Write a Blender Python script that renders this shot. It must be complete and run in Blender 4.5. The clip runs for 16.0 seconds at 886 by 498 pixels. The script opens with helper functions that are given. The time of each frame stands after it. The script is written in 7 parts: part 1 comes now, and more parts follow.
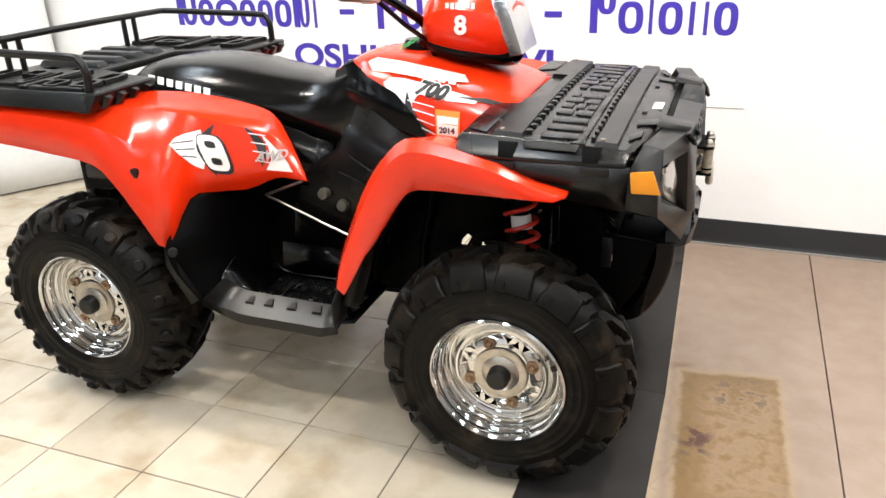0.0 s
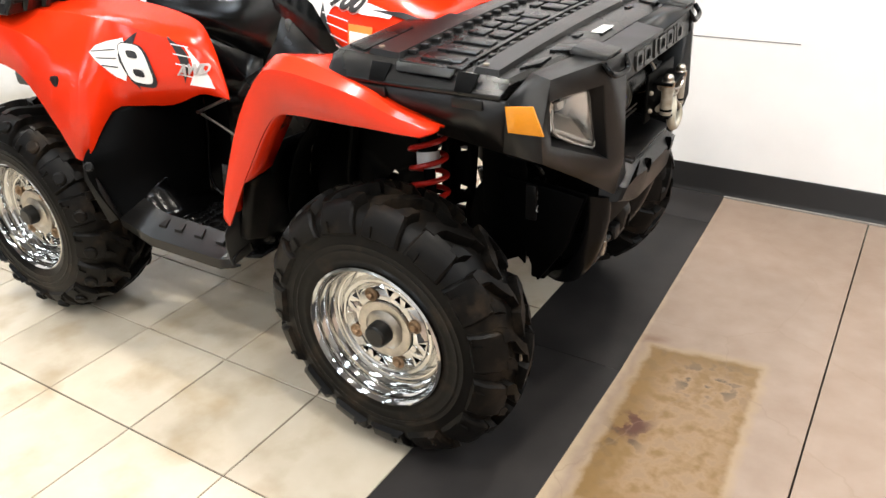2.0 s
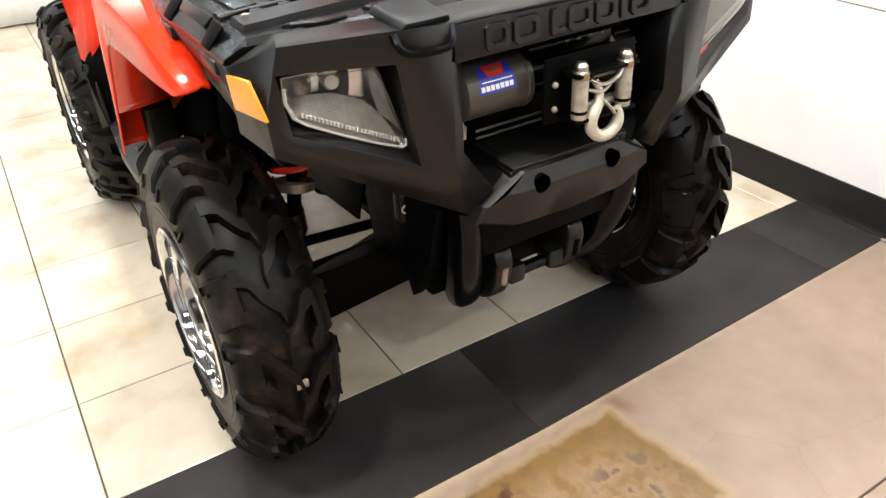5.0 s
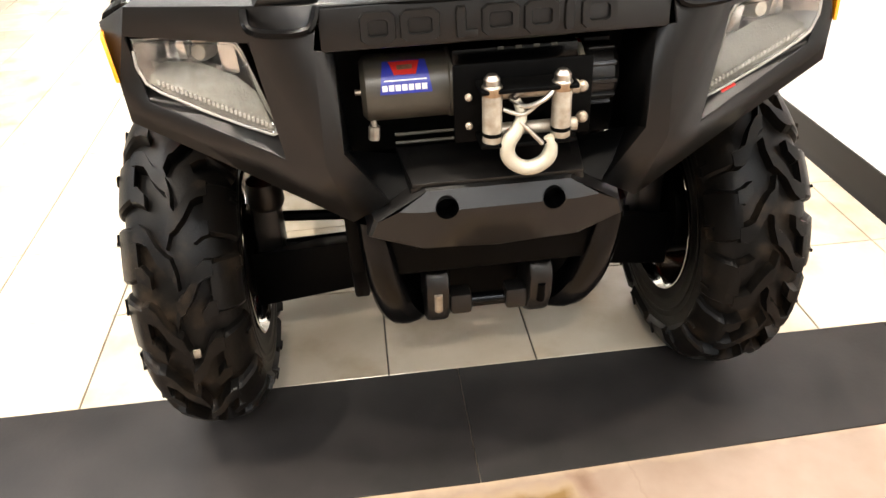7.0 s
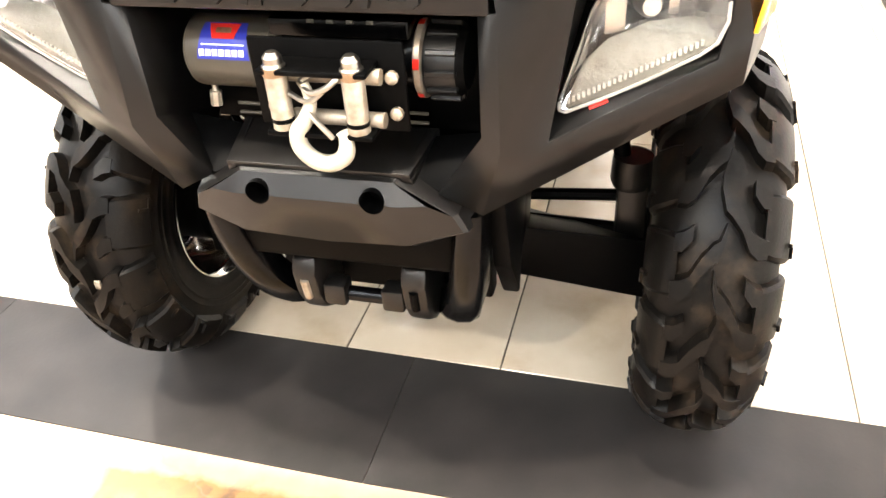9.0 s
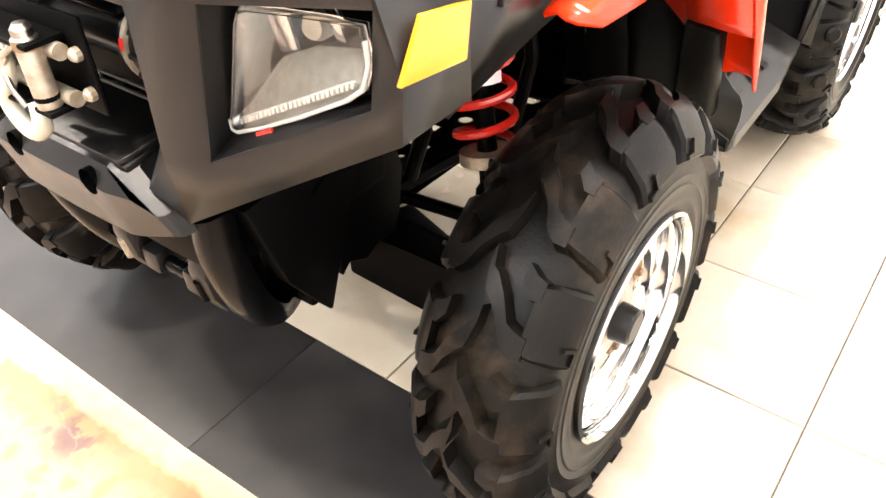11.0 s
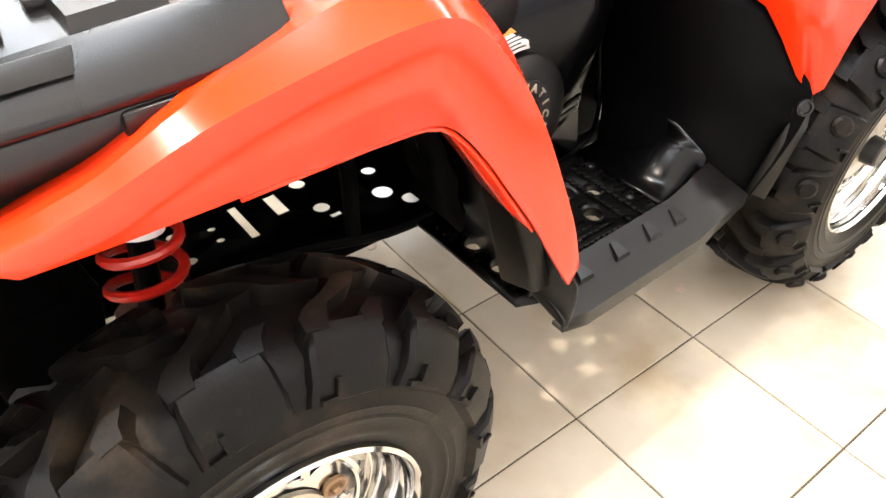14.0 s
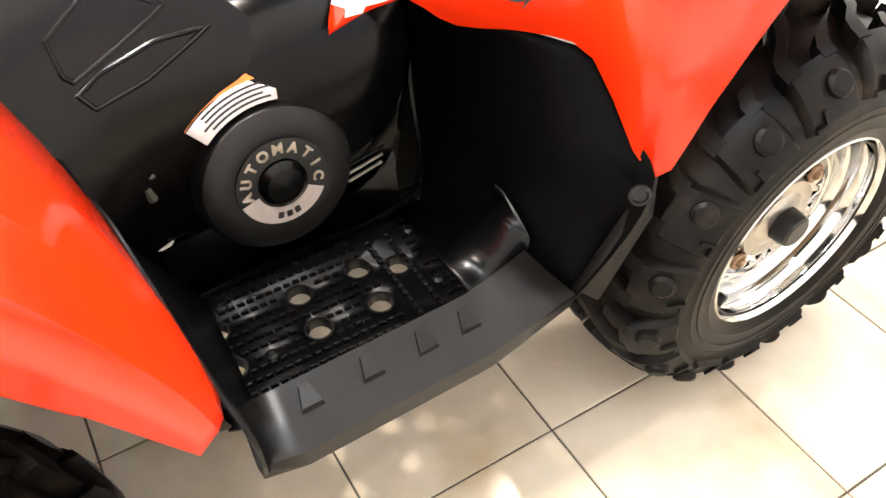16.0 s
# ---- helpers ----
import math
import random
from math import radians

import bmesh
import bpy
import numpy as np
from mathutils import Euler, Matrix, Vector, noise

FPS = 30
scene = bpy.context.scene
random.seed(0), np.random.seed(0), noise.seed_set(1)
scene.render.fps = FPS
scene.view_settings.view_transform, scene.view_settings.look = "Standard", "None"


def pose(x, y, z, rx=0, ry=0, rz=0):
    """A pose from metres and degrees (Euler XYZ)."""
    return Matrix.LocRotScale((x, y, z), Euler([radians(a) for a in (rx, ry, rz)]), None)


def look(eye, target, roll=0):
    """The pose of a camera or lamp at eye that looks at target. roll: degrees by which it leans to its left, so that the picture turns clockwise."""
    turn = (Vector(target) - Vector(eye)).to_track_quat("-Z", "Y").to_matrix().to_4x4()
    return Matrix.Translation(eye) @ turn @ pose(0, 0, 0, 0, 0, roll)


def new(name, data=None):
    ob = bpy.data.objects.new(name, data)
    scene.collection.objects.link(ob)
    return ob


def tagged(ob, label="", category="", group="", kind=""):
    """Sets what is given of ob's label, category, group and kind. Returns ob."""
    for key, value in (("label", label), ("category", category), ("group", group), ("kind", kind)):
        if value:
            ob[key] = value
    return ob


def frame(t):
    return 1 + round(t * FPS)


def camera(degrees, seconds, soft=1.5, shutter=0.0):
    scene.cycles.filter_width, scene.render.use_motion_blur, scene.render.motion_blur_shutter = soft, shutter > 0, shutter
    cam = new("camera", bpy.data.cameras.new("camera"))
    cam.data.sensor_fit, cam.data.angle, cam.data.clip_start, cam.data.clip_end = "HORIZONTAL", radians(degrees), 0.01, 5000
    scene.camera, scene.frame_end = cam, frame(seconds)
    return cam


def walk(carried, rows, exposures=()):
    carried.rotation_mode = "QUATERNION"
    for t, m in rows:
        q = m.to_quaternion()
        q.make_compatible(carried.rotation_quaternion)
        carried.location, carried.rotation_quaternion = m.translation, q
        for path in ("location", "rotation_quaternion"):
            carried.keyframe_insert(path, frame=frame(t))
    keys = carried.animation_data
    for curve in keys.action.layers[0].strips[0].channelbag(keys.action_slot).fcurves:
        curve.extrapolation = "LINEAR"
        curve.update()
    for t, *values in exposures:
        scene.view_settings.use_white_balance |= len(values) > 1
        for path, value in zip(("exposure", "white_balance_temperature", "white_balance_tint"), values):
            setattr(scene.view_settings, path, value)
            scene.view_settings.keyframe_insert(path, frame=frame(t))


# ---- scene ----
cam = camera(59.7, 16.0)
PATH = [
    (0, (0.391, -1.796, 1.276), (-0.278, -0.089, 0.477), -2.0),
    (0.5, (0.54, -1.724, 1.248), (-0.235, -0.075, 0.425), -3.2),
    (1, (0.632, -1.624, 1.216), (-0.118, 0.017, 0.353), -1.8),
    (1.5, (0.714, -1.493, 1.199), (-0.178, 0.03, 0.259), -0.8),
    (2, (0.774, -1.377, 1.181), (-0.186, 0.103, 0.239), -2.4),
    (2.5, (0.865, -1.243, 1.164), (-0.203, 0.162, 0.223), -2.4),
    (3, (0.992, -1.093, 1.154), (-0.225, 0.151, 0.17), -1.8),
    (3.5, (1.066, -0.963, 1.13), (-0.225, 0.188, 0.126), -2.9),
    (4, (1.099, -0.813, 1.116), (-0.28, 0.199, 0.08), -2.3),
    (4.5, (1.128, -0.671, 1.116), (-0.314, 0.234, 0.067), -1.9),
    (4.7, (1.128, -0.62, 1.115), (-0.309, 0.271, 0.047), -2.4),
    (6.8, (1.217, -0.068, 1.037), (-0.483, 0.176, 0.012), -1.3),
    (7, (1.183, 0.007, 1.06), (-0.49, 0.168, -0.026), -2.5),
    (7.5, (1.131, 0.092, 1.045), (-0.559, 0.167, -0.021), -3.7),
    (8, (1.078, 0.236, 1.058), (-0.582, 0.137, -0.053), -4.6),
    (8.5, (1.045, 0.415, 1.05), (-0.564, 0.062, -0.084), -4.8),
    (8.7, (1.032, 0.466, 1.04), (-0.552, 0.05, -0.107), -4.5),
    (10.8, (0.682, 0.892, 0.997), (-0.581, -0.003, -0.27), -3.0),
    (11, (0.636, 0.947, 1.007), (-0.583, -0.02, -0.25), -2.5),
    (11.5, (0.549, 1.044, 1.034), (-0.568, -0.023, -0.236), -1.5),
    (12, (0.487, 1.087, 1.054), (-0.59, -0.013, -0.223), -0.9),
    (12.5, (0.393, 1.086, 1.07), (-0.646, -0.049, -0.208), 0.2),
    (13, (0.263, 1.088, 1.073), (-0.747, -0.061, -0.216), 0.4),
    (13.5, (0.153, 1.078, 1.056), (-0.827, -0.094, -0.236), 0.5),
    (14, (0.063, 1.085, 1.054), (-0.88, -0.095, -0.258), 1.3),
    (14.5, (-0.008, 1.085, 1.044), (-0.898, -0.108, -0.293), 0.2),
    (15, (-0.165, 1.07, 1.04), (-0.993, -0.134, -0.326), 0.3),
    (15.5, (-0.313, 1.06, 1.045), (-1.057, -0.165, -0.35), 0.6),
    (16, (-0.43, 1.071, 1.037), (-1.174, -0.134, -0.376), 0.5),
]
walk(cam, [(t, look(eye, target, roll)) for t, eye, target, roll in PATH],
     [(0, -1.0, 6150, 10), (3.0, -0.92, 6150, 10), (4.7, -0.72, 6150, 10), (6.8, -0.18, 6550, 12), (7.6, 0.10, 6550, 12), (8.1, 0.28, 6550, 12),
      (8.6, 0.90, 6550, 12), (10.8, 0.80, 6400, 13), (12.5, 0.48, 6400, 13), (14.5, 0.30, 6400, 12), (16, 0.22, 6400, 12)])
# ---- light ----
world = bpy.data.worlds.new("world")
scene.world = world
world.use_nodes = True
world.node_tree.nodes["Background"].inputs[0].default_value = (1.0, 0.97, 0.92, 1)
world.node_tree.nodes["Background"].inputs[1].default_value = 0.2

CEIL = 2.75
# Unseen fittings; the last five are added to brighten the south and east ends.
LIGHTS = [(-2.6, -3.4), (-2.6, -1.2), (-0.4, -3.4), (-0.4, -1.2), (1.9, -3.4), (1.9, -1.2), (-2.35, 0.30), (-0.4, 0.75), (1.9, 0.75), (-2.6, -4.75), (-0.4, -4.75), (1.9, -4.75), (3.5, -1.2), (3.5, 0.75)]
LAMP_POWER = 21.0
for x, y in LIGHTS:
    data = bpy.data.lights.new("lamp", "AREA")
    data.shape, data.size, data.size_y, data.energy = "RECTANGLE", 0.3, 1.2, LAMP_POWER
    data.color = (0.84, 0.93, 1.0)
    lamp = new("lamp", data)
    lamp.location = (x, y, CEIL - 0.075)
# small warm downlights between the fluorescent fittings
DOWNLIGHTS = [(0.70, 0.38), (0.70, -0.95), (0.70, -2.50), (-0.60, 0.20), (-0.60, -1.70), (-1.95, -0.35), (2.6, -0.20)]
DOWN_POWER = 56.0
for x, y in DOWNLIGHTS:
    data = bpy.data.lights.new("spot", "AREA")
    data.shape, data.size, data.energy = "DISK", 0.10, DOWN_POWER
    data.color = (1.0, 0.90, 0.76)
    lamp = new("spot", data)
    lamp.location = (x, y, CEIL - 0.035)


# ---- materials ----
def material(name, col, rough=0.5, metal=0.0, grain=0.0, scale=60.0, bump=0.0, bump_scale=300.0, coat=0.0, spec=0.5, rough_var=0.1, second=None, space="Object"):
    """A surface with two scales of variation in colour, gloss and relief."""
    m = bpy.data.materials.new(name)
    m.use_nodes = True
    nt = m.node_tree
    b = nt.nodes["Principled BSDF"]
    b.inputs["Metallic"].default_value = metal
    b.inputs["Coat Weight"].default_value = coat
    b.inputs["Coat Roughness"].default_value = 0.06
    b.inputs["Specular IOR Level"].default_value = spec
    tc = nt.nodes.new("ShaderNodeTexCoord")
    big, fine = nt.nodes.new("ShaderNodeTexNoise"), nt.nodes.new("ShaderNodeTexNoise")
    big.inputs["Scale"].default_value, fine.inputs["Scale"].default_value = scale * 0.12, scale
    big.inputs["Detail"].default_value = fine.inputs["Detail"].default_value = 6
    for n in (big, fine):
        nt.links.new(tc.outputs[space], n.inputs["Vector"])
    add = nt.nodes.new("ShaderNodeMath")
    add.operation = "ADD"
    nt.links.new(big.outputs["Fac"], add.inputs[0])
    nt.links.new(fine.outputs["Fac"], add.inputs[1])
    ramp = nt.nodes.new("ShaderNodeMapRange")
    ramp.inputs[1].default_value, ramp.inputs[2].default_value = 0.7, 1.3
    nt.links.new(add.outputs[0], ramp.inputs[0])
    mix = nt.nodes.new("ShaderNodeMix")
    mix.data_type = "RGBA"
    other = second or tuple(c * (1 - grain) for c in col)
    mix.inputs[6].default_value = (*col, 1)
    mix.inputs[7].default_value = (*other, 1)
    nt.links.new(ramp.outputs[0], mix.inputs[0])
    nt.links.new(mix.outputs[2], b.inputs["Base Color"])
    rr = nt.nodes.new("ShaderNodeMapRange")
    rr.inputs[3].default_value, rr.inputs[4].default_value = max(0.02, rough - rough_var), min(1, rough + rough_var)
    nt.links.new(big.outputs["Fac"], rr.inputs[0])
    nt.links.new(rr.outputs[0], b.inputs["Roughness"])
    if bump:
        bn, bp = nt.nodes.new("ShaderNodeTexNoise"), nt.nodes.new("ShaderNodeBump")
        bn.inputs["Scale"].default_value = bump_scale
        bn.inputs["Detail"].default_value = 3
        bp.inputs["Strength"].default_value, bp.inputs["Distance"].default_value = bump, 0.002
        nt.links.new(tc.outputs[space], bn.inputs["Vector"])
        nt.links.new(bn.outputs["Fac"], bp.inputs["Height"])
        nt.links.new(bp.outputs[0], b.inputs["Normal"])
    return m


RED = material("red_plastic", (0.80, 0.030, 0.003), 0.20, spec=0.32, grain=0.10, scale=20, coat=0.18, bump=0.02, bump_scale=60, rough_var=0.05)
BLACK = material("black_plastic", (0.0046, 0.0041, 0.0037), 0.33, spec=0.36, grain=0.35, scale=80, bump=0.14, bump_scale=900, rough_var=0.08)
GLOSS = material("gloss_black", (0.0012, 0.0012, 0.0013), 0.20, spec=0.17, grain=0.3, scale=30, bump=0.03, bump_scale=40, rough_var=0.08)
LIP = material("lip_plastic", (0.0046, 0.0041, 0.0037), 0.32, spec=0.32, grain=0.35, scale=80, bump=0.05, bump_scale=600, rough_var=0.06)
LID_BLACK = material("lid_plastic", (0.0040, 0.0037, 0.0035), 0.27, spec=0.36, grain=0.35, scale=60, bump=0.07, bump_scale=700, rough_var=0.07)
PANEL = material("panel_black", (0.0034, 0.0028, 0.0024), 0.26, spec=0.23, grain=0.3, scale=30, bump=0.04, bump_scale=40, rough_var=0.08)
# near-black for frame steel, and for shade painted into recesses and gaps
DARK = material("near_black", (0.0008, 0.0008, 0.0008), 0.5, spec=0.05, grain=0.4, scale=60, bump=0.1, bump_scale=200)
VINYL = material("seat_vinyl", (0.0026, 0.0024, 0.0022), 0.17, spec=0.35, grain=0.3, scale=40, bump=0.10, bump_scale=700, rough_var=0.07)
STUD = material("stud_plastic", (0.0022, 0.0022, 0.0023), 0.34, spec=0.22, grain=0.3, scale=60, bump=0.1, bump_scale=300)
RUBBER = material("tyre_rubber", (0.0024, 0.0022, 0.0020), 0.38, spec=0.12, scale=30, second=(0.0060, 0.0050, 0.0040), bump=0.15, bump_scale=250, rough_var=0.12)


def muddy(m, col, lo, hi, scale, most):
    """Dried dirt in patches over a material."""
    nt = m.node_tree
    b = nt.nodes["Principled BSDF"]
    base = b.inputs["Base Color"].links[0].from_socket
    tc = nt.nodes.new("ShaderNodeTexCoord")
    n1 = nt.nodes.new("ShaderNodeTexNoise")
    n1.inputs["Scale"].default_value, n1.inputs["Detail"].default_value, n1.inputs["Roughness"].default_value = scale, 8, 0.68
    nt.links.new(tc.outputs["Object"], n1.inputs["Vector"])
    r = nt.nodes.new("ShaderNodeMapRange")
    r.inputs[1].default_value, r.inputs[2].default_value, r.inputs[4].default_value = lo, hi, most
    nt.links.new(n1.outputs["Fac"], r.inputs[0])
    mx = nt.nodes.new("ShaderNodeMix")
    mx.data_type = "RGBA"
    nt.links.new(r.outputs[0], mx.inputs[0])
    nt.links.new(base, mx.inputs[6])
    mx.inputs[7].default_value = (*col, 1)
    nt.links.new(mx.outputs[2], b.inputs["Base Color"])
    return m


muddy(RUBBER, (0.050, 0.034, 0.021), 0.53, 0.74, 12.0, 0.62)
CHROME = material("chrome", (0.66, 0.655, 0.64), 0.09, metal=1.0, grain=0.1, scale=25, bump=0.03, bump_scale=30, rough_var=0.04)
ALLOY = material("dull_alloy", (0.52, 0.48, 0.42), 0.3, metal=1.0, grain=0.35, scale=50, bump=0.05, rough_var=0.1)
RUST = material("rusty_steel", (0.36, 0.23, 0.13), 0.45, metal=0.6, grain=0.5, scale=90, bump=0.2)
PALE = material("pale_zinc", (0.46, 0.41, 0.335), 0.38, metal=0.5, scale=80, second=(0.22, 0.165, 0.11), bump=0.1, rough_var=0.12)
OLIVE = material("olive_paint", (0.055, 0.048, 0.035), 0.4, grain=0.2, scale=60, bump=0.05)
AMBER = material("amber_reflector", (0.74, 0.27, 0.003), 0.25, grain=0.1, scale=200, coat=0.5, bump=0.15, bump_scale=700)
SPRING = material("red_spring", (0.55, 0.018, 0.010), 0.3, grain=0.2, scale=50, coat=0.3)
WHITE_STICK = material("white_decal", (0.80, 0.78, 0.74), 0.3, grain=0.08, scale=40)
BLACK_STICK = material("black_decal", (0.015, 0.013, 0.013), 0.3, grain=0.2, scale=40)
ORANGE_STICK = material("orange_decal", (0.85, 0.22, 0.02), 0.35, grain=0.1, scale=40)
BLUE_STICK = material("blue_decal", (0.02, 0.03, 0.30), 0.3, grain=0.1, scale=40)
GREEN = material("green_cord", (0.05, 0.45, 0.10), 0.5, grain=0.2)
BLUE_PAINT = material("blue_lettering", (0.055, 0.035, 0.42), 0.45, grain=0.12, scale=12)
WHITE_WALL = material("white_wall_paint", (0.90, 0.89, 0.875), 0.6, grain=0.05, scale=8, bump=0.12, bump_scale=180)
# West, east walls and ceiling are unseen; their grey is set to dim bounce.
DIM_WALL = material("bounce_dimming_grey", (0.36, 0.345, 0.32), 0.7, grain=0.1, scale=8, bump=0.1, bump_scale=180)
CEIL_PAINT = material("ceiling_paint", (0.20, 0.195, 0.19), 0.9, grain=0.08, scale=10, bump=0.2, bump_scale=120)
CLOTH = material("white_cloth", (0.82, 0.81, 0.79), 0.85, grain=0.08, scale=30, bump=0.2, bump_scale=500)
BASE_RUBBER = material("black_baseboard", (0.009, 0.008, 0.0075), 0.4, grain=0.3, scale=20, bump=0.05)
GROUT = material("grout", (0.10, 0.085, 0.065), 0.9, grain=0.4, scale=80, bump=0.3)
SLATE = material("black_tile", (0.0135, 0.0122, 0.0117), 0.46, spec=0.20, scale=9, second=(0.027, 0.0240, 0.0228), bump=0.08, bump_scale=120, rough_var=0.14)
REFLECT = material("lamp_reflector", (0.62, 0.62, 0.63), 0.22, metal=1.0, grain=0.1, scale=20, bump=0.25, bump_scale=120)

SHELF = material("dull_reflector", (0.15, 0.14, 0.12), 0.40, metal=0.6, grain=0.45, scale=90, bump=0.5, bump_scale=260)
LENS_RIM = material("pale_lens_rim", (0.34, 0.32, 0.29), 0.18, grain=0.2, scale=90, coat=0.4)

LENS = bpy.data.materials.new("clear_lens")
LENS.use_nodes = True
_b = LENS.node_tree.nodes["Principled BSDF"]
_b.inputs["Transmission Weight"].default_value = 1.0
_b.inputs["Roughness"].default_value = 0.04
_b.inputs["IOR"].default_value = 1.35
_b.inputs["Base Color"].default_value = (0.97, 0.96, 0.93, 1)

GLOW = bpy.data.materials.new("light_panel")
GLOW.use_nodes = True
_b = GLOW.node_tree.nodes["Principled BSDF"]
_b.inputs["Base Color"].default_value = (0.9, 0.9, 0.9, 1)
_b.inputs["Emission Color"].default_value = (0.86, 0.94, 1.0, 1)
_b.inputs["Emission Strength"].default_value = 9.0


# ---- mesh helpers ----
from mathutils.bvhtree import BVHTree


def part(name, bm, mat, parent=None, label="", sharp=32, recalc=True):
    """Links a bmesh as one mesh object, smooth but for its sharp edges."""
    if recalc:
        bmesh.ops.recalc_face_normals(bm, faces=bm.faces[:])
    lim = radians(sharp)
    for f in bm.faces:
        f.smooth = True
    for e in bm.edges:
        if len(e.link_faces) == 2 and e.calc_face_angle(0) > lim:
            e.smooth = False
    me = bpy.data.meshes.new(name)
    bm.to_mesh(me)
    bm.free()
    me.materials.append(mat)
    ob = new(name, me)
    ob.parent = parent
    if label:
        ob["label"] = label
    return ob


def thing(name, loc, label, category, group=""):
    ob = new(name)
    ob.empty_display_size = 0.05
    ob.location = loc
    return tagged(ob, label, category, group)


def box(bm, x0, x1, y0, y1, z0, z1, bevel=0.0, segs=2, m=None):
    mm = Matrix.LocRotScale(((x0 + x1) / 2, (y0 + y1) / 2, (z0 + z1) / 2), None, (abs(x1 - x0), abs(y1 - y0), abs(z1 - z0)))
    vs = bmesh.ops.create_cube(bm, size=1, matrix=(m @ mm) if m else mm)["verts"]
    if bevel:
        es = list({e for v in vs for e in v.link_edges})
        bmesh.ops.bevel(bm, geom=es, offset=bevel, segments=segs, affect="EDGES", profile=0.5)
    return bm


def loft(bm, rings, close=False, cap=False):
    rows = [[bm.verts.new(p) for p in r] for r in rings]
    n = len(rows[0])
    for a, b in zip(rows, rows[1:]):
        for i in range(n if close else n - 1):
            j = (i + 1) % n
            q = [a[i], a[j], b[j], b[i]]
            if len({tuple(v.co) for v in q}) == 4:
                bm.faces.new(q)
            else:
                u = []
                for v in q:
                    if all((v.co - w.co).length > 1e-7 for w in u):
                        u.append(v)
                if len(u) == 3:
                    bm.faces.new(u)
    if cap and close:
        bm.faces.new(rows[0][::-1])
        bm.faces.new(rows[-1])
    return bm


def dense(rings, k=3):
    """Smooth in-between rings by Catmull-Rom."""
    R = [[Vector(p) for p in r] for r in rings]
    out = []
    for i in range(len(R) - 1):
        p0, p1, p2, p3 = R[max(i - 1, 0)], R[i], R[i + 1], R[min(i + 2, len(R) - 1)]
        for s in range(k):
            t = s / k
            out.append([0.5 * (2 * b + (c - a) * t + (2 * a - 5 * b + 4 * c - d) * t * t + (3 * b - a - 3 * c + d) * t ** 3) for a, b, c, d in zip(p0, p1, p2, p3)])
    out.append(R[-1])
    return out


def curve_pts(pts, k=4):
    return [r[0] for r in dense([[p] for p in pts], k)]


def tube(bm, pts, r, n=10, cap=True):
    pts = [Vector(p) for p in pts]
    rs = r if isinstance(r, (list, tuple)) else [r] * len(pts)
    d = (pts[1] - pts[0]).normalized()
    side = d.orthogonal().normalized()
    rings = []
    for i, p in enumerate(pts):
        d = (pts[min(i + 1, len(pts) - 1)] - pts[max(i - 1, 0)]).normalized()
        side = (side - d * side.dot(d)).normalized()
        up = d.cross(side)
        rings.append([p + rs[i] * (math.cos(2 * math.pi * k / n) * side + math.sin(2 * math.pi * k / n) * up) for k in range(n)])
    return loft(bm, rings, close=True, cap=cap)


def revolve(bm, profile, m, n=48, cap=False):
    """profile of (radius, height); the axis is m's z."""
    rings = [[m @ Vector((r * math.cos(2 * math.pi * k / n), r * math.sin(2 * math.pi * k / n), h)) for k in range(n)] for r, h in profile]
    return loft(bm, rings, close=True, cap=cap)


def prism(bm, a, b, bevel=0.0):
    """A solid between two outlines of equal length."""
    va, vb = [bm.verts.new(p) for p in a], [bm.verts.new(p) for p in b]
    fs = [bm.faces.new(va[::-1]), bm.faces.new(vb)]
    for i in range(len(a)):
        j = (i + 1) % len(a)
        fs.append(bm.faces.new((va[i], va[j], vb[j], vb[i])))
    if bevel:
        es = list({e for f in fs for e in f.edges})
        bmesh.ops.bevel(bm, geom=es, offset=bevel, segments=2, affect="EDGES", profile=0.5)
    return bm


def plate(outer, holes, to3d):
    """A flat sheet with holes cut through it."""
    bm = bmesh.new()
    edges = []
    for loop in [outer] + holes:
        vs = [bm.verts.new(to3d(*p)) for p in loop]
        edges += [bm.edges.new((vs[i], vs[(i + 1) % len(vs)])) for i in range(len(vs))]
    bmesh.ops.triangle_fill(bm, use_beauty=True, use_dissolve=False, edges=edges)
    return bm


def circle(x, y, r, n=14, ry=None):
    return [(x + r * math.cos(2 * math.pi * k / n), y + (ry or r) * math.sin(2 * math.pi * k / n)) for k in range(n)]


def thick(ob, t, offset=-1.0, bevel=0.0):
    md = ob.modifiers.new("thickness", "SOLIDIFY")
    md.thickness, md.offset = t, offset
    if bevel:
        bv = ob.modifiers.new("edge", "BEVEL")
        bv.width, bv.segments, bv.limit_method = bevel, 2, "ANGLE"
    return ob


def words(text, size, mat, parent, m, depth=0.0008, name="lettering", label="", shear=0.0, bold=0.0):
    cu = bpy.data.curves.new(name, "FONT")
    cu.body, cu.size, cu.extrude, cu.shear, cu.offset = text, size, depth, shear, bold
    cu.align_x, cu.align_y = "CENTER", "CENTER"
    tmp = bpy.data.objects.new(name, cu)
    me = bpy.data.meshes.new_from_object(tmp)
    bpy.data.objects.remove(tmp)
    me.materials.clear()
    me.materials.append(mat)
    ob = new(name, me)
    ob.parent, ob.matrix_local = parent, m
    if label:
        ob["label"] = label
    return ob


def facing(p, n, up=(0, 0, 1), lift=0.0):
    """A pose at p whose z looks along n and whose y is as near up as can be."""
    n = Vector(n).normalized()
    y = (Vector(up) - n * Vector(up).dot(n)).normalized()
    x = y.cross(n)
    p = Vector(p) + n * lift
    return Matrix(((x.x, y.x, n.x, p.x), (x.y, y.y, n.y, p.y), (x.z, y.z, n.z, p.z), (0, 0, 0, 1)))
# ---- the showroom ----
S = 0.305
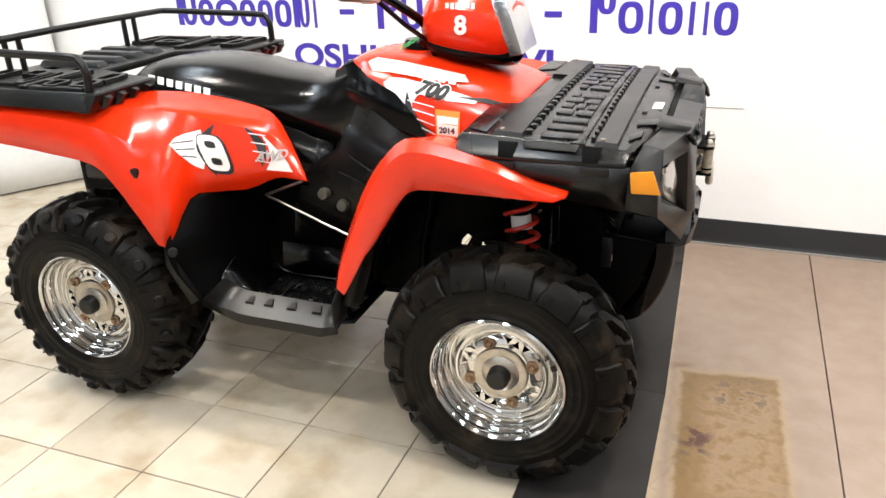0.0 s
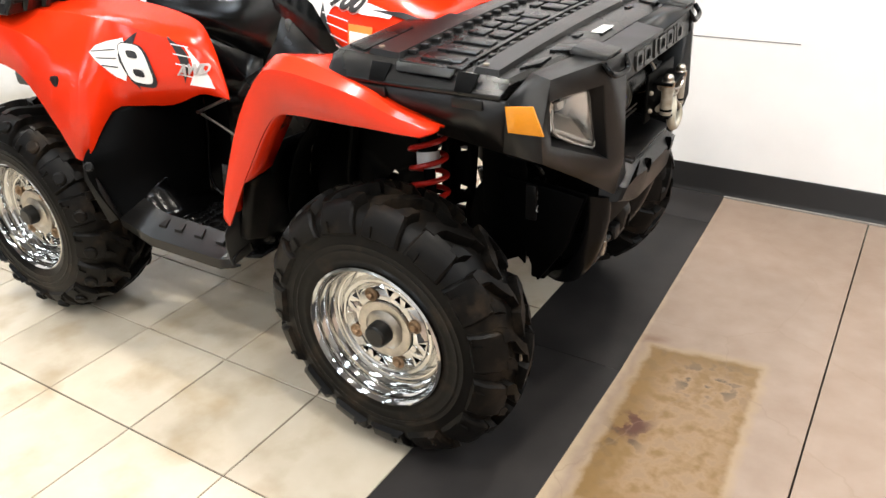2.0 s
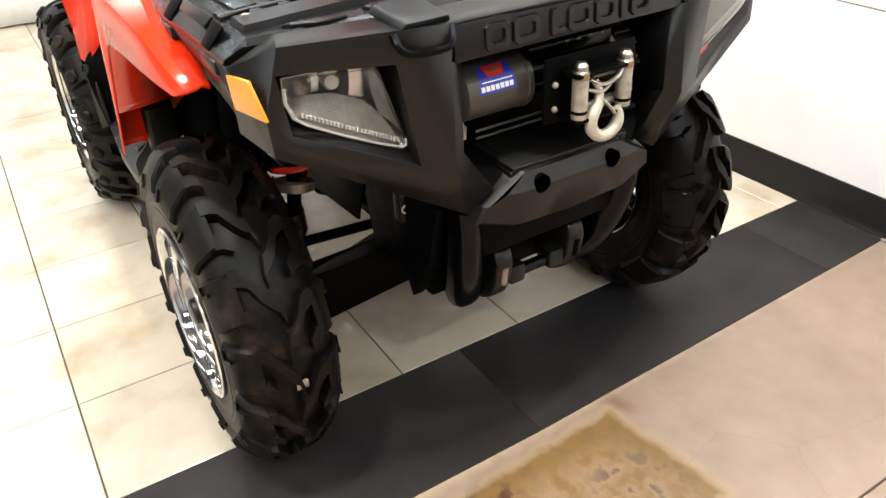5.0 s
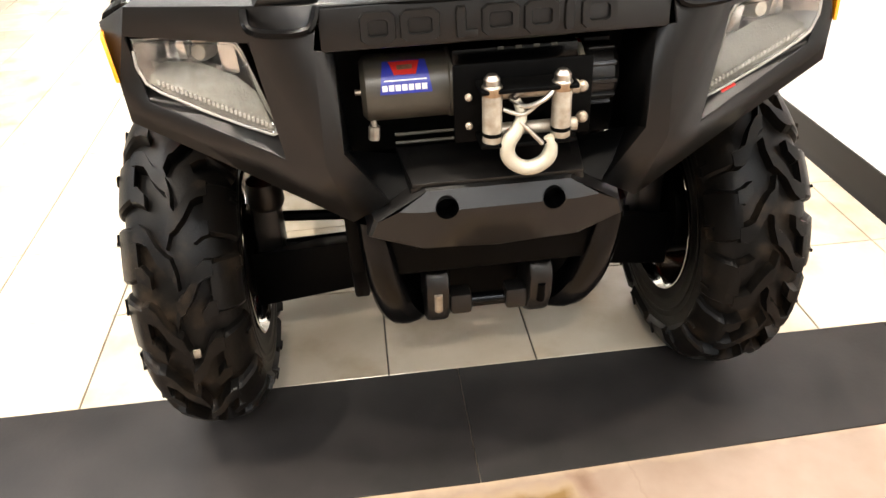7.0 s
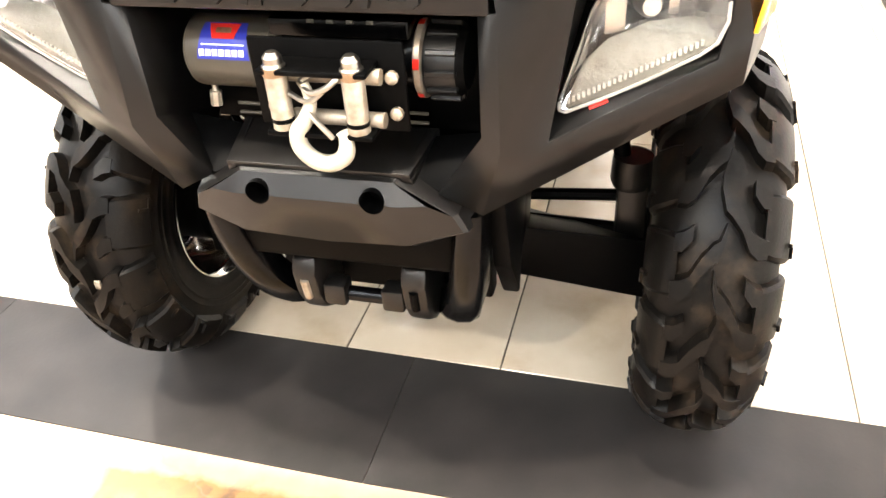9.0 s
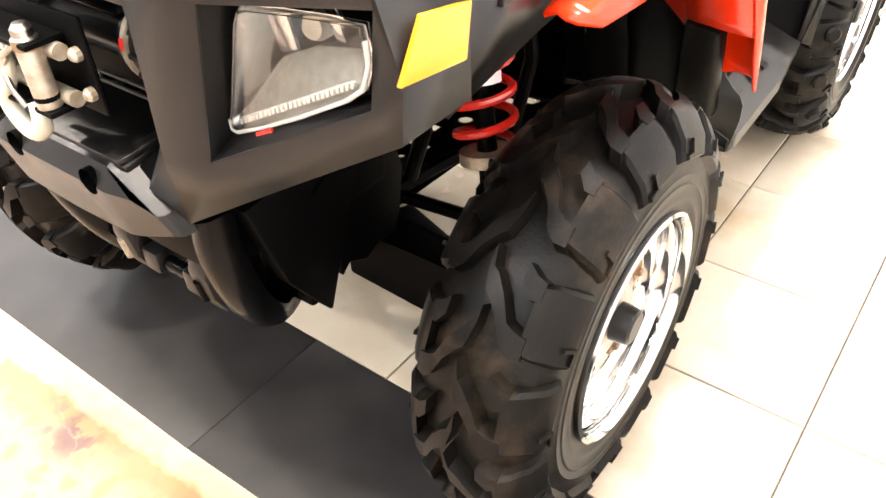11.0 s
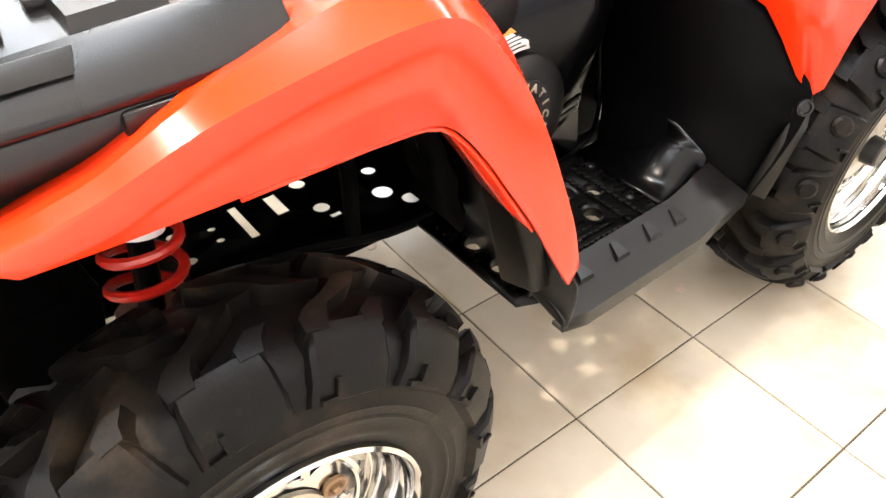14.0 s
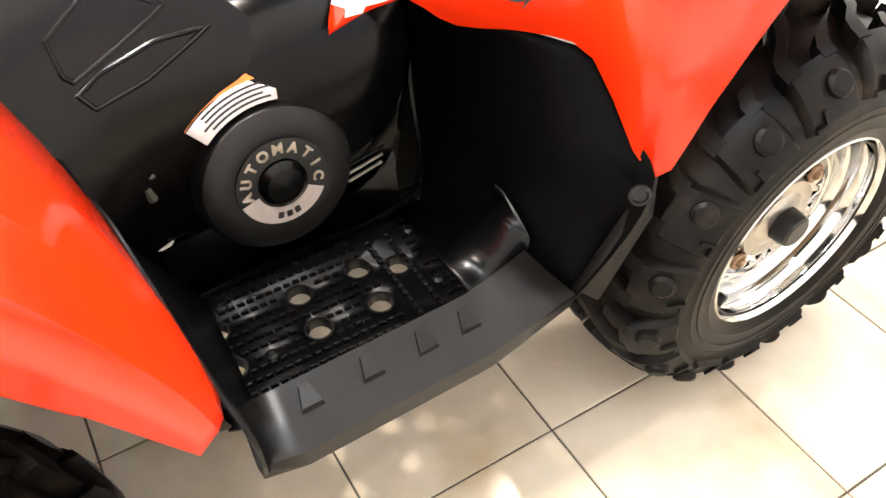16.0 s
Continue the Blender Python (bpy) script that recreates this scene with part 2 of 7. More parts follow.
WALL_Y = 1.31
BAND = 0.258


def structure(name, bm, mat, sharp=32):
    return tagged(part(name, bm, mat, sharp=sharp), kind="structure")


def concrete_material():
    m = material("stained_concrete", (0.258, 0.182, 0.133), 0.46, scale=14, second=(0.33, 0.248, 0.192), bump=0.12, bump_scale=90, rough_var=0.12)
    nt = m.node_tree
    b = nt.nodes["Principled BSDF"]
    base = b.inputs["Base Color"].links[0].from_socket
    geo = nt.nodes.new("ShaderNodeNewGeometry")
    warp = nt.nodes.new("ShaderNodeTexNoise")
    warp.inputs["Scale"].default_value, warp.inputs["Detail"].default_value = 22, 5
    nt.links.new(geo.outputs["Position"], warp.inputs["Vector"])
    mixv = nt.nodes.new("ShaderNodeMix")
    mixv.data_type = "VECTOR"
    mixv.inputs[0].default_value = 0.035
    nt.links.new(geo.outputs["Position"], mixv.inputs[4])
    nt.links.new(warp.outputs["Color"], mixv.inputs[5])
    sep = nt.nodes.new("ShaderNodeSeparateXYZ")
    nt.links.new(mixv.outputs[1], sep.inputs[0])

    def mathn(op, a, b_=None):
        n = nt.nodes.new("ShaderNodeMath")
        n.operation = op
        for i, v in enumerate((a, b_)):
            if v is None:
                continue
            if isinstance(v, (int, float)):
                n.inputs[i].default_value = v
            else:
                nt.links.new(v, n.inputs[i])
        return n.outputs[0]

    def band(v, lo, hi, soft):
        r = nt.nodes.new("ShaderNodeMapRange")
        r.inputs[1].default_value, r.inputs[2].default_value = lo - soft, lo + soft
        nt.links.new(v, r.inputs[0])
        q = nt.nodes.new("ShaderNodeMapRange")
        q.inputs[1].default_value, q.inputs[2].default_value = hi + soft, hi - soft
        nt.links.new(v, q.inputs[0])
        return mathn("MULTIPLY", r.outputs[0], q.outputs[0])

    def over(mask, col, base_):
        x = nt.nodes.new("ShaderNodeMix")
        x.data_type = "RGBA"
        nt.links.new(mask, x.inputs[0])
        nt.links.new(base_, x.inputs[6])
        x.inputs[7].default_value = (*col, 1)
        return x.outputs[2]

    X, Y = sep.outputs[0], sep.outputs[1]
    skew = mathn("ADD", X, mathn("MULTIPLY", Y, 0.04))
    lean = mathn("SUBTRACT", Y, mathn("MULTIPLY", X, 0.16))
    old = mathn("MULTIPLY", band(skew, 0.347, 0.602, 0.007), band(lean, -0.33, 0.235, 0.010))
    mott = nt.nodes.new("ShaderNodeTexNoise")
    mott.inputs["Scale"].default_value, mott.inputs["Detail"].default_value = 26, 8
    nt.links.new(geo.outputs["Position"], mott.inputs["Vector"])
    col = over(mathn("MULTIPLY", old, 0.92), (0.185, 0.105, 0.028), base)
    inner = mathn("MULTIPLY", band(skew, 0.405, 0.60, 0.028), band(lean, -0.30, 0.185, 0.035))
    tone = nt.nodes.new("ShaderNodeMapRange")
    tone.inputs[1].default_value, tone.inputs[2].default_value = 0.36, 0.56
    nt.links.new(mott.outputs["Fac"], tone.inputs[0])
    col = over(mathn("MULTIPLY", mathn("MULTIPLY", inner, tone.outputs[0]), 0.85), (0.31, 0.205, 0.118), col)
    # a yellow rim of old glue round the patch and along the black tiles
    rim = mathn("SUBTRACT", mathn("MULTIPLY", band(skew, 0.335, 0.615, 0.012), band(lean, -0.345, 0.25, 0.014)), old)
    col = over(mathn("MULTIPLY", mathn("MAXIMUM", rim, 0.0), 0.35), (0.42, 0.30, 0.13), col)
    glue = band(skew, 0.20, 0.315, 0.010)
    col = over(mathn("MULTIPLY", glue, 0.55), (0.50, 0.39, 0.25), col)
    # dark stains
    spot = nt.nodes.new("ShaderNodeMapRange")
    spot.inputs[1].default_value, spot.inputs[2].default_value = 0.53, 0.60
    nt.links.new(mott.outputs["Fac"], spot.inputs[0])
    rear = mathn("MULTIPLY", band(lean, 0.06, 0.20, 0.05), band(skew, 0.43, 0.58, 0.03))
    near = mathn("MULTIPLY", band(lean, -0.16, -0.06, 0.03), band(skew, 0.345, 0.43, 0.02))
    where = mathn("MAXIMUM", mathn("MULTIPLY", old, 0.22), mathn("MAXIMUM", mathn("MULTIPLY", rear, 1.0), near))
    col = over(mathn("MULTIPLY", mathn("MULTIPLY", spot.outputs[0], where), 0.80), (0.085, 0.058, 0.036), col)
    blobs = nt.nodes.new("ShaderNodeMapRange")
    blobs.inputs[1].default_value, blobs.inputs[2].default_value = 0.44, 0.50
    nt.links.new(mott.outputs["Fac"], blobs.inputs[0])
    heart = mathn("MULTIPLY", mathn("MULTIPLY", band(lean, -0.115, -0.035, 0.02), band(skew, 0.362, 0.425, 0.018)), blobs.outputs[0])
    col = over(mathn("MULTIPLY", heart, 0.92), (0.070, 0.020, 0.012), col)
    tail = mathn("MULTIPLY", band(lean, 0.255, 0.285, 0.012), band(skew, 0.31, 0.37, 0.015))
    col = over(mathn("MULTIPLY", tail, 0.7), (0.16, 0.085, 0.05), col)
    nt.links.new(col, b.inputs["Base Color"])
    # thin cracks
    vor = nt.nodes.new("ShaderNodeTexVoronoi")
    vor.feature = "DISTANCE_TO_EDGE"
    vor.inputs["Scale"].default_value = 1.7
    nt.links.new(mixv.outputs[1], vor.inputs["Vector"])
    cr = nt.nodes.new("ShaderNodeMapRange")
    cr.inputs[1].default_value, cr.inputs[2].default_value = 0.004, 0.0
    nt.links.new(vor.outputs["Distance"], cr.inputs[0])
    nt.links.new(over(mathn("MULTIPLY", cr.outputs[0], 0.35), (0.22, 0.15, 0.10), col), b.inputs["Base Color"])
    return m


CONCRETE = concrete_material()


def tile_material():
    m = material("cream_floor_tile", (0.62, 0.55, 0.435), 0.20, scale=11, second=(0.53, 0.45, 0.335), bump=0.05, bump_scale=60, rough_var=0.09)
    nt = m.node_tree
    b = nt.nodes["Principled BSDF"]
    base = b.inputs["Base Color"].links[0].from_socket
    info = nt.nodes.new("ShaderNodeObjectInfo")
    hsv = nt.nodes.new("ShaderNodeHueSaturation")
    v = nt.nodes.new("ShaderNodeMapRange")
    v.inputs[3].default_value, v.inputs[4].default_value = 0.86, 1.06
    nt.links.new(info.outputs["Random"], v.inputs[0])
    nt.links.new(v.outputs[0], hsv.inputs["Value"])
    geo = nt.nodes.new("ShaderNodeNewGeometry")
    blot = nt.nodes.new("ShaderNodeTexNoise")
    blot.inputs["Scale"].default_value, blot.inputs["Detail"].default_value = 5.5, 7
    nt.links.new(geo.outputs["Position"], blot.inputs["Vector"])
    r = nt.nodes.new("ShaderNodeMapRange")
    r.inputs[1].default_value, r.inputs[2].default_value, r.inputs[4].default_value = 0.50, 0.70, 0.70
    nt.links.new(blot.outputs["Fac"], r.inputs[0])
    mx = nt.nodes.new("ShaderNodeMix")
    mx.data_type = "RGBA"
    nt.links.new(r.outputs[0], mx.inputs[0])
    nt.links.new(base, mx.inputs[6])
    mx.inputs[7].default_value = (0.40, 0.305, 0.185, 1)
    nt.links.new(mx.outputs[2], hsv.inputs["Color"])
    nt.links.new(hsv.outputs[0], b.inputs["Base Color"])
    return m


TILE = tile_material()

X0, X1, Y0 = -6.1, 4.2, -5.49
bm = bmesh.new()
box(bm, X0, 0, Y0, WALL_Y, -0.12, -0.004)
floor_1 = structure("floor", bm, GROUT)
# the concrete lies in slabs with saw cuts between them
for k, (a, b_) in enumerate(((0.0, 0.7455), (0.7495, 2.2), (2.204, X1))):
    bm = bmesh.new()
    q = [(a, Y0), (b_, Y0), (b_ - (0.022 if k == 0 else 0), WALL_Y), (a - (0.022 if k == 1 else 0), WALL_Y)]
    prism(bm, [(x, y, -0.12) for x, y in q], [(x, y, -0.002) for x, y in q], bevel=0.0015)
    structure("concrete_slab", bm, CONCRETE)

# north wall with its trim; unseen ceiling and other walls, toned to steer bounce light
bm = bmesh.new()
box(bm, X0, X1, Y0, WALL_Y, CEIL, CEIL + 0.1)
structure("ceiling", bm, CEIL_PAINT)
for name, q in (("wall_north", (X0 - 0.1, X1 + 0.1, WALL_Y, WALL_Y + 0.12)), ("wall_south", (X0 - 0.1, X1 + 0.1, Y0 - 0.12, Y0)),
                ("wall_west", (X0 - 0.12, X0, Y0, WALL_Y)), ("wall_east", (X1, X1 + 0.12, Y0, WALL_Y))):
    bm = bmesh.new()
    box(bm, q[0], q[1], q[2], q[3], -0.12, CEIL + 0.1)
    structure(name, bm, WHITE_WALL if name in ("wall_north", "wall_south") else DIM_WALL)
bm = bmesh.new()
prof = [(0, 0.0), (-0.016, 0.0), (-0.013, 0.006), (-0.007, 0.018), (-0.006, 0.098), (-0.004, 0.102), (0, 0.102)]
prism(bm, [(X0 + 0.001, WALL_Y + p, z) for p, z in prof], [(X1 - 0.001, WALL_Y + p, z) for p, z in prof])
structure("baseboard", bm, BASE_RUBBER)
# a thin grey edge strip between baseboard and concrete, and a scratch line on the wall
bm = bmesh.new()
box(bm, BAND, X1 - 0.01, WALL_Y - 0.026, WALL_Y - 0.017, -0.002, 0.004)
structure("trim", bm, material("grey_trim", (0.30, 0.27, 0.24), 0.6, grain=0.3))
bm = bmesh.new()
tube(bm, [(-0.28, WALL_Y - 0.0005, 0.558), (0.08, WALL_Y - 0.0005, 0.5555), (0.42, WALL_Y - 0.0005, 0.5555)], 0.0014, 6)
structure("wall_seam", bm, material("seam_shadow", (0.16, 0.14, 0.13), 0.8, grain=0.3))

# painted blue lettering, as plain bars and rings
sign = thing("wall_lettering", (0, WALL_Y, 0), "large blue painted lettering on the white wall", "lettering")


def glyph(x, z, w, h, kind):
    """One plain painted shape: a stem, a ring, a stem with a bowl or a short dash."""
    bm = bmesh.new()
    d0, d1 = -0.0015, 0.0
    stem = min(0.030, w * 0.42)
    if kind in "Ii-":
        box(bm, x + w / 2 - (w / 2 if kind == "-" else stem / 2), x + w / 2 + (w / 2 if kind == "-" else stem / 2), d0, d1, z, z + h)
    else:
        left = x + (stem * 0.92 if kind in "PK" else 0)
        lo = z + (h * 0.40 if kind == "P" else 0)
        cw, ch, cx, cz = x + w - left, z + h - lo, (left + x + w) / 2, (lo + z + h) / 2
        ring = [(math.copysign(abs(math.cos(a)) ** 0.75, math.cos(a)), math.copysign(abs(math.sin(a)) ** 0.75, math.sin(a))) for a in [2 * math.pi * k / 28 for k in range(28)]]
        t = min(stem * 0.88, cw * 0.36)
        o = [(cx + cw / 2 * p, cz + ch / 2 * q) for p, q in ring]
        i = [(cx + (cw / 2 - t) * p, cz + (ch / 2 - t * 0.8) * q) for p, q in ring]
        loft(bm, [[(p, d0, q) for p, q in o], [(p, d0, q) for p, q in i]], close=True)
        if kind in "PK":
            box(bm, x, x + stem, d0, d1, z, z + h)
    part("glyph", bm, BLUE_PAINT, sign)


def line(x0, z, cap, low, pattern):
    """Shapes side by side; each entry is a kind and a width."""
    x = x0
    for kind, w in pattern:
        if kind == "-":
            glyph(x, z + cap * 0.33, w, cap * 0.13, kind)
        elif kind != " ":
            glyph(x, z, w, low if kind in "oi" else cap, kind)
        x += w + 0.011


line(-2.13, 0.825, 0.175, 0.118, [("K", 0.110), ("o", 0.085), ("o", 0.120), ("o", 0.085), ("o", 0.078), ("o", 0.085), ("K", 0.082), ("i", 0.032)])
line(-1.27, 0.825, 0.175, 0.115, [("-", 0.070)])
line(-1.09, 0.825, 0.175, 0.115, [("P", 0.100), ("O", 0.100), ("I", 0.050), ("O", 0.110), ("O", 0.100), ("I", 0.050), ("O", 0.060)])
line(-0.36, 0.825, 0.175, 0.115, [("-", 0.070)])
line(-0.180, 0.825, 0.178, 0.120, [("P", 0.098), ("o", 0.094), ("I", 0.034), ("o", 0.088), ("i", 0.044), ("i", 0.034), ("o", 0.084)])
words("OSHKOSH, WI", 0.146, BLUE_PAINT, sign, Matrix.Translation((-0.915, -0.0008, 0.697)) @ pose(0, 0, 0, 90, 0, 0) @ Matrix.Diagonal((1.28, 1, 1, 1)), 0.0007, "town_name", bold=0.004)

# a white cloth hung across the corner behind the vehicle
cloth = thing("white_curtain", (-3.2, 1.1, 0), "white cloth curtain hanging to the tiled floor by the wall", "curtain")
bm = bmesh.new()
rows = []
for z in [0.012 + 2.1 * k / 14 for k in range(15)]:
    rows.append([])
    for k in range(61):
        s = k / 60
        wob = 0.030 * math.sin(s * 34) * (1 - 0.25 * z) + 0.012 * math.sin(s * 71 + 1.3)
        px, py = 0.30 - 1.0 * min(1, s * 2.2) + 0.35 * min(1, s * 2.2) ** 2 - 0.12 * max(0, s - 0.5), 0.18 - 3.2 * s
        rows[-1].append((px + wob * 0.5, py + wob * 0.85 - 0.03, z))
loft(bm, rows)
thick(part("fabric", bm, CLOTH, cloth), 0.004)
bm = bmesh.new()
tube(bm, [(0.30, 0.15, 2.13), (-0.2, -0.65, 2.13), (-0.37, -1.35, 2.13), (-0.42, -3.0, 2.13)], 0.012, 10)
part("rail", bm, PALE, cloth, "pale metal curtain rail")

# ceiling light fittings
for k, (x, y) in enumerate(LIGHTS):
    fit_ = thing("ceiling_light", (x, y, CEIL), "long white fluorescent ceiling light", "ceiling light", "ceiling lights")
    bm = bmesh.new()
    box(bm, -0.17, 0.17, -0.63, 0.63, -0.045, -0.001, 0.004)
    part("housing", bm, CEIL_PAINT, fit_)
    bm = bmesh.new()
    box(bm, -0.15, 0.15, -0.60, 0.60, -0.062, -0.045, 0.003)
    part("diffuser", bm, GLOW, fit_, "glowing white diffuser")
for x, y in DOWNLIGHTS:
    fit_ = thing("downlight", (x, y, CEIL), "small round recessed ceiling downlight", "downlight", "downlights")
    bm = bmesh.new()
    revolve(bm, [(0.058, -0.0005), (0.085, -0.001), (0.088, -0.006), (0.082, -0.011), (0.062, -0.013), (0.056, -0.006)], Matrix(), 32)
    part("trim_ring", bm, CEIL_PAINT, fit_)
    bm = bmesh.new()
    revolve(bm, [(0.0, -0.012), (0.045, -0.010), (0.055, -0.004), (0.0, -0.002)], Matrix(), 24)
    part("bulb_glass", bm, GLOW, fit_, "glowing bulb glass")
# ---- the quad bike ----
OX, OY = -0.053, 0.162
bike = thing("quad_bike", (OX, OY, 0), "red and black four-wheel utility quad bike standing on tiled floor", "quad bike")
bike.rotation_euler = (0, 0, radians(0.7))


def mir(sd, pts):
    return [(x, sd * y, z) for x, y, z in pts]


def both(name, make, mat, label="", sharp=32, t=0.0, parent=bike, bevel=0.0):
    out = []
    for sd in (-1, 1):
        ob = part(name, make(sd), mat, parent, label, sharp)
        if t:
            thick(ob, t, 0.0, bevel)
        out.append(ob)
    return out


def sheet(rings, k=3):
    def make(sd):
        bm = bmesh.new()
        loft(bm, [mir(sd, [tuple(p) for p in r]) for r in (dense(rings, k) if k > 1 else rings)])
        return bm
    return make


# --- wheels ---
def tyre_profile(hw, r):
    half = [(0.146, 0.86), (0.158, 0.94), (0.172, 0.985), (0.175, 0.996), (0.178, 0.990), (0.192, 1.0), (0.1935, 1.012), (0.196, 1.012), (0.1975, 1.0), (0.206, 1.0), (0.2075, 1.009), (0.2095, 0.998), (0.220, 0.985), (0.232, 0.960), (0.246, 0.915), (r - 0.046, 0.85), (r - 0.036, 0.74), (r - 0.027, 0.52), (r - 0.0215, 0.26), (r - 0.020, 0.0)]
    return [(a, -b * hw) for a, b in half] + [(a, b * hw) for a, b in half[-2::-1]]


def skin_radius(prof, w):
    ws, rs = [p[1] for p in prof if p[0] > 0.225], [p[0] for p in prof if p[0] > 0.225]
    return float(np.interp(w, ws, rs))


def lug(bm, prof, path, a, h, wid):
    """A rubber block that follows the tyre: path of (angle, width, extra radius or None for the sidewall)."""
    rings = []
    for da, w, half, rr in path:
        r = skin_radius(prof, w) if rr is None else rr
        nw = 0.0 if rr is None else math.copysign(1.0, w)
        nr = 1.0 if rr is None else 0.35
        ring = []
        for sgn, top in ((-1.08, 0), (-0.98, 0.72), (-0.86, 1), (-0.3, 1), (0.3, 1), (0.86, 1), (0.98, 0.72), (1.08, 0)):
            ang = a + da + sgn * half * wid
            rad = r - 0.004 + (h + 0.004) * top * nr
            ww = w + nw * h * 0.55 * top
            ring.append((rad * math.cos(ang), rad * math.sin(ang), ww))
        rings.append(ring)
    loft(bm, rings, close=True, cap=True)


def make_tyre(hw, r, n, knob):
    prof = tyre_profile(hw, r)
    bm = bmesh.new()
    revolve(bm, prof, Matrix(), 96)
    st = 2 * math.pi / n
    for i in range(n):
        for sd in (-1, 1):
            a = 2 * math.pi * (i + (0.5 if sd > 0 else 0)) / n
            # long dog-leg bar from the middle to the shoulder
            fat = 1.2 if knob else 1.4
            crown = [(-0.34 * st, sd * -0.06 * hw, 0.40 * fat, None), (-0.14 * st, sd * 0.02 * hw, 0.50 * fat, None), (-0.10 * st, sd * 0.10 * hw, 0.52 * fat, None), (0.04 * st, sd * 0.26 * hw, 0.50 * fat, None),
                     (0.24 * st, sd * 0.40 * hw, 0.50 * fat, None), (0.30 * st, sd * 0.52 * hw, 0.56 * fat, None), (0.31 * st, sd * 0.66 * hw, 0.66, None)]
            short = [(-0.30 * st, sd * 0.40 * hw, 0.40 * fat, None), (-0.20 * st, sd * 0.54 * hw, 0.52 * fat, None), (-0.19 * st, sd * 0.66 * hw, 0.62, None)]
            # broad shoulder land, parted from the next by a narrow wedge-shaped groove
            lug(bm, prof, [(0.06 * st, sd * 0.60 * hw, 2.00, None), (0.06 * st, sd * 0.70 * hw, 2.12, None), (0.06 * st, sd * 0.78 * hw, 2.22, None), (0.06 * st, sd * 0.86 * hw, 2.40, r - 0.047), (0.06 * st, sd * 0.935 * hw, 2.58, r - 0.070)], a, 0.0195, 0.165 * st)
            lug(bm, prof, crown, a, 0.0215, 0.165 * st)
            lug(bm, prof, short, a, 0.0205, 0.160 * st)
            # thin raised L marks on the shoulder
            lug(bm, prof, [(0.24 * st, sd * 0.872 * hw, 0.10, r - 0.048), (0.24 * st, sd * 0.940 * hw, 0.10, r - 0.069)], a, 0.0255, 0.26 * st)
            lug(bm, prof, [(0.33 * st, sd * 0.925 * hw, 0.34, r - 0.065), (0.33 * st, sd * 0.940 * hw, 0.34, r - 0.070)], a, 0.0255, 0.26 * st)
            if knob:
                c = a + 0.93 * st
                rr = skin_radius(prof, 0.80 * hw)
                m = pose(rr * math.cos(c), rr * math.sin(c), sd * 0.80 * hw) @ Euler((0, 0, c)).to_matrix().to_4x4() @ pose(0, 0, 0, 0, 90 - sd * 42, 0)
                revolve(bm, [(0.0, 0.022), (0.012, 0.022), (0.017, 0.018), (0.019, -0.004)], m, 14)
    return bm


RIM_PROFILE = [(0.1655, 0.030), (0.1685, 0.036), (0.1675, 0.043), (0.1620, 0.0455), (0.1565, 0.041), (0.1540, 0.033), (0.1530, 0.024), (0.1500, 0.0215), (0.1470, 0.018),
               (0.1445, 0.010), (0.1432, 0.002), (0.1400, -0.0005), (0.1372, -0.003), (0.1350, -0.009), (0.1330, -0.013), (0.1285, -0.0145), (0.1240, -0.0145), (0.1190, -0.0125), (0.1150, -0.007), (0.1110, -0.002), (0.1060, -0.0015), (0.1030, -0.003)]
RIM_PROFILE = [(r if r < 0.12 else 0.12 + (r - 0.12) * 0.82, h) for r, h in RIM_PROFILE]


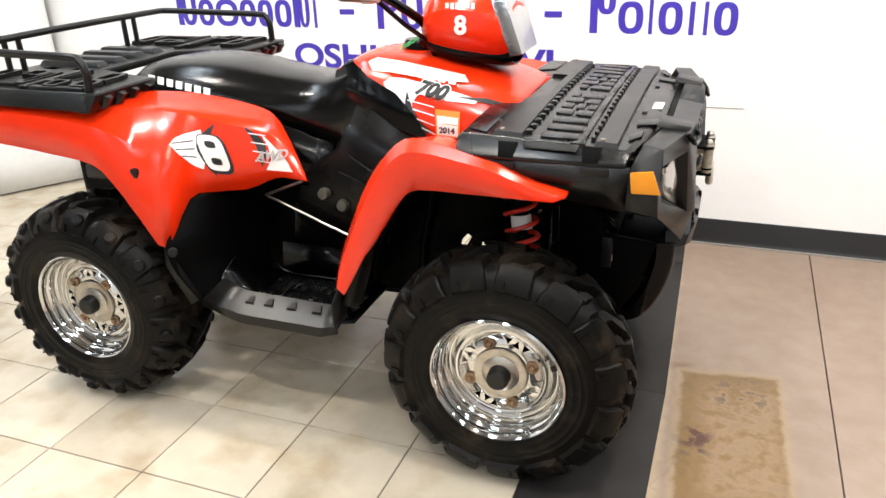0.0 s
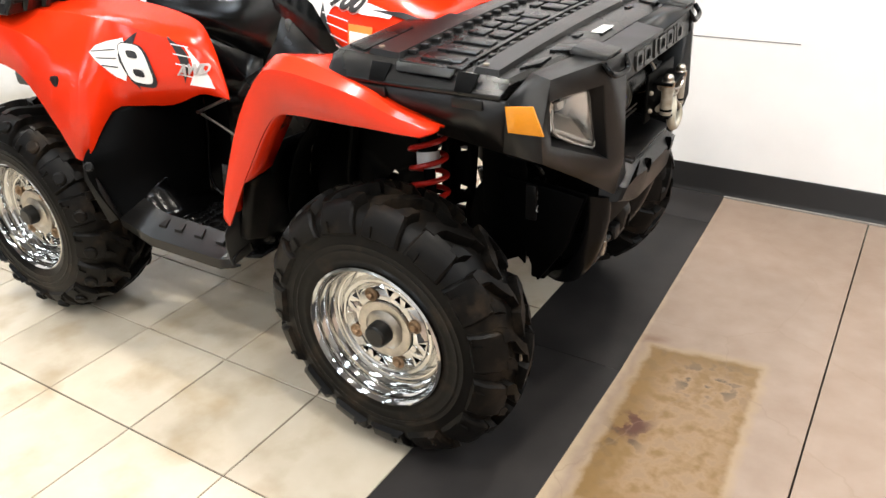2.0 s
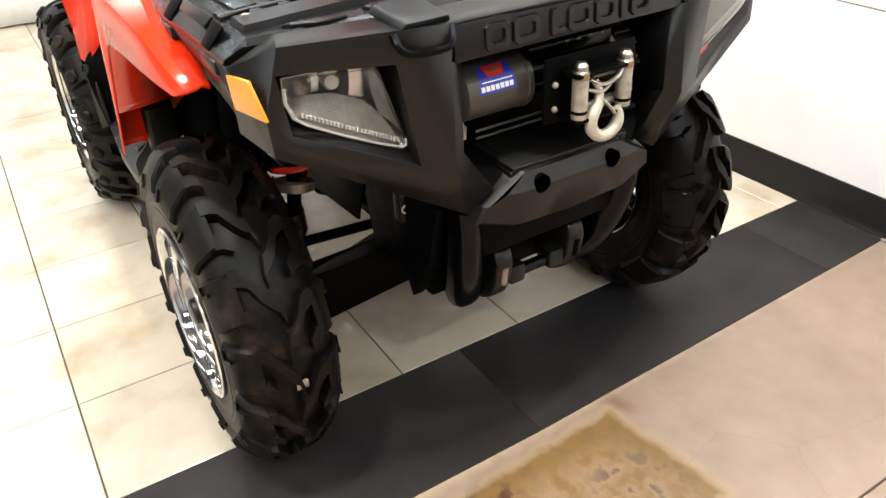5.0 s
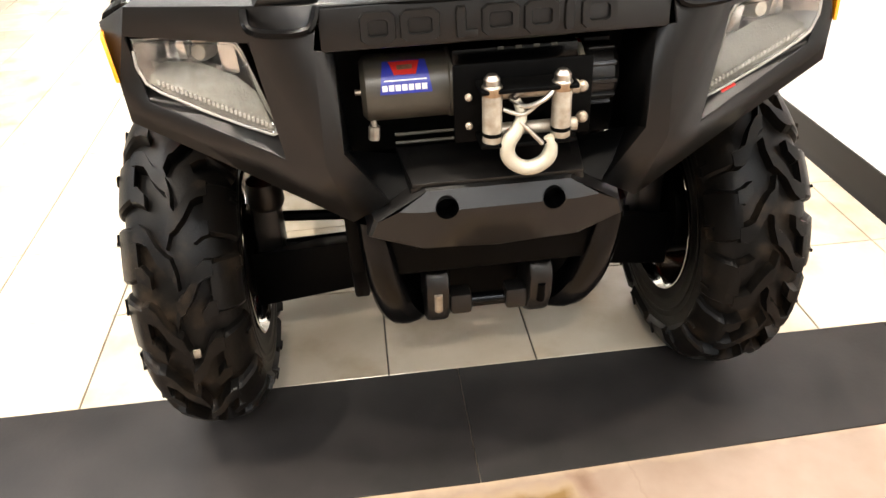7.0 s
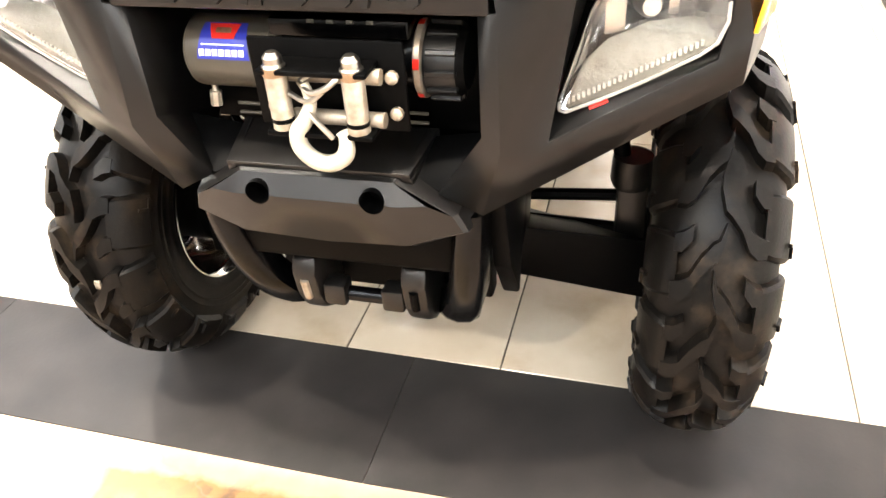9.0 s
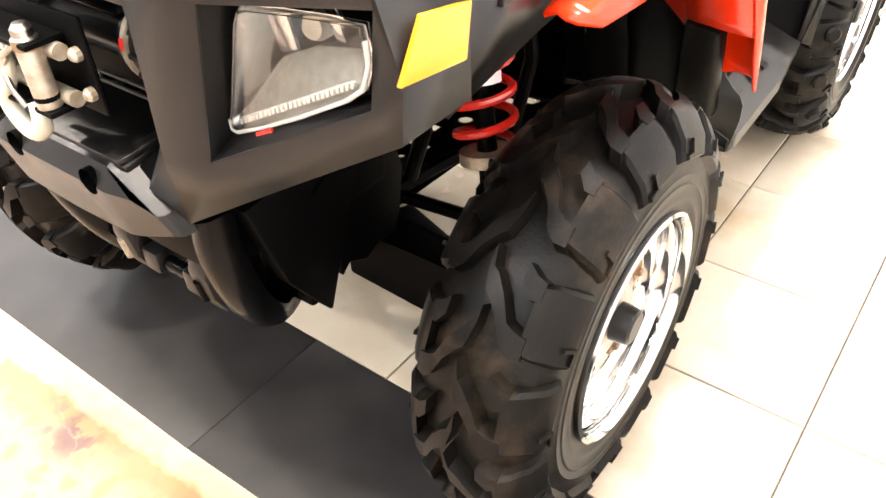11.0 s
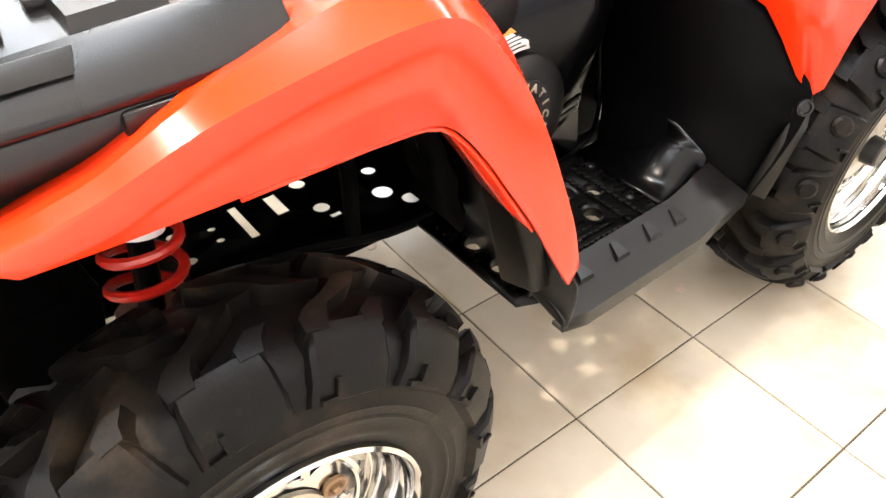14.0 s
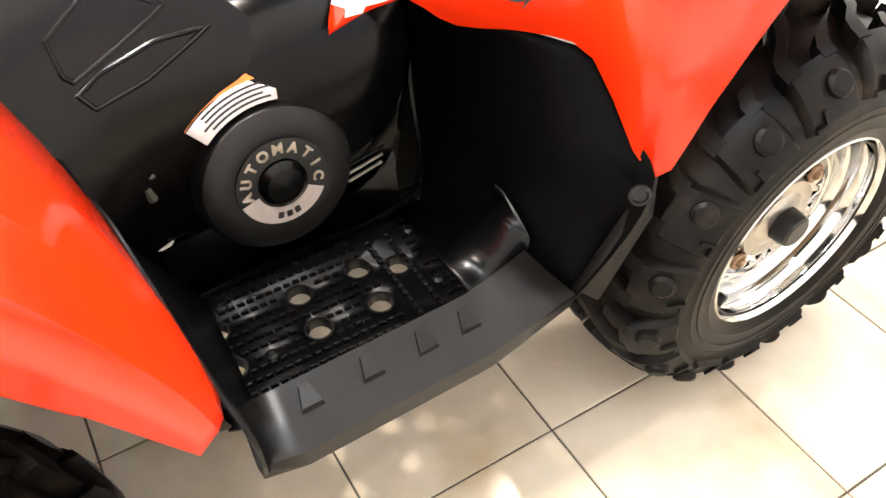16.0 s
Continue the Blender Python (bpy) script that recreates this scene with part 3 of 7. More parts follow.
def wheel(loc, sd, hw, r, turn, n, knob, off):
    """Rim with tyre; the outer side looks along sd."""
    m = pose(*loc, -90 * sd, 0, 0) @ pose(0, 0, 0, 0, 0, turn)
    bm = bmesh.new()
    revolve(bm, [(a, b + off) for a, b in RIM_PROFILE] + [(0.102, off - 0.008)], Matrix(), 64)
    back = [(0.102, off - 0.009), (0.128, off - 0.014), (0.140, -0.02), (0.136, -hw * 0.6), (0.138, -hw * 0.74), (0.144, -hw * 0.90), (0.1525, -hw * 0.985), (0.1550, -hw * 0.975), (0.1545, -hw * 0.94)]
    revolve(bm, back, Matrix(), 64)
    w = part("wheel", bm, CHROME, bike, "polished chrome steel rim with a deep dish")
    w.matrix_local = m
    part("tyre", make_tyre(hw, r, n, knob), RUBBER, w, "worn black knobbly off-road tyre")
    # face of the rim with triangular vents between the wheel nuts
    holes = []
    for q in range(4):
        for k, flip in ((-1, 1), (0, -1), (1, 1)):
            c = math.radians(90 * q + 45 + k * 14)
            base, tip = (0.097, 0.078) if flip > 0 else (0.078, 0.097)
            d = 0.098
            tri = [(base * math.cos(c - d * 0.093 / base), base * math.sin(c - d * 0.093 / base)), (base * math.cos(c + d * 0.093 / base), base * math.sin(c + d * 0.093 / base)), (tip * math.cos(c), tip * math.sin(c))]
            holes.append(tri)
    bm = plate(circle(0, 0, 0.1045, 64), holes + [circle(0, 0, 0.03, 24)], lambda x, y: (x, y, off - 0.003))
    thick(part("rim_face", bm, CHROME, w, "chrome face with small triangular vents"), 0.003)
    bm = bmesh.new()
    revolve(bm, [(0.0655, off - 0.001), (0.064, off + 0.004), (0.058, off + 0.005), (0.045, off + 0.004), (0.030, off + 0.012), (0.027, off + 0.012)], Matrix(), 40)
    part("hub_plate", bm, ALLOY, w, "dull stained alloy hub plate")
    bm = bmesh.new()
    revolve(bm, [(0.027, off), (0.0265, off + 0.026), (0.0245, off + 0.036), (0.020, off + 0.039), (0.0, off + 0.039)], Matrix(), 28)
    part("hub_cap", bm, BLACK, w, "black rubber hub cap")
    for q in range(4):
        a = math.radians(90 * q)
        bm = bmesh.new()
        c = pose(0.079 * math.cos(a), 0.079 * math.sin(a), off)
        revolve(bm, [(0.0150, -0.001), (0.0145, 0.003), (0.0115, 0.004), (0.009, 0.002), (0.0075, 0.003)], c, 20)
        revolve(bm, [(0.0075, 0.0), (0.007, 0.008), (0.005, 0.010), (0.0, 0.010)], c, 6)
        part("wheel_nut", bm, RUST, w, "rusty wheel nut")
    bm = bmesh.new()
    box(bm, 0.128, 0.150, -0.006, 0.006, off + 0.012, off + 0.024, 0.002)
    part("valve", bm, BLACK, w)
    # brake drum and hub behind the face
    bm = bmesh.new()
    revolve(bm, [(0.0, off - 0.030), (0.070, off - 0.030), (0.085, off - 0.055), (0.085, -hw * 0.9), (0.05, -hw * 1.02), (0.0, -hw * 1.02)], Matrix(), 28)
    part("brake_hub", bm, DARK, w)
    return w


HUB = 0.300
for sd in (-1, 1):
    wheel((0, sd * 0.461, HUB), sd, 0.083, HUB, 20, 15, False, 0.042)
    wheel((-1.195, sd * 0.418, HUB), sd, 0.118, HUB, 48, 16, True, 0.066)

# --- red bodywork ---
FENDER = [
    [(0.130, 0.470, 0.741), (0.137, 0.482, 0.740), (0.134, 0.494, 0.737), (0.112, 0.507, 0.729)],
    [(0.060, 0.470, 0.756), (0.060, 0.485, 0.758), (0.062, 0.499, 0.753), (0.060, 0.513, 0.731)],
    [(0.030, 0.470, 0.766), (0.030, 0.487, 0.771), (0.029, 0.502, 0.765), (0.024, 0.516, 0.733)],
    [(-0.016, 0.468, 0.788), (-0.018, 0.488, 0.793), (-0.019, 0.508, 0.785), (-0.028, 0.519, 0.735)],
    [(-0.090, 0.440, 0.797), (-0.090, 0.480, 0.811), (-0.090, 0.516, 0.803), (-0.090, 0.522, 0.737)],
    [(-0.160, 0.385, 0.808), (-0.158, 0.476, 0.827), (-0.156, 0.525, 0.817), (-0.148, 0.526, 0.739)],
    [(-0.235, 0.350, 0.796), (-0.222, 0.475, 0.829), (-0.207, 0.529, 0.814), (-0.194, 0.527, 0.732)],
    [(-0.300, 0.360, 0.750), (-0.282, 0.475, 0.774), (-0.258, 0.525, 0.766), (-0.232, 0.527, 0.692)],
    [(-0.335, 0.390, 0.707), (-0.326, 0.478, 0.704), (-0.305, 0.523, 0.695), (-0.270, 0.527, 0.635)],
    [(-0.370, 0.425, 0.622), (-0.362, 0.488, 0.617), (-0.347, 0.521, 0.608), (-0.311, 0.527, 0.571)],
    [(-0.396, 0.460, 0.537), (-0.389, 0.500, 0.535), (-0.378, 0.521, 0.532), (-0.349, 0.527, 0.503)],
    [(-0.405, 0.490, 0.470), (-0.401, 0.512, 0.470), (-0.394, 0.522, 0.472), (-0.374, 0.528, 0.460)],
]
FENDER = [[(r[0][0] + 0.004, r[0][1] - w, r[0][2] - 0.004)] + r for r, w in zip(FENDER, (0.01, 0.02, 0.03, 0.03, 0.03, 0.03, 0.03, 0.06, 0.10, 0.10, 0.06, 0.02))]
both("front_fender", sheet(FENDER, 3), RED, "glossy red plastic front fender", t=0.005, sharp=20)

# red return of the arch, turned in behind the wheel
ARCH = []
for r, w in zip(FENDER[3:10], (0.10, 0.30, 0.60, 0.90, 1.0, 1.0, 1.0)):
    p = r[-1]
    ARCH.append([(p[0], p[1] - 0.002, p[2] + 0.001), (p[0] - 0.003 * w, p[1] - 0.045 * w, p[2] + 0.002 * w), (p[0] - 0.012 * w, p[1] - 0.096 * w, p[2] + 0.003 * w)])
both("arch_return", sheet(ARCH, 3), RED, t=0.004, sharp=30)
REAR = [
    [(-1.560, 0.30, 0.862), (-1.565, 0.42, 0.850), (-1.570, 0.468, 0.828), (-1.575, 0.484, 0.752)],
    [(-1.400, 0.30, 0.862), (-1.400, 0.42, 0.850), (-1.400, 0.468, 0.826), (-1.400, 0.486, 0.748)],
    [(-1.230, 0.30, 0.860), (-1.230, 0.41, 0.848), (-1.225, 0.462, 0.818), (-1.220, 0.486, 0.730)],
    [(-1.120, 0.29, 0.858), (-1.115, 0.40, 0.842), (-1.105, 0.454, 0.802), (-1.090, 0.486, 0.710)],
    [(-1.050, 0.27, 0.856), (-1.045, 0.38, 0.836), (-1.035, 0.442, 0.775), (-1.030, 0.486, 0.655)],
    [(-0.990, 0.25, 0.853), (-0.985, 0.355, 0.828), (-0.980, 0.425, 0.745), (-0.970, 0.486, 0.570)],
    [(-0.935, 0.235, 0.848), (-0.930, 0.335, 0.818), (-0.920, 0.405, 0.720), (-0.905, 0.486, 0.500)],
    [(-0.885, 0.225, 0.840), (-0.880, 0.318, 0.806), (-0.880, 0.358, 0.720), (-0.880, 0.394, 0.606)],
    [(-0.830, 0.215, 0.830), (-0.825, 0.300, 0.790), (-0.825, 0.325, 0.712), (-0.834, 0.340, 0.612)],
    [(-0.760, 0.205, 0.812), (-0.755, 0.275, 0.770), (-0.755, 0.292, 0.704), (-0.762, 0.298, 0.612)],
    [(-0.712, 0.205, 0.790), (-0.697, 0.252, 0.748), (-0.688, 0.270, 0.698), (-0.684, 0.275, 0.642)],
    [(-0.664, 0.222, 0.730), (-0.655, 0.246, 0.702), (-0.648, 0.262, 0.672), (-0.640, 0.268, 0.640)],
    [(-0.612, 0.252, 0.652), (-0.608, 0.256, 0.646), (-0.604, 0.260, 0.641), (-0.600, 0.263, 0.635)],
]
# on the drive side the lower front edge is cut higher and further back
REAR_CUT = [[(u - 0.25 * max(0, u + 0.76), v, z) for u, v, z in r[:3]] + [(r[3][0] - 0.45 * max(0, r[3][0] + 0.78), r[3][1], r[3][2] + 0.022 * min(1, max(0, (r[3][0] + 0.89) / 0.08)))] for r in REAR]
both("rear_fender", lambda sd: sheet(REAR if sd < 0 else REAR_CUT, 3)(sd), RED, "glossy red plastic rear fender with race decals", t=0.005, sharp=20)

TANK = [
    (-0.575, 0.900, 0.055, 0.100, 0.872, 0.125, 0.845),
    (-0.520, 0.930, 0.060, 0.130, 0.885, 0.150, 0.840),
    (-0.450, 0.945, 0.070, 0.160, 0.885, 0.180, 0.815),
    (-0.330, 0.940, 0.085, 0.192, 0.875, 0.215, 0.770),
    (-0.220, 0.920, 0.095, 0.203, 0.855, 0.226, 0.755),
    (-0.120, 0.890, 0.105, 0.206, 0.840, 0.228, 0.765),
    (-0.040, 0.850, 0.110, 0.204, 0.822, 0.224, 0.785),
]


def tank_ring(u, zt, ht, vs, zs, vl, zl):
    half = [(0, zt + 0.004), (ht, zt), ((ht + vs) / 2 + 0.012, (zt + zs) / 2 + 0.012), (vs, zs), (vl, (zs + zl) / 2), (vl, zl)]
    return [(u, -v, z) for v, z in half[::-1]] + [(u, v, z) for v, z in half[1:]]


bm = bmesh.new()
loft(bm, dense([tank_ring(*q) for q in TANK], 3))
thick(part("tank_cover", bm, RED, bike, "glossy red plastic tank cover with decals", sharp=40), 0.005)
# red deck that joins the cover to the fenders
both("fender_bridge", sheet([[(-0.305, 0.215, 0.715), (-0.300, 0.325, 0.735)], [(-0.24, 0.215, 0.725), (-0.235, 0.325, 0.775)], [(-0.12, 0.215, 0.735), (-0.13, 0.35, 0.795)], [(-0.02, 0.2, 0.75), (-0.02, 0.38, 0.785)]], 2), RED, t=0.004)

# --- seat ---
SEAT = [(-1.285, 0.845, 0.085, 0.835), (-1.24, 0.880, 0.130, 0.822), (-1.16, 0.903, 0.165, 0.808), (-1.04, 0.912, 0.182, 0.790), (-0.92, 0.906, 0.184, 0.776),
        (-0.81, 0.888, 0.174, 0.762), (-0.72, 0.876, 0.160, 0.745), (-0.64, 0.872, 0.156, 0.722), (-0.575, 0.890, 0.158, 0.690), (-0.525, 0.915, 0.160, 0.690), (-0.480, 0.934, 0.160, 0.742), (-0.458, 0.926, 0.156, 0.806), (-0.450, 0.905, 0.146, 0.850)]


def seat_ring(u, zt, w, zb):
    half = [(0, zt), (w * 0.45, zt - 0.002), (w * 0.78, zt - 0.018), (w * 0.97, zt - 0.050), (w * 1.05, (zt + zb) / 2 - 0.01), (w * 1.07, zb)]
    return [(u, -v, z) for v, z in half[::-1]] + [(u, v, z) for v, z in half[1:]]


bm = bmesh.new()
loft(bm, dense([seat_ring(*q) for q in SEAT], 4))
seat = thick(part("seat", bm, VINYL, bike, "black padded vinyl seat", sharp=60), 0.012)
bm = bmesh.new()
tube(bm, curve_pts([(u - 0.005, -w * 1.075, zb + 0.012) for u, _, w, zb in SEAT], 3), 0.0035, 6)
part("piping", bm, GLOSS, seat)
bm = bmesh.new()
tube(bm, curve_pts([(u - 0.005, w * 1.075, zb + 0.012) for u, _, w, zb in SEAT], 3), 0.0035, 6)
part("piping", bm, GLOSS, seat)
# --- black side panels under seat and tank ---
both("seat_base", sheet([[(-0.96, 0.205, 0.800), (-0.96, 0.215, 0.640)], [(-0.80, 0.190, 0.775), (-0.80, 0.205, 0.610)], [(-0.68, 0.178, 0.745), (-0.69, 0.205, 0.600)], [(-0.56, 0.168, 0.715), (-0.58, 0.195, 0.600)]], 2), GLOSS, "glossy black panel under the seat", t=0.005)

SIDE = [
    [(-0.50, 0.130, 0.880), (-0.555, 0.170, 0.700), (-0.62, 0.190, 0.660), (-0.68, 0.195, 0.60), (-0.70, 0.195, 0.42)],
    [(-0.455, 0.178, 0.835), (-0.500, 0.195, 0.690), (-0.55, 0.210, 0.640), (-0.60, 0.205, 0.58), (-0.62, 0.200, 0.42)],
    [(-0.390, 0.205, 0.800), (-0.430, 0.215, 0.680), (-0.46, 0.225, 0.620), (-0.50, 0.215, 0.56), (-0.52, 0.205, 0.42)],
    [(-0.325, 0.222, 0.768), (-0.360, 0.232, 0.670), (-0.38, 0.238, 0.610), (-0.42, 0.230, 0.55), (-0.44, 0.215, 0.42)],
    [(-0.245, 0.235, 0.752), (-0.290, 0.260, 0.670), (-0.32, 0.270, 0.610), (-0.36, 0.260, 0.54), (-0.40, 0.240, 0.42)],
]
panels = both("side_panel", sheet(SIDE, 3), PANEL, "glossy black plastic side panel", t=0.006, sharp=50)
for pts in ([(-0.500, 0.214, 0.700), (-0.455, 0.226, 0.679), (-0.405, 0.236, 0.657)], [(-0.530, 0.216, 0.650), (-0.470, 0.228, 0.635), (-0.400, 0.246, 0.616)]):
    bm = bmesh.new()
    tube(bm, mir(-1, [tuple(p) for p in curve_pts(pts, 4)]), 0.0028, 6)
    part("moulding", bm, PANEL, bike)

# --- engine block, frame and underside ---
bm = bmesh.new()
box(bm, -0.86, -0.52, -0.165, 0.165, 0.30, 0.66, 0.02)
part("engine", bm, DARK, bike, "dark metal engine block")
bm = bmesh.new()
box(bm, -1.45, -0.82, -0.20, 0.20, 0.36, 0.80, 0.03)
part("rear_chassis", bm, DARK, bike)
bm = bmesh.new()
box(bm, -0.9, -0.515, -0.15, 0.15, 0.262, 0.290, 0.005)
part("skid_plate", bm, DARK, bike, "black steel belly skid plate")
belly = [(-0.516, -0.165), (-0.516, 0.165), (-0.30, 0.160), (-0.24, 0.115), (-0.06, 0.105), (-0.06, -0.105), (-0.24, -0.115), (-0.30, -0.160)]
cuts = []
for sd in (-1, 1):
    cuts += [circle(-0.472, sd * 0.105, 0.016), circle(-0.443, sd * 0.064, 0.018), circle(-0.341, sd * 0.039, 0.014), circle(-0.418, sd * 0.022, 0.006, 8), circle(-0.176, sd * 0.016, 0.007, 8),
             [(-0.360, sd * 0.062), (-0.340, sd * 0.062), (-0.340, sd * 0.074), (-0.360, sd * 0.074)], circle(-0.12, sd * 0.034, 0.010)]
cuts += [[(-0.231, -0.048), (-0.216, -0.048), (-0.216, 0.043), (-0.231, 0.043)], [(-0.297, -0.040), (-0.275, -0.040), (-0.275, 0.017), (-0.297, 0.017)], circle(-0.458, 0.0, 0.013)]
thick(part("belly_plate", plate(belly, cuts, lambda u, v: (u, v, 0.288)), DARK, bike, "black belly plate with round and slotted holes"), 0.004)
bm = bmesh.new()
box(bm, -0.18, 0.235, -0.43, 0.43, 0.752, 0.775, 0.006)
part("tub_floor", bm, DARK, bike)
# Added near-black sheet stands in for shade under the bike; openings let floor show.
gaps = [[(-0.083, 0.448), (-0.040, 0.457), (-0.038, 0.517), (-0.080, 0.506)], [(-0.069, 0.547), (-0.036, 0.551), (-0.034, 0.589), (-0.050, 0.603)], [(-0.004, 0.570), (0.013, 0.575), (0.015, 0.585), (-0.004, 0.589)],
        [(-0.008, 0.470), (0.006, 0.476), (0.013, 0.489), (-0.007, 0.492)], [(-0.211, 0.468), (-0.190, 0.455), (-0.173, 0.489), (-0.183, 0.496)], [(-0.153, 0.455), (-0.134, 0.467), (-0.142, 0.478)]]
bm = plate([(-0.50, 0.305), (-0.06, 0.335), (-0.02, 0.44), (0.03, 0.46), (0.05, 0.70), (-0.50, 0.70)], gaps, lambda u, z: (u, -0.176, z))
thick(part("shade_panel", bm, DARK, bike, "near-black sheet with small openings, added to keep the underside dark"), 0.005)
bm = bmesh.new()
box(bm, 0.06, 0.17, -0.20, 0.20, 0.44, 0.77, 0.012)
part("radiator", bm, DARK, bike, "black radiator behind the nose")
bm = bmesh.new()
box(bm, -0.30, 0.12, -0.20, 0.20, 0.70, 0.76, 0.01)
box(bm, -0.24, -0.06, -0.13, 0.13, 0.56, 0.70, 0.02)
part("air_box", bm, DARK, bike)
# Added near-black block: keeps the gap behind the spring dark, no known part.
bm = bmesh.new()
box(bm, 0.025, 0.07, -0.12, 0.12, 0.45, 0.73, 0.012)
part("dark_gap_block", bm, DARK, bike)
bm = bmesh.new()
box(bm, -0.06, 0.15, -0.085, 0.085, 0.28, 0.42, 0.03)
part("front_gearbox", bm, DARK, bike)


both("frame_rail", lambda sd: tube(bmesh.new(), mir(sd, [tuple(q) for q in curve_pts([(-0.52, 0.168, 0.30), (-0.38, 0.165, 0.302), (-0.25, 0.13, 0.31), (-0.05, 0.115, 0.33), (0.12, 0.12, 0.36)], 4)]), 0.013, 10), DARK, "black tubular frame rail")
both("frame_stay", lambda sd: tube(bmesh.new(), mir(sd, [(-0.33, 0.15, 0.31), (-0.30, 0.20, 0.47), (-0.25, 0.20, 0.70)]), 0.012, 10), DARK)
both("frame_post", lambda sd: tube(bmesh.new(), mir(sd, [(-0.08, 0.115, 0.33), (-0.035, 0.185, 0.46), (-0.022, 0.20, 0.72)]), 0.012, 10), DARK)

for sd in (-1, 1):
    # lower arm, upper arm, steering rod, knuckle
    bm = bmesh.new()
    prism(bm, mir(sd, [(-0.06, 0.13, 0.262), (0.09, 0.13, 0.262), (0.065, 0.385, 0.215), (0.0, 0.385, 0.215)]), mir(sd, [(-0.06, 0.13, 0.300), (0.09, 0.13, 0.352), (0.065, 0.385, 0.330), (0.0, 0.385, 0.262)]), 0.004)
    part("lower_arm", bm, DARK, bike, "black pressed steel suspension arm")
    bm = bmesh.new()
    for a, b_ in (((-0.03, 0.10, 0.33), (-0.05, 0.38, 0.34)), ((0.0, 0.10, 0.31), (0.0, 0.38, 0.303))):
        tube(bm, mir(sd, [a, b_]), 0.0105, 8)
    part("upper_arm", bm, DARK, bike)
    bm = bmesh.new()
    box(bm, -0.03, 0.04, sd * 0.325, sd * 0.375, 0.25, 0.42, 0.012)
    revolve(bm, [(0.0, 0.0), (0.028, 0.0), (0.032, 0.01), (0.030, 0.05), (0.0, 0.05)], pose(0.02, sd * 0.345, 0.40, 0, 0, 0), 16)
    part("knuckle", bm, BLACK, bike)
    # spring strut
    top, bot = Vector((-0.025, sd * 0.275, 0.715)), Vector((0.02, sd * 0.335, 0.42))
    bm = bmesh.new()
    pts, nn = [], 96
    ax = (bot - top).normalized()
    e1 = ax.orthogonal().normalized()
    e2 = ax.cross(e1)
    for k in range(nn + 1):
        t = k / nn
        a = 2 * math.pi * 5.3 * t
        rr = 0.037 if 0.05 < t < 0.95 else 0.033
        pts.append(top.lerp(bot, 0.05 + 0.72 * (t if t < 0.55 else 0.55 + (t - 0.55) * 0.85)) + rr * (math.cos(a) * e1 + math.sin(a) * e2))
    tube(bm, pts, 0.0058, 8)
    strut = part("spring", bm, SPRING, bike, "bright red coil spring")
    bm = bmesh.new()
    tube(bm, [top, top.lerp(bot, 0.45)], 0.021, 14)
    tube(bm, [top.lerp(bot, 0.45), bot], 0.013, 12)
    part("damper", bm, DARK, strut)
    bm = bmesh.new()
    tube(bm, [top.lerp(bot, 0.35), top.lerp(bot, 0.46)], 0.0245, 16)
    part("strut_label", bm, WHITE_STICK, strut, "white paper label round the damper")
    bm = bmesh.new()
    tube(bm, [top.lerp(bot, 0.74), top.lerp(bot, 0.79)], 0.036, 16)
    part("spring_seat", bm, PALE, strut, "pale metal spring seat")
    bm = bmesh.new()
    tube(bm, [top.lerp(bot, 0.02), top.lerp(bot, 0.05)], 0.030, 16)
    part("spring_seat", bm, PALE, strut, "pale metal spring seat")
    bm = bmesh.new()
    tube(bm, [bot + ax * -0.02, bot + ax * 0.02], 0.018, 12)
    part("strut_eye", bm, OLIVE, strut)
    # flap and ribbed liner behind the front wheel
    bm = bmesh.new()
    prism(bm, mir(sd, [(-0.322, 0.428, 0.566), (-0.334, 0.476, 0.556), (-0.392, 0.468, 0.392), (-0.388, 0.408, 0.372)]), mir(sd, [(-0.350, 0.420, 0.572), (-0.362, 0.480, 0.562), (-0.416, 0.474, 0.396), (-0.414, 0.398, 0.374)]), 0.008)
    part("mud_flap", bm, RUBBER, bike, "black rubber mud flap")
    liner = []
    for k in range(13):
        t = k / 12
        a = math.radians(25 + 62 * t)
        u, z = -0.05 - 0.345 * math.sin(a) ** 0.9, 0.36 + 0.35 * math.cos(a) + 0.02
        rib = 0.006 * (k % 2)
        liner.append([(u - rib, sd * 0.215, z - 0.0), (u - rib, sd * 0.27, z + 0.003), (u - rib, sd * 0.325, z)])
    bm = bmesh.new()
    loft(bm, liner)
    thick(part("wheel_liner", bm, DARK, bike, "black ribbed plastic wheel liner"), 0.005)

# frame plates beside the gearbox
def frame_plate(sd):
    q = [(0.165, 0.340), (0.150, 0.358), (0.118, 0.337), (0.092, 0.353), (0.055, 0.345), (0.040, 0.380), (0.030, 0.440), (0.045, 0.500), (0.095, 0.56), (0.17, 0.57)]
    return prism(bmesh.new(), mir(sd, [(u, 0.186, z) for u, z in q]), mir(sd, [(u, 0.196, z) for u, z in q]), 0.002)


both("frame_plate", frame_plate, DARK)
# cables and hoses in the nose
for k, pts in enumerate(([(0.14, -0.13, 0.50), (0.20, -0.19, 0.56), (0.12, -0.22, 0.63), (0.0, -0.22, 0.60)], [(0.16, 0.14, 0.52), (0.19, 0.20, 0.58), (0.10, 0.23, 0.64), (-0.02, 0.24, 0.60)],
                         [(0.20, 0.06, 0.36), (0.23, 0.16, 0.42), (0.20, 0.20, 0.50), (0.10, 0.2, 0.55)])):
    bm = bmesh.new()
    tube(bm, curve_pts(pts, 5), 0.006, 8)
    part("hose", bm, GLOSS, bike)
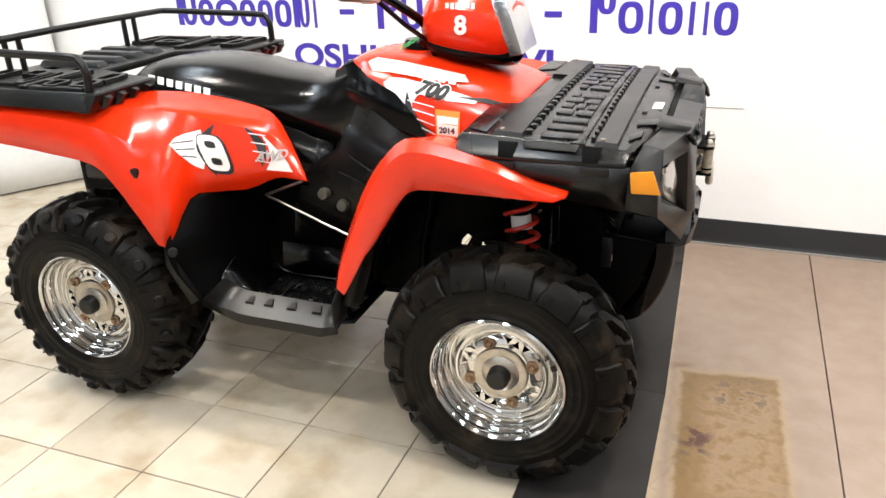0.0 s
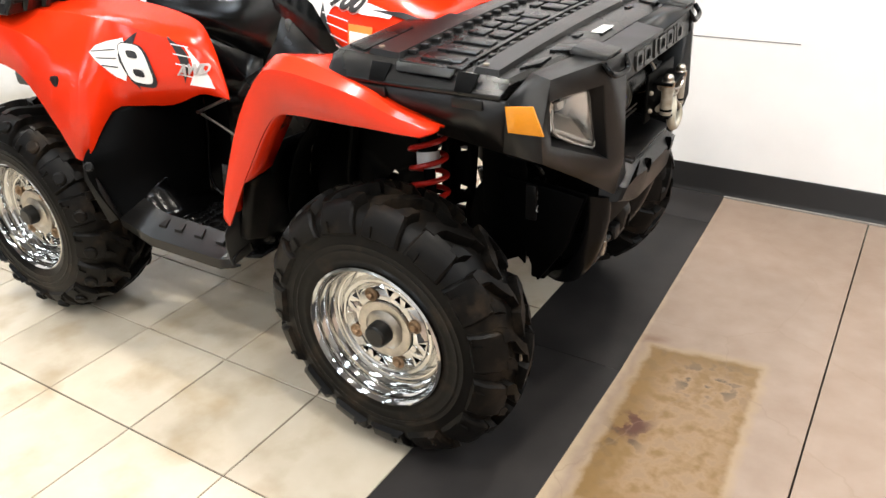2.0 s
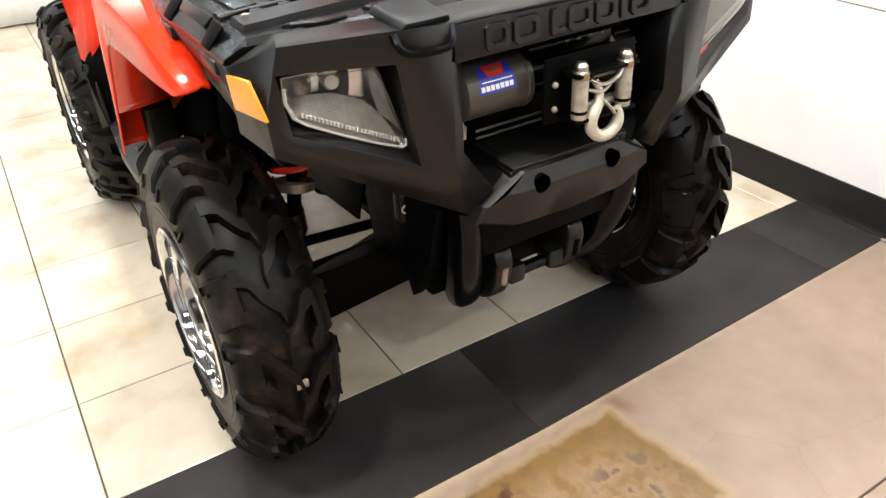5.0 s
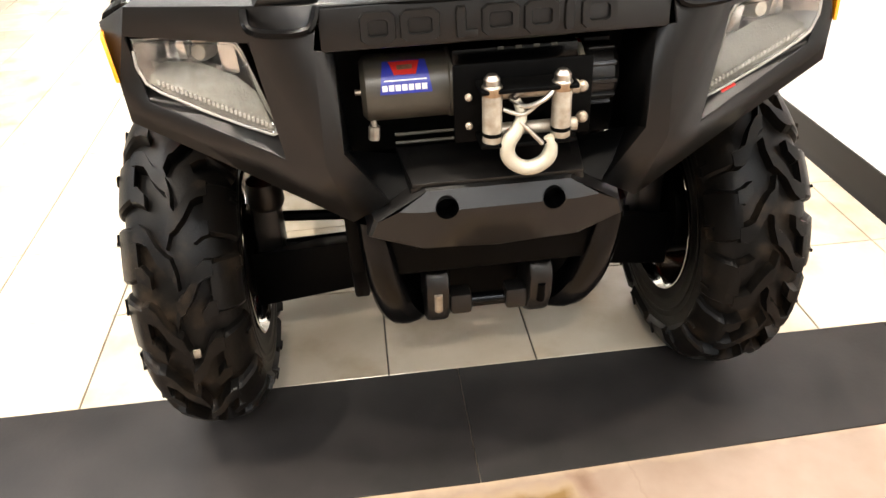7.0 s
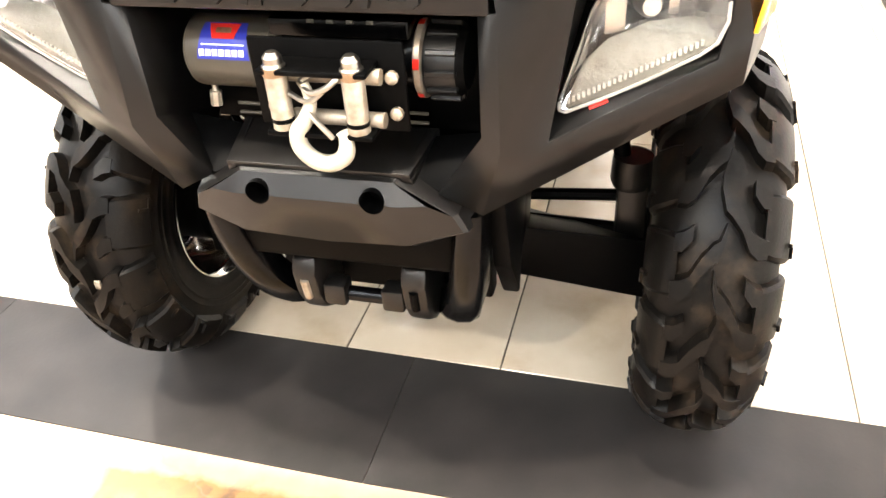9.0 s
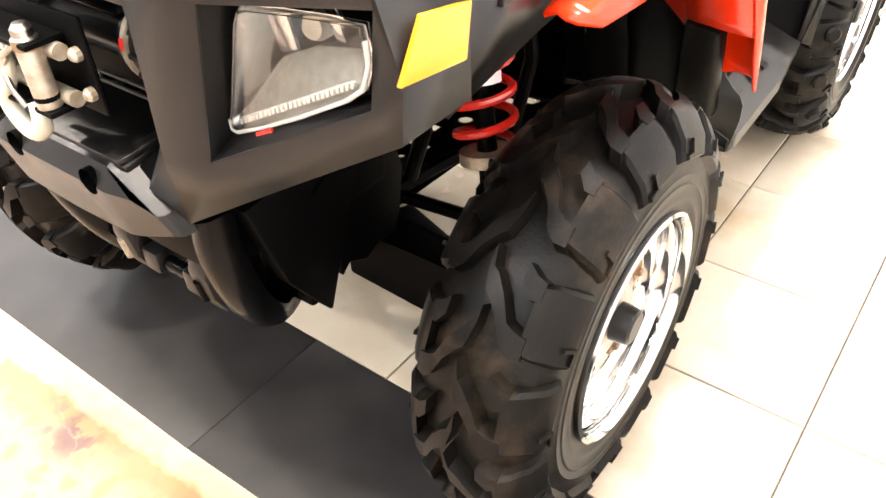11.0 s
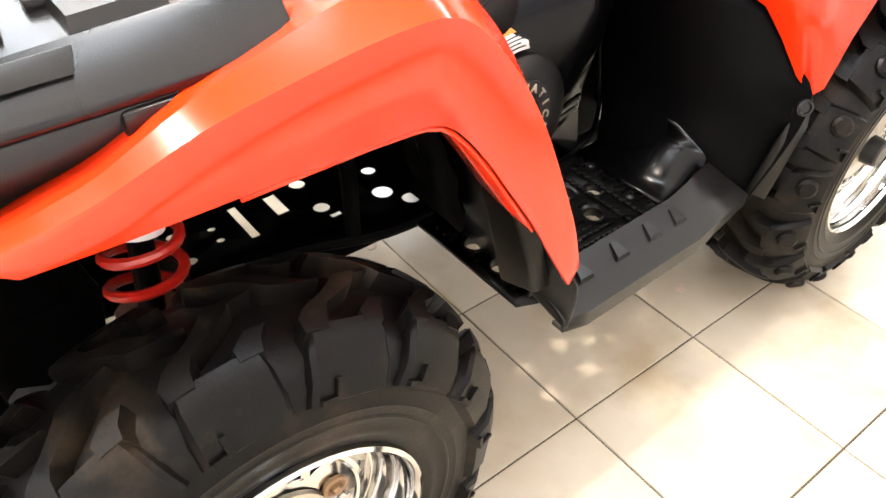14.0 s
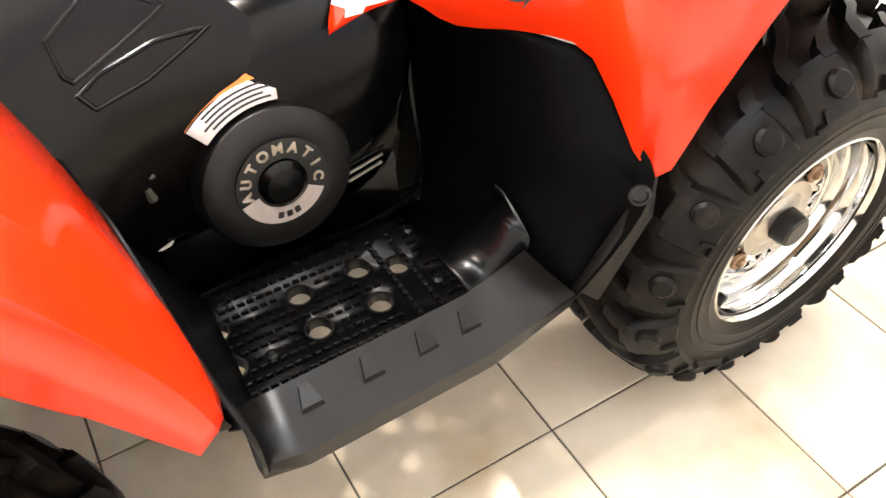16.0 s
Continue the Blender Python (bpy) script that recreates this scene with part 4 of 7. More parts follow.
# rating plate
bm = bmesh.new()
box(bm, 0.173, 0.197, -0.214, -0.160, 0.46, 0.54, 0.003)
box_ob = part("control_box", bm, BLACK, bike, "small black box with a rating plate")
words("CE", 0.022, WHITE_STICK, box_ob, facing((0.1985, -0.20, 0.485), (1, 0, 0)), name="lettering")
for k, (z, w) in enumerate(((0.520, 0.04), (0.508, 0.03))):
    bm = bmesh.new()
    box(bm, 0.197, 0.1982, -0.208, -0.208 + w, z, z + 0.006)
    part("print_bar", bm, material("grey_print", (0.10, 0.10, 0.10), 0.5), box_ob)
# --- front cargo lid ---
def lid_top(u, v):
    """Height of the deck: it falls a little to the front and to the sides."""
    return 0.855 - 0.052 * max(0, u + 0.1) - 0.011 * (v / 0.43) ** 2


def lid_front(v):
    """The front edge bulges forward between the straps."""
    return 0.056 * min(1, max(0, (0.455 - abs(v)) / 0.235))


def lid_back(v):
    """The rear edge is cut out round the tank cover."""
    return 0.066 * min(1, max(0, (0.195 - abs(v)) / 0.06))


LID_V = (0.468, 0.465, 0.441, 0.432, 0.33, 0.22, 0.195, 0.135, 0.06)
LID_V = [-v for v in LID_V] + [0.0] + list(LID_V[::-1])
bm = bmesh.new()
LID = []
for k, u in enumerate((-0.112, -0.112, -0.104, -0.02, 0.06, 0.14, 0.20, 0.238, 0.246, 0.246)):
    row = []
    for j, v in enumerate(LID_V):
        edge = min(j, len(LID_V) - 1 - j)
        uu = u + (lid_front(v) * (k - 3) / 6 * (1 if k > 4 else 0.4) if k > 3 else 0) + (lid_back(v) if k < 3 else lid_back(v) * 0.3 * (k == 3))
        z = (0.800, 0.807, lid_top(uu, v) - 0.005)[edge] if edge < 3 else lid_top(uu, v)
        if k in (0, 9):
            z = 0.800
        elif k in (1, 8):
            z = min(z, lid_top(uu, v) - 0.007)
        row.append((uu, v, z))
    LID.append(row)
loft(bm, LID)
lid = thick(part("cargo_lid", bm, LID_BLACK, bike, "black textured plastic front cargo lid", sharp=22), 0.010)


def pad(pts, h, bev=0.003, name="raised_pad"):
    b2 = bmesh.new()
    prism(b2, [(u, v, lid_top(u, v) - 0.004) for u, v in pts], [(u, v, lid_top(u, v) + h) for u, v in pts], bev)
    return part(name, b2, LID_BLACK, lid)


# two long toothed rails, each in short lengths that follow the deck
for u0, u1, tooth in ((-0.040, 0.028, 1), (0.176, 0.226, -1)):
    for v0, v1 in ((-0.432, -0.300), (-0.300, -0.150), (-0.150, 0.0), (0.0, 0.150), (0.150, 0.300), (0.300, 0.432)):
        if tooth > 0 and abs(v0 + v1) < 0.16:
            u0_ = 0.0
        else:
            u0_ = u0
        b2 = bmesh.new()
        q = [(u0_, v0), (u1, v0), (u1, v1), (u0_, v1)]
        ins = [(u0_ + 0.005, v0 + (0.006 if v0 < -0.43 else 0)), (u1 - 0.003, v0 + (0.006 if v0 < -0.43 else 0)), (u1 - 0.003, v1 - (0.006 if v1 > 0.43 else 0)), (u0_ + 0.005, v1 - (0.006 if v1 > 0.43 else 0))]
        prism(b2, [(u, v, lid_top(u, v) - 0.003) for u, v in q], [(u, v, lid_top(u, v) + 0.0095) for u, v in ins])
        part("toothed_rail", b2, BLACK, lid)
    for k in range(20):
        v = -0.400 + 0.0405 * k
        ue = u1 if tooth > 0 else u0
        q = [(ue - 0.002, v), (ue + tooth * 0.011, v + 0.004), (ue + tooth * 0.011, v + 0.016), (ue - 0.002, v + 0.020)]
        if tooth < 0:
            q = q[::-1]
        b2 = bmesh.new()
        prism(b2, [(u, w, lid_top(u, w) - 0.003) for u, w in q], [(u, w, lid_top(u, w) + 0.0075) for u, w in q], 0.0012)
        part("rail_tooth", b2, BLACK, lid)
# rib between the rails, with feet at its ends
for v0, v1 in ((-0.430, -0.20), (-0.20, 0.0), (0.0, 0.20), (0.20, 0.430)):
    pad([(0.147, v0), (0.156, v0), (0.156, v1), (0.147, v1)], 0.006, 0.0015)
for sd in (-1, 1):
    pad([(0.128, sd * 0.436), (0.160, sd * 0.436), (0.156, sd * 0.405), (0.147, sd * 0.405)], 0.005, 0.0015)
    # broad flat pads between the rails
    for v in (0.395, 0.338, 0.281):
        pad([(0.056, sd * (v - 0.020)), (0.136, sd * (v - 0.020)), (0.140, sd * (v + 0.014)), (0.062, sd * (v + 0.020))][::sd], 0.0045, 0.002)
    for v, u0, u1 in ((0.215, 0.056, 0.092), (0.215, 0.101, 0.137), (0.160, 0.056, 0.082), (0.160, 0.091, 0.110), (0.160, 0.118, 0.137), (0.105, 0.056, 0.096), (0.105, 0.105, 0.137), (0.050, 0.060, 0.078), (0.050, 0.087, 0.137)):
        pad([(u0, sd * (v - 0.021)), (u1, sd * (v - 0.021)), (u1, sd * (v + 0.021)), (u0, sd * (v + 0.021))][::sd], 0.0045, 0.0018)
    # rear corner steps and front chevrons
    pad([(-0.098, sd * 0.41), (-0.052, sd * 0.425), (-0.052, sd * 0.26), (-0.098, sd * 0.22)][::-sd], 0.004, 0.002)
    pad([(0.240, sd * 0.385), (0.262, sd * 0.345), (0.262, sd * 0.300), (0.236, sd * 0.345)][::-sd], 0.005, 0.002)
    pad([(0.243, sd * 0.270), (0.285, sd * 0.250), (0.285, sd * 0.205), (0.240, sd * 0.225)][::-sd], 0.005, 0.002)
    pad([(0.240, sd * 0.130), (0.252, sd * 0.130), (0.252, sd * 0.160), (0.240, sd * 0.160)][::sd], 0.004, 0.0015)
# dark keepers and a long sunk step on the slanted edge
for sd in (-1, 1):
    for u in (0.000, 0.176):
        b2 = bmesh.new()
        q = [(u - 0.021, 0.4430, 0.8320), (u + 0.021, 0.4430, 0.8310), (u + 0.016, 0.4660, 0.8040), (u - 0.016, 0.4660, 0.8040)]
        prism(b2, mir(sd, q), mir(sd, [(a, b_ + 0.0026, c + 0.0016) for a, b_, c in q]), 0.0006)
        if sd < 0:
            part("keeper", b2, DARK, lid)
    b2 = bmesh.new()
    q = [(0.030, 0.4405, 0.8350), (0.150, 0.4405, 0.8330), (0.144, 0.4520, 0.8205), (0.036, 0.4520, 0.8215)]
    prism(b2, mir(sd, q), mir(sd, [(a, b_ + 0.0036, c + 0.0026) for a, b_, c in q]), 0.0012)
    part("edge_step", b2, BLACK, lid)
    for u in (-0.022, 0.192):
        b2 = bmesh.new()
        revolve(b2, [(0.0055, 0.0), (0.0055, 0.003), (0.0, 0.004)], pose(u, sd * 0.412, lid_top(u, 0.412) + 0.009), 10)
        part("screw", b2, PALE, lid)
# tub below the lid
both("tub_side", sheet([[(-0.155, 0.455, 0.797), (-0.150, 0.435, 0.745)], [(-0.05, 0.462, 0.798), (-0.05, 0.434, 0.730)], [(0.10, 0.464, 0.798), (0.10, 0.436, 0.716)], [(0.262, 0.464, 0.798), (0.262, 0.446, 0.700)]], 2), BLACK, t=0.008)
both("latch", lambda sd: box(bmesh.new(), -0.040, 0.020, sd * 0.452, sd * 0.471, 0.778, 0.797, 0.003), BLACK)
both("latch", lambda sd: box(bmesh.new(), 0.155, 0.215, sd * 0.452, sd * 0.471, 0.778, 0.797, 0.003), BLACK)
bm = bmesh.new()
box(bm, 0.258, 0.281, -0.108, -0.042, 0.8358, 0.8374)
part("paper_tag", bm, WHITE_STICK, bike, "small white paper sticker")
# Near-black filler in the gap between lid and nose, painting the groove's shade.
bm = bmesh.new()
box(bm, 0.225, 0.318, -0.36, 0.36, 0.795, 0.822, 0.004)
part("groove_filler", bm, DARK, bike)

# --- nose ---
def nose(sd):
    V = {
        "g0": (0.256, 0.466, 0.799), "g1": (0.272, 0.405, 0.831), "g2": (0.311, 0.22, 0.834), "g3": (0.311, 0.0, 0.836),
        "t1": (0.312, 0.420, 0.828), "t2": (0.350, 0.270, 0.828), "t3": (0.362, 0.205, 0.826), "t4": (0.368, 0.0, 0.826),
        "s0": (0.250, 0.462, 0.712), "s1": (0.309, 0.445, 0.743), "s2": (0.312, 0.443, 0.693), "s3": (0.252, 0.448, 0.701),
        "h0": (0.313, 0.428, 0.797), "h1": (0.314, 0.418, 0.717), "h2": (0.361, 0.262, 0.646), "h3": (0.352, 0.284, 0.790),
        "p0": (0.367, 0.213, 0.780), "p1": (0.375, 0.216, 0.640), "p2": (0.352, 0.190, 0.545), "b0": (0.331, 0.326, 0.626),
        "i0": (0.358, 0.195, 0.775), "i1": (0.359, 0.195, 0.645), "i2": (0.358, 0.143, 0.571),
        "k0": (0.236, 0.20, 0.790), "k1": (0.236, 0.19, 0.60),
    }
    up = 0.006 if sd > 0 else 0.0
    bm = bmesh.new()
    vs = {k: bm.verts.new((p[0], sd * p[1], p[2] + up * min(1, max(0, (p[1] - 0.25) / 0.15)))) for k, p in V.items()}
    for f in ("g0 g1 t1 s1", "g1 g2 t2 t1", "g2 g3 t4 t3 t2", "g0 s1 s2 s0", "s0 s2 s3", "s1 t1 h0 h1", "s1 h1 s2", "t1 t2 h3 h0", "t2 t3 p0 h3", "h3 p0 p1 h2", "h2 p1 p2 b0", "h1 h2 b0 s2",
              "p0 i0 i1 p1", "p1 i1 i2 p2", "i0 k0 k1 i1", "i1 k1 i2"):
        bm.faces.new([vs[k] for k in f.split()])
    bmesh.ops.bevel(bm, geom=[e for e in bm.edges if len(e.link_faces) == 2 and e.calc_face_angle(0) > 0.25], offset=0.0045, segments=2, affect="EDGES", profile=0.5)
    return bm


both("nose_cheek", nose, BLACK, "angular black plastic nose panel", t=0.006)
for sd in (-1, 1):
    # amber side reflector
    a = mir(sd, [(0.256, 0.4655, 0.792), (0.300, 0.4545, 0.794), (0.317, 0.4450, 0.743), (0.261, 0.4640, 0.748)])
    a = [(x, y, z + (0.007 if sd > 0 else 0)) for x, y, z in a]
    b_ = [(x, y + sd * 0.005, z) for x, y, z in a]
    bm = bmesh.new()
    prism(bm, a, b_, 0.001)
    part("side_reflector", bm, AMBER, bike, "amber side reflector")
    # headlight: bright upper reflector, dull lower shelf, bulb shield, clear lens with a thick lower edge
    def on_face(v, z, back_=0.009):
        return (0.3770 - 0.1210 * v - back_, sd * v, z)
    out = [(0.422, 0.793), (0.388, 0.793), (0.350, 0.791), (0.312, 0.788), (0.302, 0.784), (0.296, 0.772), (0.287, 0.740), (0.277, 0.706), (0.267, 0.676), (0.268, 0.668), (0.276, 0.667), (0.308, 0.680), (0.350, 0.700), (0.400, 0.727), (0.416, 0.739), (0.424, 0.764)]
    front = [Vector(on_face(v, z, 0.012)) for v, z in out]
    back = [Vector(on_face(0.345 + (v - 0.345) * 0.62, 0.752 + (z - 0.752) * 0.50, 0.050)) for v, z in out]
    deep = [Vector(on_face(0.350 + (v - 0.345) * 0.25, 0.758 + (z - 0.752) * 0.22, 0.066)) for v, z in out]
    bm = bmesh.new()
    loft(bm, [front, back, deep], close=True)
    bm.faces.new(bm.verts[-16:])
    lamp_ob = part("headlight", bm, REFLECT, bike, "clear headlight with a silver reflector", sharp=18)
    # dull shelf over the lower half
    up_edge = [(0.418, 0.752), (0.390, 0.757), (0.350, 0.752), (0.312, 0.735), (0.290, 0.712)]
    low_edge = [(0.415, 0.741), (0.398, 0.728), (0.350, 0.702), (0.308, 0.682), (0.274, 0.669)]
    bm = bmesh.new()
    loft(bm, [[on_face(v, z, 0.038) for v, z in up_edge], [on_face((a[0] + b2[0]) / 2, (a[1] + b2[1]) / 2 + 0.002, 0.022) for a, b2 in zip(up_edge, low_edge)], [on_face(v, z, 0.0145) for v, z in low_edge]])
    part("reflector_shelf", bm, SHELF, lamp_ob, "dull grey pebbled lower reflector", sharp=60)
    # upright fins and the bulb shield
    for v, z0, z1, wd in ((0.318, 0.738, 0.786, 0.010), (0.372, 0.756, 0.788, 0.005)):
        bm = bmesh.new()
        q = [on_face(v - wd, z0, 0.040), on_face(v + wd, z0, 0.040), on_face(v + wd, z1, 0.030), on_face(v - wd, z1, 0.030)]
        prism(bm, q, [(a - 0.004, b2, c) for a, b2, c in q], 0.001)
        part("reflector_fin", bm, REFLECT, lamp_ob)
    bm = bmesh.new()
    revolve(bm, [(0.0, 0.030), (0.009, 0.030), (0.012, 0.022), (0.012, 0.0)], pose(on_face(0.344, 0.764, 0.062)[0], sd * 0.344, 0.764, 0, 82, sd * 15), 16)
    part("bulb_cap", bm, ALLOY, lamp_ob)
    cen = Vector(on_face(0.335, 0.738, 0.0))
    bm = bmesh.new()
    loft(bm, [[p + Vector((0.001, 0, 0)) for p in front], [p.lerp(cen, 0.05) + Vector((0.006, sd * 0.001, 0)) for p in front], [p.lerp(cen, 0.5) + Vector((0.006, sd * 0.001, 0)) for p in front]], close=True)
    bm.faces.new(bm.verts[-16:])
    ln = thick(part("lens", bm, LENS, lamp_ob, "clear plastic lens", sharp=25), 0.0025)
    ln.visible_shadow = False
    bm = bmesh.new()
    tube(bm, [on_face(v, z, 0.0075) for v, z in ((0.421, 0.780), (0.422, 0.762), (0.415, 0.741), (0.400, 0.729), (0.350, 0.702), (0.308, 0.682), (0.276, 0.669), (0.270, 0.671), (0.270, 0.680))], 0.0021, 8)
    part("lens_rim", bm, LENS_RIM, lamp_ob, "pale clear rim of the lens")
    bm = bmesh.new()
    for k in range(26):
        t = (k + 0.5) / 26
        v, z = 0.404 + (0.276 - 0.404) * t, 0.737 + (0.674 - 0.737) * t
        p = on_face(v, z + 0.001, 0.0115)
        box(bm, p[0] - 0.004, p[0], p[1] - 0.0017, p[1] + 0.0017, p[2], p[2] + 0.006, 0.0005, 1)
    part("prism_ridge", bm, LENS_RIM, lamp_ob)
    # the sunk surround: dark outer wall and the sloping ledge below the lens
    mouth = [(0.313, 0.428, 0.797 + 0.006 * (sd > 0)), (0.352, 0.284, 0.790), (0.361, 0.262, 0.646), (0.314, 0.418, 0.717 + 0.006 * (sd > 0))]
    inner = [on_face(0.430, 0.798, 0.022), on_face(0.294, 0.793, 0.022), on_face(0.262, 0.664, 0.022), on_face(0.424, 0.736, 0.022)]
    bm = bmesh.new()
    loft(bm, [mir(sd, mouth), inner], close=True)
    part("headlight_bezel", bm, BLACK, bike, sharp=20)
    if sd > 0:
        bm = bmesh.new()
        tube(bm, [on_face(0.300, 0.6735, 0.0065), on_face(0.318, 0.682, 0.0065)], 0.0024, 6)
        part("seal", bm, SPRING, lamp_ob, "thin red seal")
    # tie-down loop at the top corner
    bm = bmesh.new()
    tube(bm, mir(sd, [tuple(p) for p in curve_pts([(0.352, 0.285, 0.826), (0.366, 0.280, 0.808), (0.370, 0.245, 0.802), (0.372, 0.215, 0.806), (0.360, 0.205, 0.826)], 4)]), 0.0055, 8)
    part("tie_loop", bm, GLOSS, bike)
    bm = bmesh.new()
    prism(bm, mir(sd, [(0.285, 0.285, 0.838), (0.285, 0.205, 0.838), (0.352, 0.200, 0.828), (0.352, 0.275, 0.828)]), mir(sd, [(0.29, 0.278, 0.850), (0.29, 0.212, 0.850), (0.358, 0.206, 0.838), (0.358, 0.268, 0.838)]), 0.003)
    part("tie_boss", bm, BLACK, bike)

# cross bar over the winch with recessed plain blocks
bm = bmesh.new()
prism(bm, [(0.364, -0.205, 0.826), (0.364, 0.205, 0.826), (0.366, 0.205, 0.776), (0.366, -0.205, 0.776)], [(0.352, -0.205, 0.826), (0.352, 0.205, 0.826), (0.335, 0.205, 0.770), (0.335, -0.205, 0.770)], 0.003)
bar = part("nose_bar", bm, BLACK, bike, "black plastic bar across the nose")
for k, (wide, kind) in enumerate(((0.041, "P"), (0.046, "D"), (0.038, "L"), (0.045, "A"), (0.042, "P"), (0.013, "I"), (0.043, "S"))):
    v = (-0.1390, -0.0910, -0.0440, 0.0020, 0.0500, 0.0830, 0.1180)[k]
    o, i = wide / 2, wide / 2 - 0.009
    bm = bmesh.new()
    def rim_of(hw_, hh, x_):
        return [(x_ - 0.0008 * q, v + hw_ * p, 0.800 + hh * q) for p, q in ((-1, -0.7), (-0.7, -1), (0.7, -1), (1, -0.7), (1, 0.7), (0.7, 1), (-0.7, 1), (-1, 0.7))]
    if kind in "IL":
        prism(bm, rim_of(min(o, 0.0065), 0.0185, 0.3655), rim_of(min(o, 0.0065) - 0.0015, 0.017, 0.3695))
        if kind == "L":
            box(bm, 0.3655, 0.3690, v, v + o, 0.7815, 0.7905, 0.001)
    else:
        loft(bm, [rim_of(o, 0.0185, 0.3655), rim_of(o - 0.0012, 0.0173, 0.3695), rim_of(i, 0.0095, 0.3695), rim_of(i - 0.001, 0.0085, 0.3665)], close=True)
    part("embossed_block", bm, BLACK, bar)
# lower bumper: face with two holes, sides, and near-black cups painting the holes' shade
FR = [(-0.097, 0.593), (0.097, 0.593), (0.164, 0.550), (0.174, 0.522), (0.110, 0.501), (0.0, 0.495), (-0.110, 0.501), (-0.174, 0.522), (-0.164, 0.550)]
BK = [(0.335, -0.108, 0.595), (0.335, 0.108, 0.595), (0.318, 0.172, 0.558), (0.318, 0.178, 0.516), (0.325, 0.110, 0.495), (0.325, 0.0, 0.489), (0.325, -0.110, 0.495), (0.318, -0.178, 0.516), (0.318, -0.172, 0.558)]


def bumper_x(v, z):
    """The face folds along a level crease at the holes."""
    return 0.386 - 0.2 * max(0, abs(v) - 0.1) - (0.62 * (z - 0.566) if z > 0.566 else 0.19 * (0.566 - z))


inset = [(v * 0.97, 0.55 + (z - 0.55) * 0.90) for v, z in FR]
bm = plate(inset, [circle(v, 0.568, 0.0150, 20) for v in (-0.07, 0.07)], lambda v, z: (0.38, v, z))
bmesh.ops.bisect_plane(bm, geom=bm.verts[:] + bm.edges[:] + bm.faces[:], plane_co=(0.38, 0, 0.566), plane_no=(0, 0, 1))
for w in (-0.1, 0.1):
    bmesh.ops.bisect_plane(bm, geom=bm.verts[:] + bm.edges[:] + bm.faces[:], plane_co=(0.38, w, 0.566), plane_no=(0, 1, 0))
for q in bm.verts:
    q.co.x = bumper_x(q.co.y, q.co.z)
mid = [(bumper_x(v, z) - 0.006, v, z) for v, z in FR]
loft(bm, [[(bumper_x(v, z), v, z) for v, z in inset], mid, BK], close=True)
bmesh.ops.remove_doubles(bm, verts=bm.verts[:], dist=0.0002)
bump = part("lower_bumper", bm, BLACK, bike, "black plastic lower bumper with two round holes", sharp=14)
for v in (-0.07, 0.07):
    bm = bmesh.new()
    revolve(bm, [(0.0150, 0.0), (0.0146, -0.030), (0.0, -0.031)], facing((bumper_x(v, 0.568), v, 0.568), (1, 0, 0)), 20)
    part("hole", bm, DARK, bump, "round hole with a near-black cup for its shade")
bm = bmesh.new()
prism(bm, [(0.368, -0.112, 0.598), (0.368, 0.112, 0.598), (0.28, 0.125, 0.612), (0.28, -0.125, 0.612)], [(0.366, -0.112, 0.590), (0.366, 0.112, 0.590), (0.28, 0.125, 0.598), (0.28, -0.125, 0.598)], 0.002)
part("bumper_shelf", bm, BLACK, bike)
for z in (0.634, 0.622):
    bm = bmesh.new()
    tube(bm, [(0.290, -0.125, z), (0.290, 0.115, z)], 0.0022, 8)
    part("recess_rail", bm, OLIVE, bike, "thin metal rail in the winch recess")
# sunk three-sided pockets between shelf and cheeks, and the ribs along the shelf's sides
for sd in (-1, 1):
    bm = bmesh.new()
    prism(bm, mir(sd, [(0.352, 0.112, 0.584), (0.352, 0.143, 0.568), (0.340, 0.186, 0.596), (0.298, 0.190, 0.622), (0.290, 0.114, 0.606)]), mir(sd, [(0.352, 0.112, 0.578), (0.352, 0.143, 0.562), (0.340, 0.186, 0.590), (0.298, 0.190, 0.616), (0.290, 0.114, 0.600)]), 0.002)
    # near-black here paints the pocket's shade; the shelf beside it is BLACK
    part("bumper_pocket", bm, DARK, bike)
    bm = bmesh.new()
    prism(bm, mir(sd, [(0.369, 0.100, 0.597), (0.364, 0.114, 0.589), (0.284, 0.124, 0.606), (0.284, 0.112, 0.615)]), mir(sd, [(0.364, 0.100, 0.580), (0.362, 0.114, 0.576), (0.284, 0.124, 0.594), (0.284, 0.112, 0.596)]), 0.002)
    part("shelf_rib", bm, BLACK, bike)
# near-black back plate; its colour paints the dark of the winch bay
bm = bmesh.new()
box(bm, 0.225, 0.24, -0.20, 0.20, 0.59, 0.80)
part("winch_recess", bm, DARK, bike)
# Added near-black blanks: close the see-through cheeks so they read as shade.
BLANK = [(0.201, 0.62), (0.201, 0.795), (0.445, 0.795), (0.445, 0.725), (0.33, 0.67)]
both("cheek_blank", lambda sd: prism(bmesh.new(), mir(sd, [(0.226, v, z) for v, z in BLANK]), mir(sd, [(0.236, v, z) for v, z in BLANK]), 0.002), DARK)

